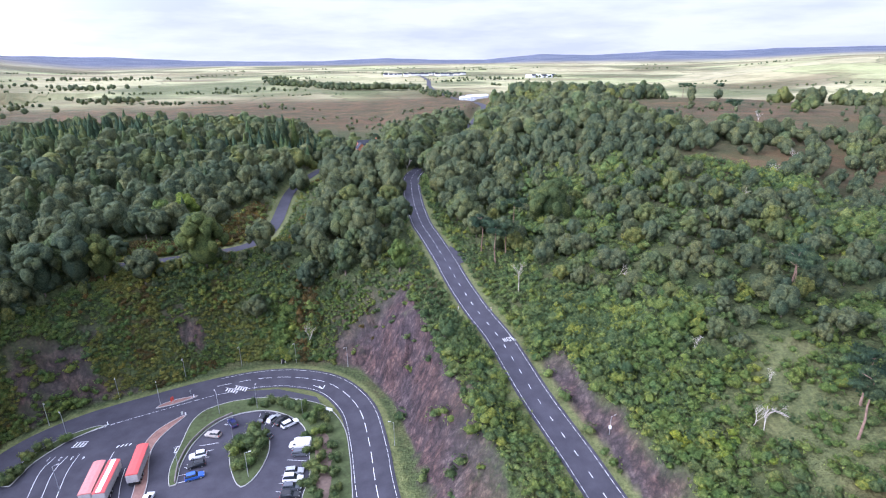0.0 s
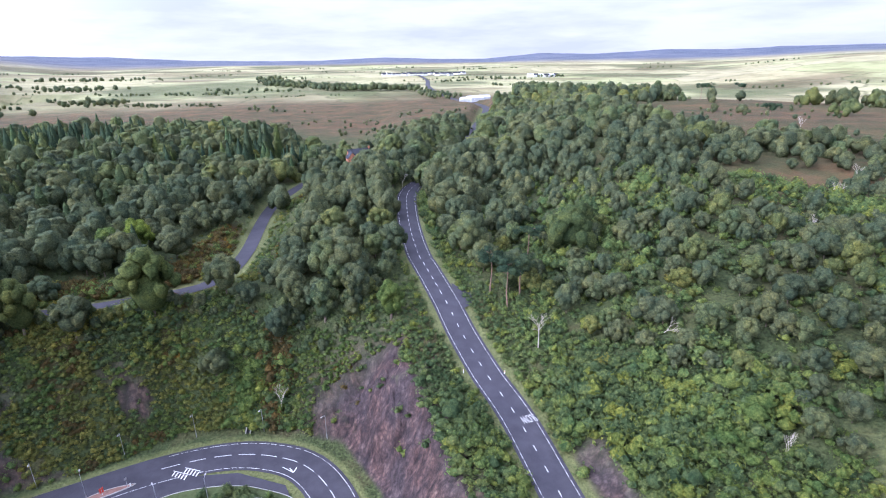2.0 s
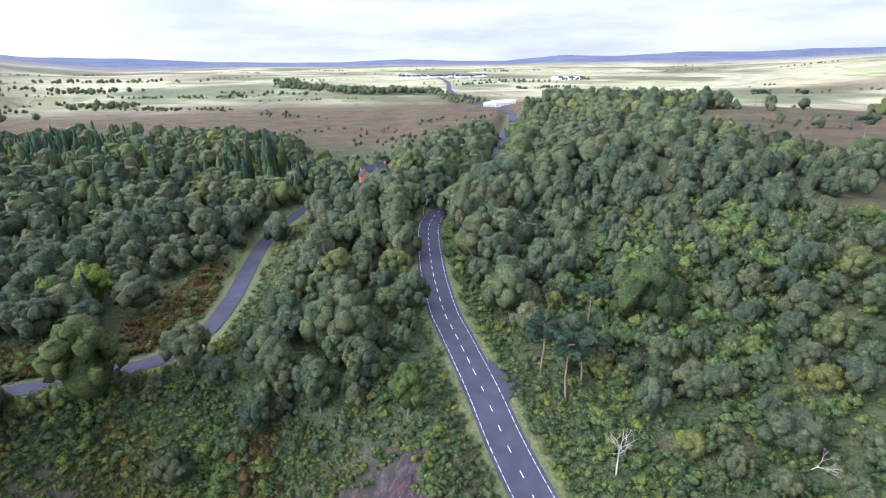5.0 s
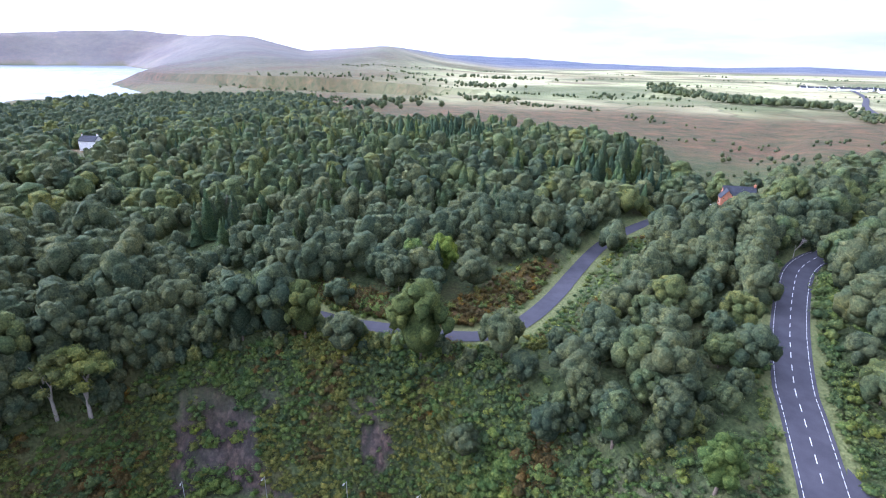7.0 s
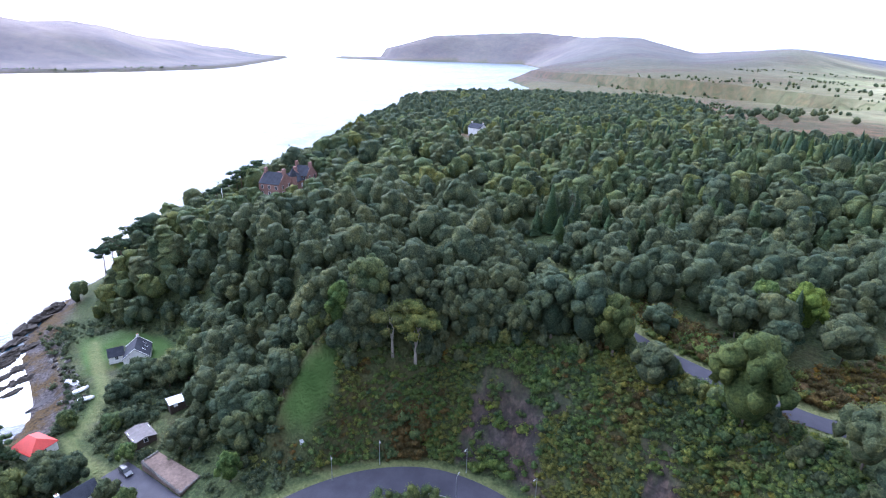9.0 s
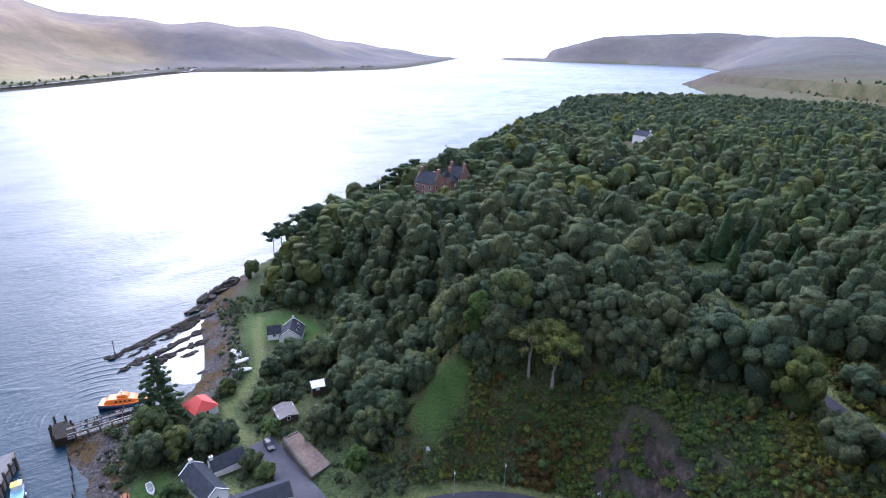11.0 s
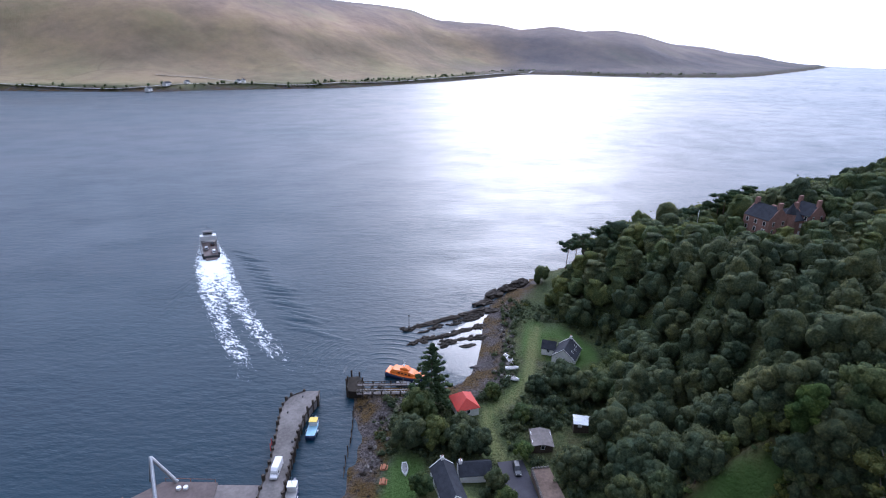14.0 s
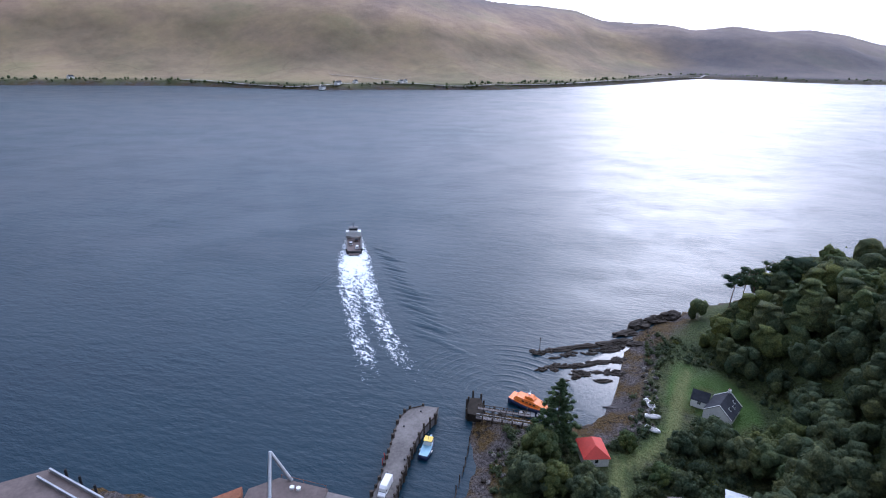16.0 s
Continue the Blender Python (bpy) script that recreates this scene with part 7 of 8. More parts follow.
def lifeboat():
    b = thing("lifeboat", pose(-149.3, -4.6, 0.0, 0, 0, 104) @ Matrix.Scale(0.84, 4), "orange and navy rescue lifeboat moored at the jetty", "boat")
    bm = bmesh.new()
    hull(bm, 17, 5.4, 1.3, 1.7, 0.5, 0.85)
    part("hull", bm, M_NAVY, b, "navy blue hull", True)
    bm = bmesh.new()
    hull(bm, 16.6, 5.2, -1.65, 1.95, 0.5, 0.85)
    part("deck", bm, M_ORANGE, b, "orange deck")
    bm = bmesh.new()
    loft(bm, [section(-6.6, 1.9, 1.6, 2.6, 0.25), section(-5.6, 2.1, 1.6, 3.6, 0.35), section(0.5, 2.1, 1.6, 3.7, 0.35), section(2.4, 2.0, 1.6, 3.3, 0.35), section(4.6, 1.5, 1.7, 2.4, 0.3)])
    part("cabin", bm, M_ORANGE, b, "bright orange superstructure")
    bm = bmesh.new()
    loft(bm, [section(-2.6, 1.3, 3.6, 4.6, 0.2), section(-0.2, 1.35, 3.6, 4.8, 0.2), section(0.9, 1.1, 3.6, 4.0, 0.2)])
    part("flybridge", bm, M_ORANGE, b)
    for s in (-1, 1):
        for i in range(4):
            bm = bmesh.new()
            box(bm, -3.2 + 1.4 * i, s * 2.06 - 0.06, 2.6, -2.4 + 1.4 * i, s * 2.06 + 0.06, 3.1, 0.02)
            part("window", bm, M_GLASS, b, "dark cabin window")
        bm = bmesh.new()
        for i in range(9):
            x = -7.5 + 1.8 * i
            w = 2.5 * (1 - max(0, (x - 1) / 7.5) ** 2)
            tube(bm, (x, s * w, 1.8), (x, s * w, 2.9), 0.03, 0.03, 5)
        part("rail", bm, M_STEEL, b)
    bm = bmesh.new()
    tube(bm, (-1.2, 0, 4.6), (-1.6, 0, 7.2), 0.12, 0.06, 7)
    tube(bm, (-1.4, -0.9, 6.0), (-1.4, 0.9, 6.0), 0.05, 0.05, 6)
    box(bm, -1.9, -0.5, 5.2, -1.1, 0.5, 5.45, 0.05)
    part("mast", bm, M_WHITE, b)


lifeboat()


def work_boat(m, label, deck_mat, roof_mat, L=8.5, W=3.0):
    b = thing("fishing_boat", m, label, "boat", "boats at the pier")
    bm = bmesh.new()
    hull(bm, L, W, 0.7, 1.0, 0.35, 0.85)
    part("hull", bm, M_NAVY, b, "dark hull", True)
    bm = bmesh.new()
    hull(bm, L * 0.92, W * 0.88, -0.95, 1.06, 0.3, 0.85)
    part("deck", bm, deck_mat, b)
    bm = bmesh.new()
    loft(bm, [section(0.2, W * 0.36, 1.0, 2.5, 0.1), section(1.9, W * 0.36, 1.0, 2.6, 0.1), section(2.3, W * 0.33, 1.0, 1.7, 0.1)])
    wh = part("wheelhouse", bm, M_WHITE, b)
    bm = bmesh.new()
    box(bm, 0.0, -W * 0.38, 2.5, 2.1, W * 0.38, 2.62, 0.03)
    part("roof", bm, roof_mat, wh)
    bm = bmesh.new()
    box(bm, 0.6, -W * 0.37, 1.75, 1.6, W * 0.37, 2.25, 0.02)
    part("window", bm, M_GLASS, wh, "dark cabin glass")
    bm = bmesh.new()
    tube(bm, (1.0, 0, 2.6), (0.9, 0, 4.4), 0.05, 0.03, 6)
    part("mast", bm, M_STEEL, b)
    for y in (-1, 1):
        bm = bmesh.new()
        tube(bm, (-L * 0.2, y * W * 0.5, 0.7), (-L * 0.1, y * W * 0.5, 0.7), 0.2, 0.2, 8)
        part("fender", bm, M_WHITE, b)


work_boat(pose(-114.6, -11.0, 0, 0, 0, 214), "small work boat with pale blue deck and yellow roof", M_PALEBLUE, M_YELLOW)
work_boat(pose(-95.2, 1.9, 0, 0, 0, 216), "white-decked fishing boat tied up beside the pier", M_GREY, M_WHITE)


def rowing_boat(m, label):
    b = thing("rowing_boat", m, label, "boat", "small boats on the shore")
    bm = bmesh.new()
    hull(bm, 4.2, 1.6, 0.3, 0.5, 0.2, 0.7)
    part("hull", bm, M_WHITE, b, "", True)
    # grey sheet over the hull in place of a hollow; its colour is the shade
    bm = bmesh.new()
    hull(bm, 3.5, 1.2, -0.52, 0.56, 0.15, 0.7)
    part("inside", bm, M_TIN, b, "grey insert coloured as the shaded inside")
    for x in (-1.0, 0.2):
        bm = bmesh.new()
        box(bm, x - 0.12, -0.62, 0.54, x + 0.12, 0.62, 0.62)
        part("thwart", bm, M_KERB, b)


for x, y, a, words_ in ((-173.5, 18.6, 70, "white rowing boat drawn up beside the slipway"), (-172.0, 20.2, 60, "small white dinghy drawn up beside another"), (-168.3, 22.4, 130, "white rowing boat lying on the shingle"), (-163.2, 25.2, 100, "white dinghy lying at the grass edge"), (-113.8, 20.9, 40, "white dinghy lying on the harbour lawn")):
    rowing_boat(pose(x, y, ground_z(x, y) + 0.25, 6, 0, a), words_)
k = thing("slipway", pose(0, 0, 0), "stone slipway running down to the water", "slipway")
bm = bmesh.new()
loft(bm, [[(-165.5 - 12 * u, 8.6 + 10.4 * u, 0.4 + 2.4 * u), (-167.7 - 12 * u, 11.6 + 10.0 * u, 0.4 + 2.4 * u), (-167.7 - 12 * u, 11.6 + 10.0 * u, -2), (-165.5 - 12 * u, 8.6 + 10.4 * u, -2)] for u in (0, 0.33, 0.66, 1.0)])
part("bed", bm, M_CONCRETE, k)


def ferry():
    b = thing("car_ferry", pose(-182.0, -151.5, 0.0, 0, 0, 238), "small black and white car ferry under way with vehicles", "ferry")
    bm = bmesh.new()
    hull(bm, 26, 8.6, 1.0, 1.5, 0.1, 0.92, 0.75)
    part("hull", bm, M_BLACK, b, "black hull", True)
    bm = bmesh.new()
    box(bm, -12.4, -3.3, 1.4, 8.5, 3.3, 1.56)
    part("car_deck", bm, M_DECK, b, "dark red-brown car deck")
    for s in (-1, 1):
        bm = bmesh.new()
        box(bm, -12.4, s * 3.7 - 0.45, 1.4, 8.0, s * 3.7 + 0.45, 2.7, 0.05)
        part("bulwark", bm, M_BLACK, b)
    bm = bmesh.new()
    box(bm, 6.6, -3.9, 2.6, 10.2, 3.9, 5.0, 0.1)
    part("deckhouse", bm, M_WHITE, b, "white deckhouse bridging the deck")
    bm = bmesh.new()
    box(bm, 7.2, -2.2, 5.0, 9.6, 2.2, 7.0, 0.1)
    wh = part("wheelhouse", bm, M_WHITE, b)
    bm = bmesh.new()
    box(bm, 7.14, -2.05, 5.7, 9.66, 2.05, 6.6)
    part("window_band", bm, M_GLASS, wh, "dark wheelhouse windows")
    bm = bmesh.new()
    box(bm, 6.9, -2.5, 7.0, 9.9, 2.5, 7.2, 0.04)
    part("roof", bm, M_BLACK, wh, "black wheelhouse roof")
    bm = bmesh.new()
    tube(bm, (8.0, 0, 7.1), (8.0, 0, 10.5), 0.1, 0.05, 7)
    tube(bm, (8.0, -1.2, 9.2), (8.0, 1.2, 9.2), 0.05, 0.05, 6)
    part("mast", bm, M_BLACK, b)
    bm = bmesh.new()
    box(bm, -15.2, -2.6, 1.35, -12.3, 2.6, 1.6, 0.0, pose(0, 0, 0, 0, -4, 0))
    part("ramp", bm, M_DECK, b, "steel stern ramp")
    return b


ferry()
for dx, dy, col, words_ in ((-8.5, -1.6, "white", "white car riding on the ferry deck"), (-3.0, 1.5, "silver", "silver car riding on the ferry deck"), (2.5, -1.4, "black", "black car riding on the ferry deck")):
    q = pose(-182.0, -151.5, 1.57, 0, 0, 238) @ pose(dx, dy, 0)
    car(q, col, words_)


# ---- wake on the water ----
def foam_material():
    m, n, l, b = material("foam", 0.85)
    pos = world_place(n)
    b.inputs["Base Color"].default_value = (0.82, 0.86, 0.88, 1)
    at = n.new("ShaderNodeAttribute")
    at.attribute_name = "foam"
    warp = n.new("ShaderNodeMapping")
    warp.inputs["Rotation"].default_value = (0, 0, radians(-32))
    warp.inputs["Scale"].default_value = (1.0, 0.45, 1)
    l.new(pos, warp.inputs[0])
    fac = node_noise(n, l, 0.55, 6, warp.outputs[0], 0.66)
    bent = n.new("ShaderNodeVectorMath")
    bent.operation = "MULTIPLY_ADD"
    wob = n.new("ShaderNodeTexNoise")
    wob.inputs["Scale"].default_value, wob.inputs["Detail"].default_value = 0.5, 4.0
    l.new(pos, wob.inputs["Vector"])
    l.new(wob.outputs["Color"], bent.inputs[0])
    bent.inputs[1].default_value = (3.5, 3.5, 0)
    l.new(warp.outputs[0], bent.inputs[2])
    cell = n.new("ShaderNodeTexVoronoi")
    cell.feature = "DISTANCE_TO_EDGE"
    cell.inputs["Scale"].default_value = 0.7
    l.new(bent.outputs[0], cell.inputs["Vector"])
    lace = ramp(n, l, cell.outputs["Distance"], [(0.0, (0.34, 0.34, 0.34)), (0.16, (0, 0, 0))])
    add = n.new("ShaderNodeMath")
    l.new(fac, add.inputs[0])
    l.new(at.outputs["Fac"], add.inputs[1])
    both = n.new("ShaderNodeMath")
    l.new(add.outputs[0], both.inputs[0])
    l.new(lace, both.inputs[1])
    a = ramp(n, l, both.outputs[0], [(0.84, (0, 0, 0)), (1.02, (0.35, 0.35, 0.35)), (1.24, (0.92, 0.92, 0.92))])
    l.new(a, b.inputs["Alpha"])
    return m


def wake():
    ferry_at, away = Vector((-182, -151.5)), Vector((0.53, 0.848))
    side = Vector((away.y, -away.x))
    rows, cols = 70, 28
    V, A = [], []
    for i in range(rows):
        u = i / (rows - 1)
        s = -17 + 142 * u
        bend = 5.0 * max(0, u - 0.25) ** 2 * 6
        half = 4.2 + 3.9 * min(1, max(0, s + 17) / 34) + 2.2 * u
        for j in range(cols):
            v = 2 * j / (cols - 1) - 1
            p = ferry_at + away * s + side * (v * half - bend * 0.7)
            V.append((p.x, p.y, 0.05))
            edge = 1 - abs(v) ** 3
            split = 0.34 * math.exp(-(v / 0.28) ** 2) * min(1, max(0, u - 0.25) * 2.2)
            A.append(0.46 * edge * (1 - 0.30 * u) * (1 - max(0, (u - 0.86) / 0.14)) - split + (0.22 if s < 28 else 0.22 * max(0, 1 - (s - 28) / 40)) * edge - 0.02)
    f = [(i * cols + j, i * cols + j + 1, (i + 1) * cols + j + 1, (i + 1) * cols + j) for i in range(rows - 1) for j in range(cols - 1)]
    me = mesh_from("wake", V, f, foam_material())
    a = me.attributes.new("foam", "FLOAT", "POINT")
    a.data.foreach_set("value", np.array(A, np.float32))
    tagged(new("wake", me), "white churned foam trailing behind the ferry", "wake", kind="stuff")
    # the diverging waves to either hand, and rings spreading round the moored boat
    bm = bmesh.new()

    def crest(pts, width, height):
        rings = []
        for i, p in enumerate(pts):
            q = pts[min(i + 1, len(pts) - 1)] - pts[max(i - 1, 0)]
            n_ = Vector((-q.y, q.x)).normalized()
            h = height * math.sin(math.pi * (0.06 + 0.88 * i / (len(pts) - 1)))
            rings.append([(*(p + n_ * w * width), z * h - 0.03) for w, z in ((-1.7, -0.1), (-0.9, 0.35), (-0.2, 1.0), (0.3, 0.75), (0.9, 0.1), (1.3, -0.1))])
        vs = [[bm.verts.new(q) for q in r] for r in rings]
        for ra, rb in zip(vs, vs[1:]):
            for i in range(5):
                bm.faces.new((ra[i], ra[i + 1], rb[i + 1], rb[i]))

    for a_, b_, turn, count in ((Vector((-188, -143)), Vector((-154, -60)), 1.62, 13), (Vector((-184, -134)), Vector((-150, -62)), 1.75, 17), (Vector((-146, -123)), Vector((-127, -105)), 3.45, 6)):
        for k in range(count):
            p = a_.lerp(b_, (k + rng.uniform(-0.2, 0.2)) / (count - 1))
            ln = 13 + 9 * k / count + rng.uniform(-4, 4)
            an = turn + rng.uniform(-0.16, 0.16)
            pts = []
            for i in range(9):
                pts.append(p.copy())
                p = p + Vector((math.cos(an), math.sin(an))) * ln / 8
                an += 0.05
            crest(pts, 1.0 + 0.6 * k / count, rng.uniform(0.25, 0.6))
    for k in range(9):
        rad = 7 + 3.1 * k
        for half in (0, 1):
            a0 = math.radians(185 + 62 * half + rng.uniform(-8, 8))
            crest([Vector((-146 + rad * math.cos(a0 + 0.95 * i / 11), -12 + rad * math.sin(a0 + 0.95 * i / 11))) for i in range(12)], 0.7, 0.2)
    ob = part("bow_wave", bm, M_SEA, None, "", True)
    tagged(ob, "low diverging waves spreading from the ferry", "waves", kind="stuff")


wake()


# ---- shore rocks ----
def rock(x, y, z, sx, sy, sz, turn, mat, label, group):
    bm = bmesh.new()
    bmesh.ops.create_icosphere(bm, subdivisions=3 if sx > 2 else 2, radius=1.0)
    seed = Vector((x, y, z))
    for v in bm.verts:
        k = 1 + 0.6 * noise.noise(v.co * 1.9 + seed) + 0.4 * noise.noise(v.co * 4.5 + seed)
        v.co = Vector((v.co.x * k * sx, v.co.y * k * sy, max(-0.6, v.co.z * k) * sz))
    ob = part("rock", bm, mat)
    ob.matrix_basis = pose(x, y, z, 0, 0, turn)
    return tagged(ob, label, "rock", group)


for x, y, sx, sy, sz, a in ((-182, -19.5, 6.5, 1.3, 0.55, 150), (-190, -15.5, 6, 1.5, 0.6, 148), (-198, -11.5, 5, 1.6, 0.7, 155), (-174, -12, 3.4, 0.9, 0.4, 140), (-180, -8.2, 3.4, 1.0, 0.45, 150), (-177.5, 1.0, 3.0, 1.0, 0.4, 140),
                            (-186, -6, 4.0, 0.9, 0.4, 145), (-192, -3, 3.2, 1.0, 0.45, 150), (-203, -9, 4.5, 2, 0.8, 150), (-210, -11, 5, 2.2, 1.0, 160), (-219, -11, 5, 2.6, 1.5, 165), (-228, -9, 4.5, 3, 1.9, 170), (-170.5, -15.0, 2.0, 0.7, 0.35, 140), (-168, -7, 1.6, 0.6, 0.3, 150), (-184, 0.5, 2.4, 0.8, 0.35, 140),
                            (-195, -7.5, 3, 0.9, 0.4, 150), (-206, -4.5, 4, 1.6, 0.7, 150), (-136, -8.5, 2.4, 1.6, 0.9, 30), (-133, -6, 1.8, 1.4, 0.7, 0), (-139.5, -7.5, 2.0, 1.3, 0.7, 60), (-236, -7, 4, 3, 2.2, 0), (-176, -17.5, 2.2, 0.6, 0.3, 150), (-188, -11, 2.6, 0.7, 0.35, 150)):
    rock(x, y, 0.05, sx, sy, sz, a, M_SEAROCK, "dark weed-covered rock standing out of the tide", "tidal rocks")
RIBS = ((-170, -26, -200, -9), (-166, -16, -192, -3), (-172, -8, -186, 2), (-178, -17, -206, -6))
for i in range(84):
    ax, ay, bx, by = RIBS[i % 4]
    u = rng.random()
    s = rng.uniform(0.5, 1.5)
    rock(ax + (bx - ax) * u + rng.uniform(-1.2, 1.2), ay + (by - ay) * u + rng.uniform(-1.4, 1.4), 0.0, s * 1.5, s * 0.8, s * 0.45, 150 + rng.uniform(-30, 30), M_SEAROCK, "jagged dark rock standing out of the tide", "tidal rocks")
for i in range(60):
    u = i / 59
    px = -154 - 44 * u + rng.uniform(-2.5, 2.5)
    py = 15.5 + 3 * math.sin(u * 5) - 14 * max(0, u - 0.55) + rng.uniform(-2.2, 2.2) + 5 * (u < 0.3)
    s = rng.uniform(0.35, 0.95)
    rock(px, py, max(0.1, ground_z(px, py)) + 0.1, s, s * 0.8, s * 0.7, rng.uniform(0, 360), M_STONE if i % 3 else M_SEAROCK, "loose boulder on the shingle foreshore", "foreshore boulders")
for i in range(40):
    u = i / 39
    px, py = -108 - 30 * u + rng.uniform(-2, 2), 9.5 - 15 * u + 3.5 + rng.uniform(-2, 3.5)
    s = rng.uniform(0.3, 0.8)
    rock(px, py, max(0.1, ground_z(px, py)) + 0.1, s, s * 0.8, s * 0.7, rng.uniform(0, 360), M_STONE if i % 2 else M_SEAROCK, "loose boulder on the shingle foreshore", "foreshore boulders")
for x, y in ((-108.5, 18.5), (-112.5, 15.5)):
    k = thing("picnic_bench", pose(x, y, ground_z(x, y), 0, 0, 30), "brown wooden picnic bench on the harbour lawn", "bench", "picnic benches")
    bm = bmesh.new()
    box(bm, -0.9, -0.4, 0.7, 0.9, 0.4, 0.76, 0.01)
    part("tabletop", bm, M_BRICK, k)
    for s in (-0.75, 0.75):
        bm = bmesh.new()
        box(bm, -0.9, s - 0.14, 0.42, 0.9, s + 0.14, 0.47, 0.01)
        part("seat", bm, M_BRICK, k)
        bm = bmesh.new()
        box(bm, s * 0.9 - 0.05, -0.75, 0, s * 0.9 + 0.05, 0.75, 0.42)
        part("leg_frame", bm, M_BRICK, k)


# ---- the sheltered pool behind the tidal rocks ----
calm, cn, cl, cb = material("calm water", 0.08)
cb.inputs["Base Color"].default_value = (0.02, 0.035, 0.045, 1)
cb.inputs["IOR"].default_value = 1.33
bump(cn, cl, cb, node_noise(cn, cl, 0.8, 4, world_place(cn)), 0.10, 0.6)
bm = bmesh.new()
ring = spline([(*q, 0) for q in ((-166, -2), (-172, -11), (-184, -9), (-196, -8), (-206, -8), (-200, 0), (-186, 8), (-172, 12), (-162, 12), (-160, 4), (-166, -2))], 1.0)[:-1]
bm.faces.new([bm.verts.new((q[0] + 0.7 * noise.noise((q[0] * 0.6, q[1] * 0.6, 3)), q[1] + 0.7 * noise.noise((q[0] * 0.6, q[1] * 0.6, 9)), 0.02)) for q in ring])
tagged(part("water", bm, calm), "still tidal pool shining between rocks and shingle", "pool", kind="structure")


# ---- trees that stand apart ----
def crown_at(seed, lobes, per_lobe, size):
    """A crown from lobes given as (x, y, z, radius, squash)."""
    rs = np.random.default_rng(seed)
    out = []
    for i, (lx, ly, lz, r, sq) in enumerate(lobes):
        c = np.array((lx, ly, lz))
        out += [blob(c, r * 0.82, sq, seed * 7 + i, 3, 6), leaves(c, r, sq, per_lobe, size, rs)]
    return join(out)


M_SYCAMORE = leaf_material("thin yellowing leaves", (0.085, 0.092, 0.036), (0.150, 0.152, 0.060), (0.215, 0.205, 0.088))
M_OLIVE = leaf_material("olive green leaves", (0.054, 0.072, 0.032), (0.100, 0.120, 0.050), (0.150, 0.164, 0.072))


def sycamore(x, y, lean, label, scale=1.0, lobes=24):
    t = thing("sycamore", pose(x, y, ground_z(x, y) - 0.2, 0, 0, lean) @ Matrix.Scale(scale, 4), label, "tree")
    bm = bmesh.new()
    tube(bm, (0, 0, -0.5), (0.2, 0, 4.5), 0.42, 0.30, 8)
    part("trunk", bm, M_GREY_BARK, t, "pale forked trunk")
    for a, b, r0, r1 in (((0.2, 0, 4.4), (-1.6, 0.5, 9.5), 0.24, 0.14), ((0.2, 0, 4.4), (1.9, -0.3, 9.8), 0.26, 0.15), ((-1.6, 0.5, 9.4), (-3.6, 0.8, 11.8), 0.13, 0.05), ((1.9, -0.3, 9.7), (4.0, 0.2, 12.0), 0.13, 0.05), ((-1.2, 0.4, 8.4), (-0.2, 1.2, 12.2), 0.12, 0.05), ((1.4, -0.2, 8.6), (1.6, -1.4, 12.2), 0.12, 0.05), ((0.2, 0, 4.6), (0.4, 1.2, 9.0), 0.16, 0.08)):
        bm = bmesh.new()
        tube(bm, a, b, r0, r1, 7)
        part("limb", bm, M_GREY_BARK, t)
    rs = np.random.default_rng(int(abs(x)))
    lob = []
    for i in range(lobes):
        a, q = 2.4 * i, math.sqrt((i + 0.5) / lobes)
        lob.append((5.6 * q * math.cos(a), 4.4 * q * math.sin(a), 13.4 - 3.0 * q * q + rs.uniform(-1.7, 1.0), rs.uniform(1.0, 1.9), rs.uniform(0.55, 0.9)))
    ob = new("crown", leafy("crown", crown_at(int(abs(x)), lob, 78, 0.27), M_SYCAMORE))
    ob.parent = t


sycamore(-124.6, 112.3, 20, "sycamore with pale forked trunk and flat yellow-green crown", 1.15)
sycamore(-126.4, 107.0, 200, "slender sycamore with a thin yellow-green crown", 1.0, 15)


def big_tree(x, y, height, width, label, mat=None, seed=0, lobes=16, low=0.12):
    t = make_tree("tree", 500 + seed, crown_broad(520 + seed, height, width * 1.05, lobes + 4, 480, 0.25, low * 0.6, 5, 7), mat or M_LEAF, 0.36, height * 0.8, width * 0.28, label)
    t.matrix_basis = pose(x, y, ground_z(x, y) - 0.3, 0, 0, 40 * seed)
    return t


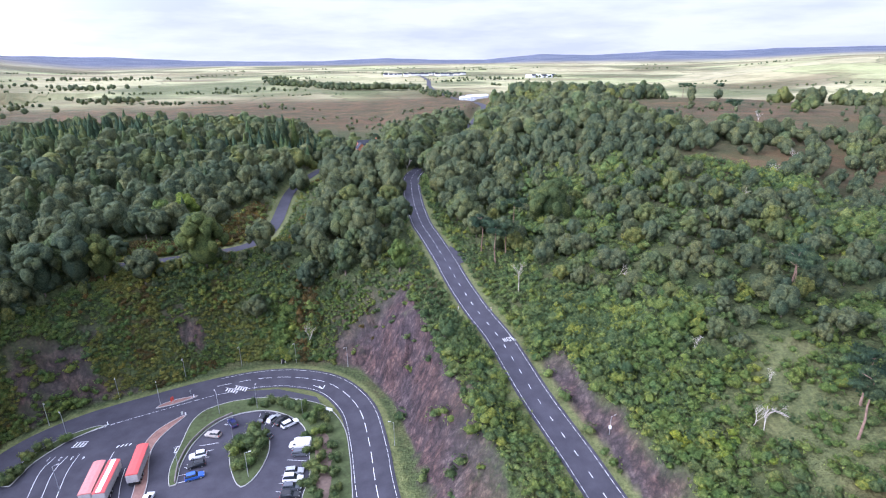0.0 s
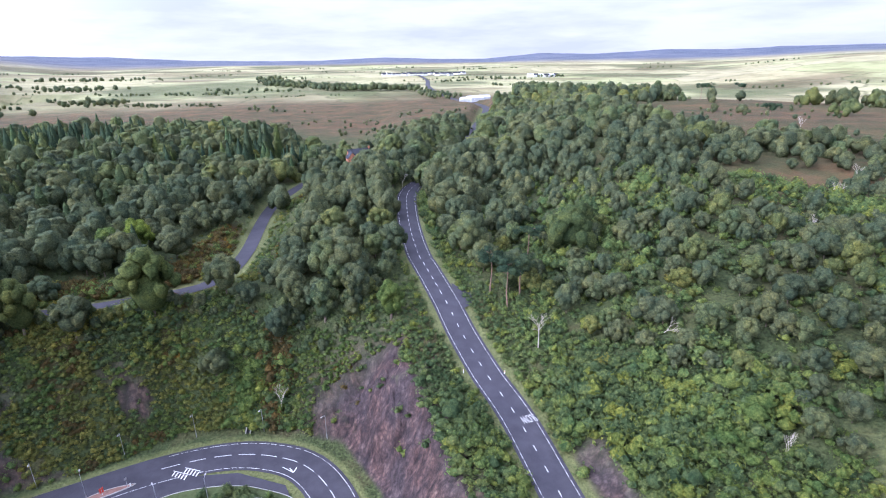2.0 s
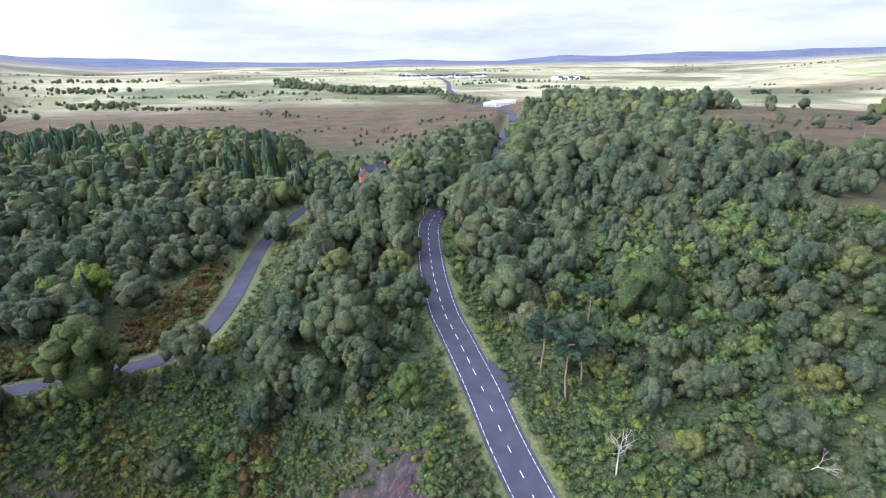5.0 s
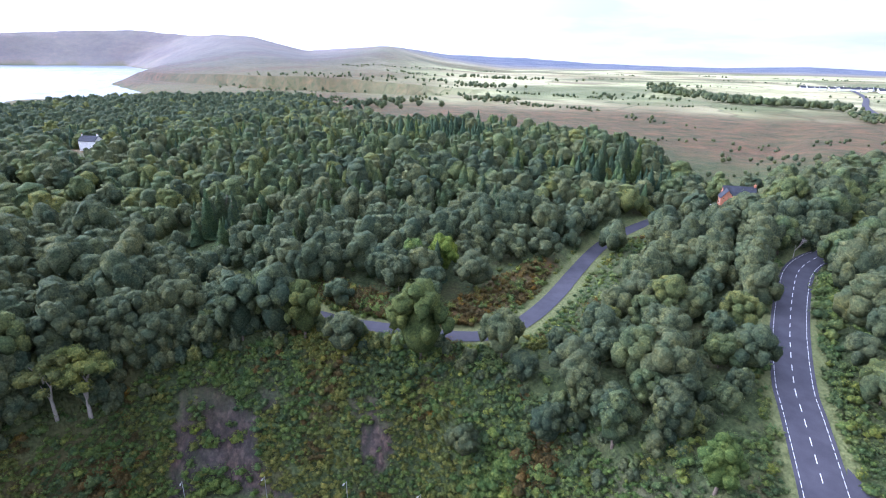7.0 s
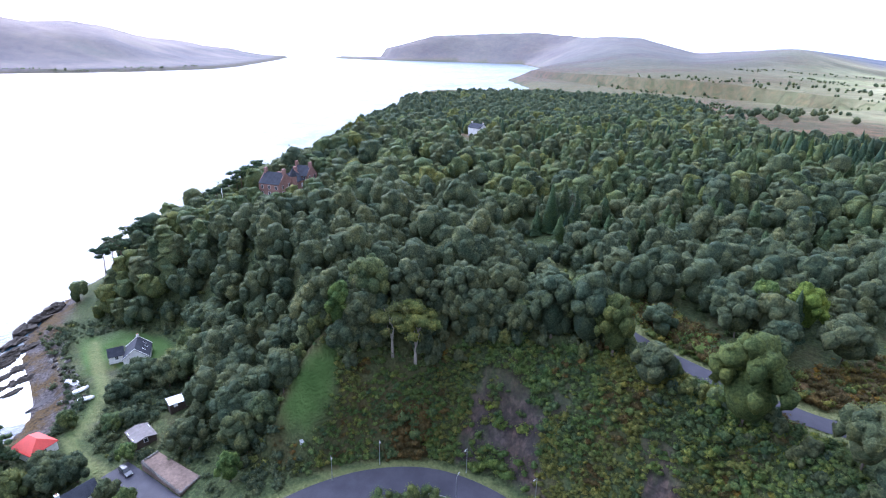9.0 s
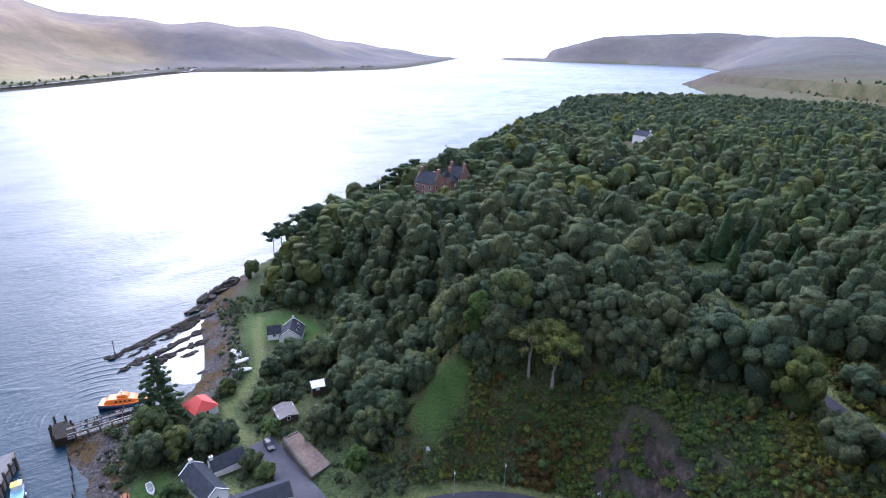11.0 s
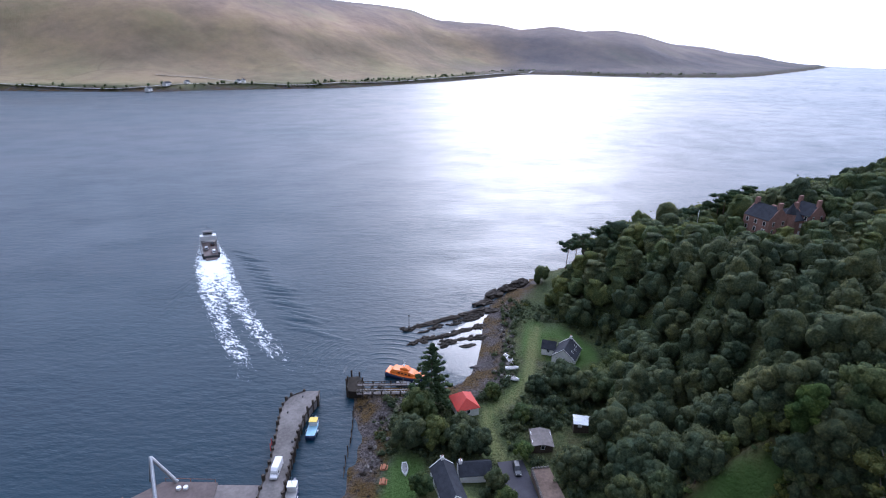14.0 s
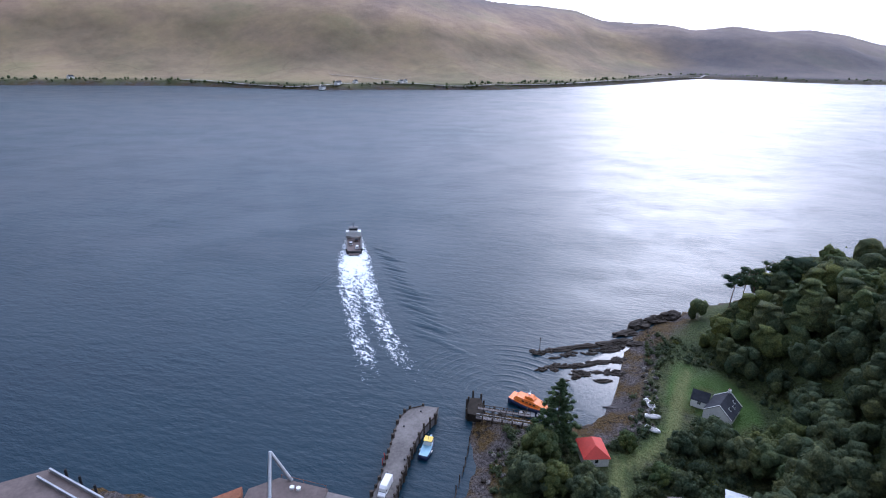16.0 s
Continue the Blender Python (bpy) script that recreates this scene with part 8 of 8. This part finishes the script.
for i, (x, y, h, w, lab, mat) in enumerate(((-75.5, 162.6, 20, 15, "large broadleaved tree standing beside the bend of the lane", M_OLIVE), (-91, 154, 11, 10, "leafy tree at the top of the bracken slope", M_LEAF), (-107, 148.5, 18.5, 12.5, "tall rounded tree at the edge of the clearing", None), (-114, 143, 17, 12, "tall rounded tree at the edge of the clearing", M_LEAF), (-101.5, 151.5, 16, 10, "tall rounded tree with a pale crown by the clearing", M_OLIVE),
                                             (-118, 136, 9, 8, "leafy tree at the edge of the clearing", None), (-124, 128, 12, 10, "broad dark tree behind the clearing", None), (-130, 119, 12, 9, "broad dark tree behind the sycamores", None), (-133, 95, 13, 8, "slim tree with a bright crown by the mown strip", M_BRIGHT), (-132, 68, 15, 13, "large spreading tree above the village", None), (-140, 72, 13, 12, "large spreading tree above the village", None),
                                             (-126, 76, 9, 8, "leafy tree behind the walled yard", None), (-116, 68, 8, 6, "young bright green tree beside the lane", M_BRIGHT), (-164, 47, 10, 10, "dark leafy tree among the village gardens", None), (-170, 38.5, 8, 12, "rounded tree in front of the shore cottage", None), (-160.5, 34.5, 7, 8, "rounded garden tree beside the grass track", None),
                                             (-148, 36, 5, 7, "garden bushes grown into a low tree", M_SCRUB), (-132, 26, 8, 8, "dark leafy tree behind the village houses", None), (-129, 33, 8, 8, "dark leafy tree behind the village houses", None), (-125, 22, 9, 9, "dark leafy tree behind the harbour lawn", None), (-109, 29, 6, 6, "pale green bush beside the harbour lawn", M_SCRUB),
                                             (-131, 13, 10, 10, "dark tree behind the harbour foreshore", None), (-124, 14, 7, 8, "dark bushy tree behind the harbour foreshore", None), (-14.0, 163, 11, 7, "bright green young tree beside the hill road", M_BRIGHT), (38, 186, 15, 17, "large rounded oak-like tree rising above the scrub", M_OLIVE), (-95, 196, 13, 10, "yellow-green tree rising from the wood", M_BRIGHT), (-101, 190, 12, 9, "yellow-green tree rising from the wood", M_BRIGHT),
                                             (-178, 52, 11, 12, "dark spreading tree behind the shore cottage", None), (-150, 66, 13, 12, "dark spreading tree behind the sheds", None), (-145, 80, 13, 11, "leafy tree at the top of the village", None), (-117.5, 46, 5, 5, "leafy garden bush by the cottage door", M_SCRUB), (-254, 56, 10, 15, "broad rounded tree on the mansion's lawn edge", None),
                                             (-44, 164, 11, 8, "pale birch-like tree on the bank below the lane", None), (-32, 166, 12, 8, "pale birch-like tree on the bank below the lane", None), (-39, 168, 10, 7, "leafy tree on the bank below the lane", None), (-24, 170, 12, 8, "leafy tree at the top of the rock face", None), (-60, 158, 8, 8, "leafy tree on the bank below the lane", None),
                                             (-14, 300, 15, 12, "tall tree overhanging the top of the hill road", None), (-24, 296, 15, 12, "tall tree overhanging the top of the hill road", None), (-19, 310, 15, 13, "tall tree closing the view up the hill road", None), (-10, 318, 14, 12, "tall tree closing the view up the hill road", None), (-15, 280, 13, 11, "tall tree overhanging the top of the hill road", None), (-6.5, 256, 13, 10, "tall tree leaning over the bend of the hill road", None), (-1, 265, 14, 11, "tall tree leaning over the bend of the hill road", None), (8, 282, 14, 12, "tall tree leaning over the bend of the hill road", None), (14, 296, 13, 12, "tall tree leaning over the bend of the hill road", None), (-21, 261, 12, 10, "tall tree leaning over the bend of the hill road", None),
                                             (-152, 24, 5, 6, "low garden bush beside the grass track", M_SCRUB), (-170, 48, 9, 9, "dark leafy tree among the village gardens", None), (-141, 59, 8, 8, "leafy tree between the village sheds", None), (-162, 60, 12, 11, "dark spreading tree above the sheds", None), (-134, 42.5, 5, 5, "garden bush beside the village lane", M_SCRUB),
                                             (-132, 57, 9, 10, "dark spreading tree beside the walled yard", None), (-142, 65, 11, 12, "dark spreading tree behind the sheds", None), (-155, 62, 12, 12, "dark spreading tree behind the sheds", None), (-121, 17.5, 10, 11, "dark tree between the harbour lawn and the hut", None), (-127, 28.5, 9, 9, "dark leafy tree behind the village houses", None), (-157, 41, 4, 6, "pale leafy garden bush above the grass track", None), (-120.5, 42, 6, 6, "leafy bush beside the cottage and the lane", None), (-166, 52, 11, 12, "dark spreading tree among the village gardens", None), (-176, 61, 12, 12, "dark spreading tree above the shore cottage", None), (-149, 40, 5, 7, "low dark garden bush", None))):
    big_tree(x, y, h, w, lab, mat, i)


def thicket():
    """Young trees and tall bushes along the upper edge of the bracken slope and behind the mown strip."""
    edge = resample(spline([(-128, 98, 0), (-130, 108, 0), (-127, 118, 0), (-121, 132, 0), (-108, 150, 0), (-92, 158, 0), (-78, 164, 0), (-62, 169, 0), (-46, 169, 0), (-30, 166, 0), (-18, 172, 0)], 2), 2.1)[0]
    rows = []
    for px, py, _ in edge:
        for k in range(1 if -77 < px < -42 else 3):
            rows.append((px + rng.uniform(-3, 3) - 1.0 * k, py + rng.uniform(-2, 3) + 1.6 * k - 2.5, (rng.uniform(0.32, 0.7) + 0.08 * k) * (1.0 if px < -112 else 0.62)))
    for k in range(60):
        rows.append((rng.uniform(-142, -128), rng.uniform(74, 104), rng.uniform(0.4, 0.8)))
    r = np.array(rows)
    keep = (seg_dist(r[:, 0], r[:, 1], ROAD_BRANCH[::3])[0] > 4.5) & (seg_dist(r[:, 0], r[:, 1], ROAD_MAIN[::3])[0] > 6.5) & ~inside(r[:, 0], r[:, 1], LAWNS[0]) & (np.hypot(r[:, 0] + 123, r[:, 1] - 110) > 4.5)
    r = r[keep]
    n = len(r)
    bases = [crown_broad(970 + i, 10, 9.5, 9, 90, 0.27, 0.0, 4, 6) for i in range(5)]
    full = np.stack([r[:, 0], r[:, 1], land(r[:, 0], r[:, 1]) - 0.4, rng.uniform(0, 6.28, n), r[:, 2], rng.integers(0, 5, n), rng.uniform(0, 0.95, n)], 1)
    scatter(bases, full, "thicket", M_LEAF, "thicket of young trees and tall bushes edging the bracken slope", "thicket")


thicket()
for i, (x, y, h, w, lab, mat) in enumerate(((-133, 112, 15, 11, "broad leafy tree behind the sycamores", None), (-137, 103, 14, 12, "broad leafy tree above the mown strip", None), (-129, 125, 14, 11, "broad leafy tree at the corner of the clearing", None), (-138, 92, 15, 12, "broad leafy tree above the mown strip", None), (-124, 70, 12, 10, "leafy tree below the mown strip", None), (-112, 150, 14, 11, "rounded leafy tree at the top of the clearing", None))):
    big_tree(x, y, h, w, lab, mat, 70 + i)


def scots_pine(x, y, height, label, seed, spread=3.4):
    t = thing("scots_pine", pose(x, y, ground_z(x, y) - 0.3, 0, 0, 70 * seed), label, "pine tree", "scots pines")
    rs = np.random.default_rng(700 + seed)
    bm = bmesh.new()
    p = Vector((0, 0, -0.4))
    for i in range(5):
        q = p + Vector((rs.uniform(-0.25, 0.25), rs.uniform(-0.25, 0.25), height / 5.3))
        tube(bm, p, q, 0.26 - 0.035 * i, 0.26 - 0.035 * (i + 1), 7)
        if i > 2:
            for _ in range(2):
                a = rs.uniform(0, 6.28)
                tube(bm, q, q + Vector((math.cos(a) * spread * 0.6, math.sin(a) * spread * 0.6, height * 0.08)), 0.09, 0.03, 5)
        p = q
    part("trunk", bm, M_PINE_BARK, t, "bare reddish trunk")
    lob = [(rs.uniform(-spread, spread) * 0.85, rs.uniform(-spread, spread) * 0.85, height * rs.uniform(0.78, 1.0), rs.uniform(1.2, 2.0), 0.5) for _ in range(10)]
    ob = new("crown", leafy("crown", crown_at(700 + seed, lob, 62, 0.32), M_NEEDLE))
    ob.parent = t


for i, (x, y, h) in enumerate(((13.0, 173.5, 13), (17.0, 166.5, 13.5), (20.5, 170.5, 12), (25, 186, 12), (83, 119, 11), (86, 124, 10), (71, 77, 13), (76, 84, 11), (-234.6, 13.5, 18), (-239.6, 15.7, 17.5), (-244.4, 17.8, 16), (-249.6, 21.1, 16.5), (-254.4, 23.5, 17), (-259.3, 26.5, 15), (-249.1, 26.9, 14.5), (-238, 19, 15), (-284, 62, 15.5), (-290, 60, 16), (-296, 66, 16), (-279, 57, 15), (-302, 70, 17), (-274, 52, 14), (-287, 66, 15), (150, 290, 11), (200, 470, 12), (210, 480, 12), (225, 460, 13))):
    scots_pine(x, y, h, "Scots pine with a bare trunk and flat dark crown", i)


def dead_tree(x, y, height, label, seed, lean=0.0):
    t = thing("dead_tree", pose(x, y, ground_z(x, y) - 0.2, lean, 0, 50 * seed), label, "dead tree", "bare trees of the hillside")
    rs = np.random.default_rng(800 + seed)
    bm = bmesh.new()

    def grow(p, d, length, r, depth):
        q = p + d * length
        tube(bm, p, q, r, r * 0.6, 5)
        if depth:
            for _ in range(3):
                e = (d + Vector((rs.uniform(-0.75, 0.75), rs.uniform(-0.75, 0.75), rs.uniform(-0.05, 0.45)))).normalized()
                grow(q - d * length * rs.uniform(0, 0.35), e, length * rs.uniform(0.55, 0.8), r * 0.55, depth - 1)

    grow(Vector((0, 0, -0.4)), Vector((0, 0, 1)), height * 0.34, 0.012 * height, 4)
    part("trunk", bm, M_DEADWOOD, t, "bleached bare trunk and limbs")


for i, (x, y, h, ln) in enumerate(((22.3, 148.5, 15, 0), (48.5, 142, 7, 40), (55, 106, 6, 25), (58, 82, 8.5, 48), (61, 86, 7, -40), (57, 84, 7, -20), (134, 207, 10, 0), (156, 275, 10, 0), (120, 196, 9, 0), (-190, 94, 12, 0), (-42.5, 153.5, 10, 0), (64, 92, 5, 0), (98, 172, 8, 0), (-17, 262, 10, 0), (12, 262, 11, 0))):
    dead_tree(x, y, h, "bare bleached tree with pale branches", i, ln)


def spruce(x, y, height, width, label, seed):
    t = make_tree("spruce", 900 + seed, crown_conifer(910 + seed, height, width, 20, 700, 0.34, 0.85, 11), M_NEEDLE, 0.3, height * 0.95, 0.6, label, "conifer")
    t.matrix_basis = pose(x, y, ground_z(x, y) - 0.2)




def ragged_conifer(x, y, height, width, label):
    """An old conifer with uneven, open, drooping branches."""
    t = thing("conifer", pose(x, y, ground_z(x, y) - 0.3), label, "conifer")
    rs = np.random.default_rng(911)
    bm = bmesh.new()
    tube(bm, (0, 0, -0.5), (0.2, 0.1, height * 0.97), 0.36, 0.04, 8)
    part("trunk", bm, M_BARK, t)
    lob = []
    for i in range(84):
        u = (i + 0.5) / 84
        a, r = 2.4 * i + rs.uniform(-0.4, 0.4), width * 0.5 * (1 - u) ** 0.75 * rs.uniform(0.45, 1.1)
        for k in (0.55, 1.0):
            lob.append((r * k * math.cos(a), r * k * math.sin(a), height * (0.12 + 0.86 * u) - 0.28 * r * k, (0.55 + 0.9 * (1 - u)) * rs.uniform(0.8, 1.3), 0.42))
    ob = new("crown", leafy("crown", crown_at(911, lob, 16, 0.30), M_NEEDLE))
    ob.parent = t


ragged_conifer(-138.0, 12.0, 21, 16.5, "tall dark conifer with open branches beside the red-roofed hut")
for i, (x, y, h) in enumerate(((-100, 318, 20), (-93, 326, 22), (-88, 331, 20), (-104, 330, 19), (-96, 338, 20), (-170, 178, 17), (-176, 172, 18), (-182, 180, 17), (-120, 253, 15))):
    spruce(x, y, h, 6.5, "tall dark spruce rising above the wood", i + 1)

# ---- houses inland and far buildings ----
rh = ground_z(-43, 318)
house(pose(-43.0, 318.0, max(rh, 46.0) - 1.0, 0, 0, 22), 11.5, 8.0, 3.0, 4.2, M_BRICK, M_SLATE, "orange brick house with steep slate roof among trees", "house", 3, (1,), storeys=1)
house(pose(-46.2, 313.0, max(rh, 46.0) - 1.0, 0, 0, 112), 5.0, 4.6, 3.6, 2.8, M_BRICK, M_SLATE, "gabled brick wing of the house among trees", "house wing", 1, (), door=False, name="house_wing")
car(pose(-49.8, 309.4, ground_z(-49.8, 309.4) + 0.1, 0, 0, 70), "white", "white car parked beside the brick house", 4.4)
car(pose(-52.6, 313.0, ground_z(-52.6, 313) + 0.1, 0, 0, 80), "black", "black car parked beside the brick house", 4.4)
house(pose(-376, 213, ground_z(-376, 213), 0, 0, 30), 11, 7, 6.0, 2.6, M_RENDER, M_SLATE, "white house standing in the far wood", "house", 4, (-1, 1), storeys=2)
for i in range(6):
    x, y = 28 + 4.5 * i + rng.uniform(-1, 1), 690 + 9 * (i % 3)
    house(pose(x, y, ground_z(x, y), 0, 0, rng.uniform(-20, 20)), 11 + 5 * (i % 2), 7, 3.4, 1.6, M_TIN_PALE, M_TIN_PALE, "low pale metal-clad shed beside the main road", "shed", 2, (), name="shed", group="roadside sheds")
for i in range(26):
    x = -150 + 8.5 * i + rng.uniform(-4, 4)
    y = 1530 + 0.35 * x + rng.uniform(-40, 60)
    house(pose(x, y, ground_z(x, y), 0, 0, rng.uniform(-40, 40)), rng.uniform(9, 16), 7, 4.4, 3.0, M_RENDER, M_SLATE, "small white village house with a grey roof", "house", 2, (1,), group="houses of the far village")
for i in range(6):
    x, y = 205 + 12 * i, 1345 + 9 * (i % 3)
    house(pose(x, y, ground_z(x, y), 0, 0, 20 * (i % 2)), 14, 8, 4.5, 3.0, M_RENDER, M_SLATE if i % 2 else M_TIN_PALE, "white farm building among far fields", "farmhouse", 3, (1,), group="white farm buildings")
for x, y, L, lab in ((-612, -940, 14, "white cottage beside the far ferry slip"), (-655, -950, 20, "low white shed beside the far ferry slip"), (-700, -955, 12, "white cottage on the far shore"), (-790, -915, 16, "white house on the far shore"), (-806, -920, 9, "white outhouse on the far shore"), (-240, -1300, 12, "white house on the far shore")):
    house(pose(x, y, max(2.5, ground_z(x, y)), 0, 0, 30), L, 7, 4, 3, M_RENDER, M_SLATE, lab, "house", 3, (1,), group="houses on the far shore")

# the far shore's road and slip
shore_road = spline([(-420, -1185, 6), (-520, -1050, 6), (-605, -965, 5), (-690, -945, 5), (-775, -905, 6), (-960, -797, 7), (-1350, -758, 7), (-1700, -770, 7), (-1930, -760, 7)], 25)
shore_road[:, 2] = np.maximum(land(shore_road[:, 0], shore_road[:, 1]) + 1.2, 4.0)
M_TRACK = plain("pale shore road", (0.42, 0.40, 0.37), 0.9, 0, 0.15, 0.05)
strip("road", ribbon(shore_road, 3.5, 3.5, 0.0), M_TRACK, None, "pale narrow road along the far shore", "road", "structure")
hill_track = spline([(-775, -905, 6), (-800, -945, 14), (-770, -1010, 30), (-700, -1060, 40)], 15)
hill_track[:, 2] = land(hill_track[:, 0], hill_track[:, 1]) + 1.0
strip("track", ribbon(hill_track, 2.5, 2.5, 0.0), M_TRACK, None, "pale farm track climbing from the far shore", "track", "structure")


# ---- tree belts, hedges and far copses ----
def far_trees():
    rows = []
    bases = [billow(950 + i, 10, 9, 7, 22, 0.9, 0.05, 4, 6) for i in range(4)]

    def belt(a, b, wide, count, size):
        for _ in range(count):
            u = rng.random()
            x = a[0] + (b[0] - a[0]) * u + rng.uniform(-wide, wide)
            y = a[1] + (b[1] - a[1]) * u + rng.uniform(-wide, wide)
            rows.append((x, y, size * rng.uniform(0.6, 1.2)))

    belt((-390, 1300), (-310, 1120), 28, 60, 1.0)
    belt((-310, 1110), (-165, 930), 26, 140, 1.1)
    belt((-165, 930), (-40, 905), 24, 120, 1.1)
    belt((-20, 840), (10, 740), 18, 60, 0.7)
    belt((-15, 1130), (150, 1250), 4, 40, 0.6)
    belt((90, 985), (190, 1050), 4, 30, 0.6)
    belt((200, 1340), (280, 1330), 16, 16, 0.8)
    belt((-160, 1580), (30, 1600), 30, 30, 0.8)
    belt((-430, 700), (-400, 740), 22, 30, 0.9)
    belt((-640, 960), (-560, 980), 30, 40, 1.0)
    belt((180, 560), (420, 520), 40, 22, 0.4)
    belt((-230, 640), (-120, 600), 12, 14, 0.5)
    belt((-850, 580), (-450, 560), 60, 260, 0.9)
    belt((-980, 480), (-860, 560), 50, 60, 0.8)
    belt((-900, 1250), (-600, 1350), 50, 50, 1.0)
    belt((60, 560), (90, 700), 12, 50, 0.55)
    belt((-150, 490), (60, 540), 16, 50, 0.3)
    belt((60, 330), (300, 330), 70, 110, 0.3)
    for _ in range(44):
        a, q = rng.uniform(-0.75, 1.0), rng.uniform(720, 2300)
        hx, hy, tw, ln = -q * math.sin(a), 80 + q * math.cos(a), rng.normal(0, 0.5), rng.uniform(50, 210)
        belt((hx, hy), (hx + ln * math.cos(tw), hy + ln * math.sin(tw)), rng.uniform(2, 16), int(ln / 9), rng.uniform(0.35, 0.75))
    belt((-520, 760), (-250, 680), 13, 80, 0.5)
    belt((-700, 900), (-300, 860), 12, 80, 0.5)
    belt((-1000, 760), (-480, 640), 32, 190, 0.6)
    belt((-1300, 900), (-700, 1000), 90, 110, 0.8)
    belt((-60, 400), (0, 430), 40, 60, 0.4)
    r = np.array(rows)
    n = len(r)
    z = land(r[:, 0], r[:, 1])
    keep = signed(r[:, 0], r[:, 1], ISLAND) > 5
    full = np.stack([r[:, 0], r[:, 1], z - 0.5, rng.uniform(0, 6.28, n), r[:, 2], rng.integers(0, 4, n), rng.uniform(0, 0.6, n)], 1)[keep]
    scatter(bases, full, "far_trees", M_LEAF, "distant tree belts, hedges and copses among the fields", "trees")
    # scrub on the far island's sea bank
    q = spline([(-60, -1350), (-150, -1310), (-233, -1262), (-396, -1175), (-600, -962), (-759, -897), (-952, -792), (-1357, -755), (-1880, -785), (-2080, -450), (-2431, -200)], 4)
    k = rng.random(len(q)) < 0.55 + 1.3 * noise2(q[:, 0], q[:, 1], 70, 28)
    q = q[k]
    off = rng.uniform(4, 34, len(q)) * (0.6 + 0.5 * np.sin(q[:, 0] / 47.0) ** 2)
    x, y = q[:, 0] + rng.uniform(-6, 6, len(q)) + off * 0.35, q[:, 1] - off
    rows2 = np.stack([x, y, land(x, y) - 0.8, rng.uniform(0, 6.28, len(q)), rng.uniform(0.25, 0.85, len(q)), rng.integers(0, 4, len(q)), rng.uniform(0, 0.5, len(q))], 1)
    scatter(bases, rows2, "shore_scrub", M_LEAF, "low dark scrub along the far island's sea bank", "scrub")


far_trees()


def plant_gardens():
    """Rank grass, brambles and bushes between the houses and over the shore slope."""
    x, y = grid_places(-215, -100, -10, 84, 1.9)
    keep = (signed(x, y, ISLAND) > 6.5 + 5 * noise2(x, y, 11, 83)) & (rng.random(len(x)) < 0.62 + 0.6 * noise2(x, y, 12, 81))
    for p in LAWNS:
        keep &= signed(x, y, p) < -1.2
    keep &= (seg_dist(x, y, TRACK)[0] > 3.0) & ~inside(x, y, PLOT) & (seg_dist(x, y, lane[:, :2])[0] > 4.4) & (seg_dist(x, y, ROAD_LOW[::3])[0] > 7.5)
    for hx, hy, hr in ((-184.5, 34, 8), (-186.5, 27, 4), (-142.3, 20.2, 6), (-140.4, 44.4, 6), (-152.2, 53.4, 6), (-146, 50, 4), (-109.5, 37.5, 5), (-116, 30.5, 5), (-121.5, 35.2, 6), (-113, 34, 6), (-127.4, 43.8, 4), (-110, 60, 6)):
        keep &= np.hypot(x - hx, y - hy) > hr
    keep &= seg_dist(x, y, [(-138.5, 40.5), (-133, 52), (-142, 62)])[0] > 1.0
    x, y = x[keep], y[keep]
    n = len(x)
    bases = []
    for i in range(6):
        rs = np.random.default_rng(400 + i)
        lob = []
        for j in range(3):
            c = np.array((rs.uniform(-0.6, 0.6), rs.uniform(-0.6, 0.6), rs.uniform(0.3, 1.0)))
            lob += [blob(c, 0.6, 0.8, 400 + 7 * i + j, 2, 5), leaves(c, 0.85, 0.85, 15, 0.19, rs)]
        bases.append(join(lob))
    size = rng.uniform(0.6, 1.5, n) * (1 + 0.8 * noise2(x, y, 15, 82).clip(0, 1))
    rows = np.stack([x, y, land(x, y) - 0.25, rng.uniform(0, 6.28, n), size, rng.integers(0, 6, n), rng.uniform(0, 0.45, n)], 1)
    scatter(bases, rows, "garden_growth", M_LEAF, "overgrown bushes and brambles between the village houses", "bushes")


plant_gardens()


# ---- stepped drain down the bank above the bend ----
drain = thing("drain_channel", pose(0, 0, 0), "dark stone drain channel with pale kerbs down the bank", "drain")
line = resample(spline([(-50.3, 148.8, 0), (-51.1, 154.7, 0), (-51.0, 160.5, 0)], 1.0), 0.8)[0]
lz = land(line[:, 0], line[:, 1])
for name, x0, x1, up, mat in (("bed", -0.45, 0.45, 0.12, M_DARK), ("kerb", -0.7, -0.45, 0.4, M_KERB), ("kerb", 0.45, 0.7, 0.4, M_KERB)):
    bm = bmesh.new()
    loft(bm, [[(q[0] + x0, q[1], z - 0.6), (q[0] + x1, q[1], z - 0.6), (q[0] + x1, q[1], z + up), (q[0] + x0, q[1], z + up)] for q, z in zip(line, lz)])
    part(name, bm, mat, drain)
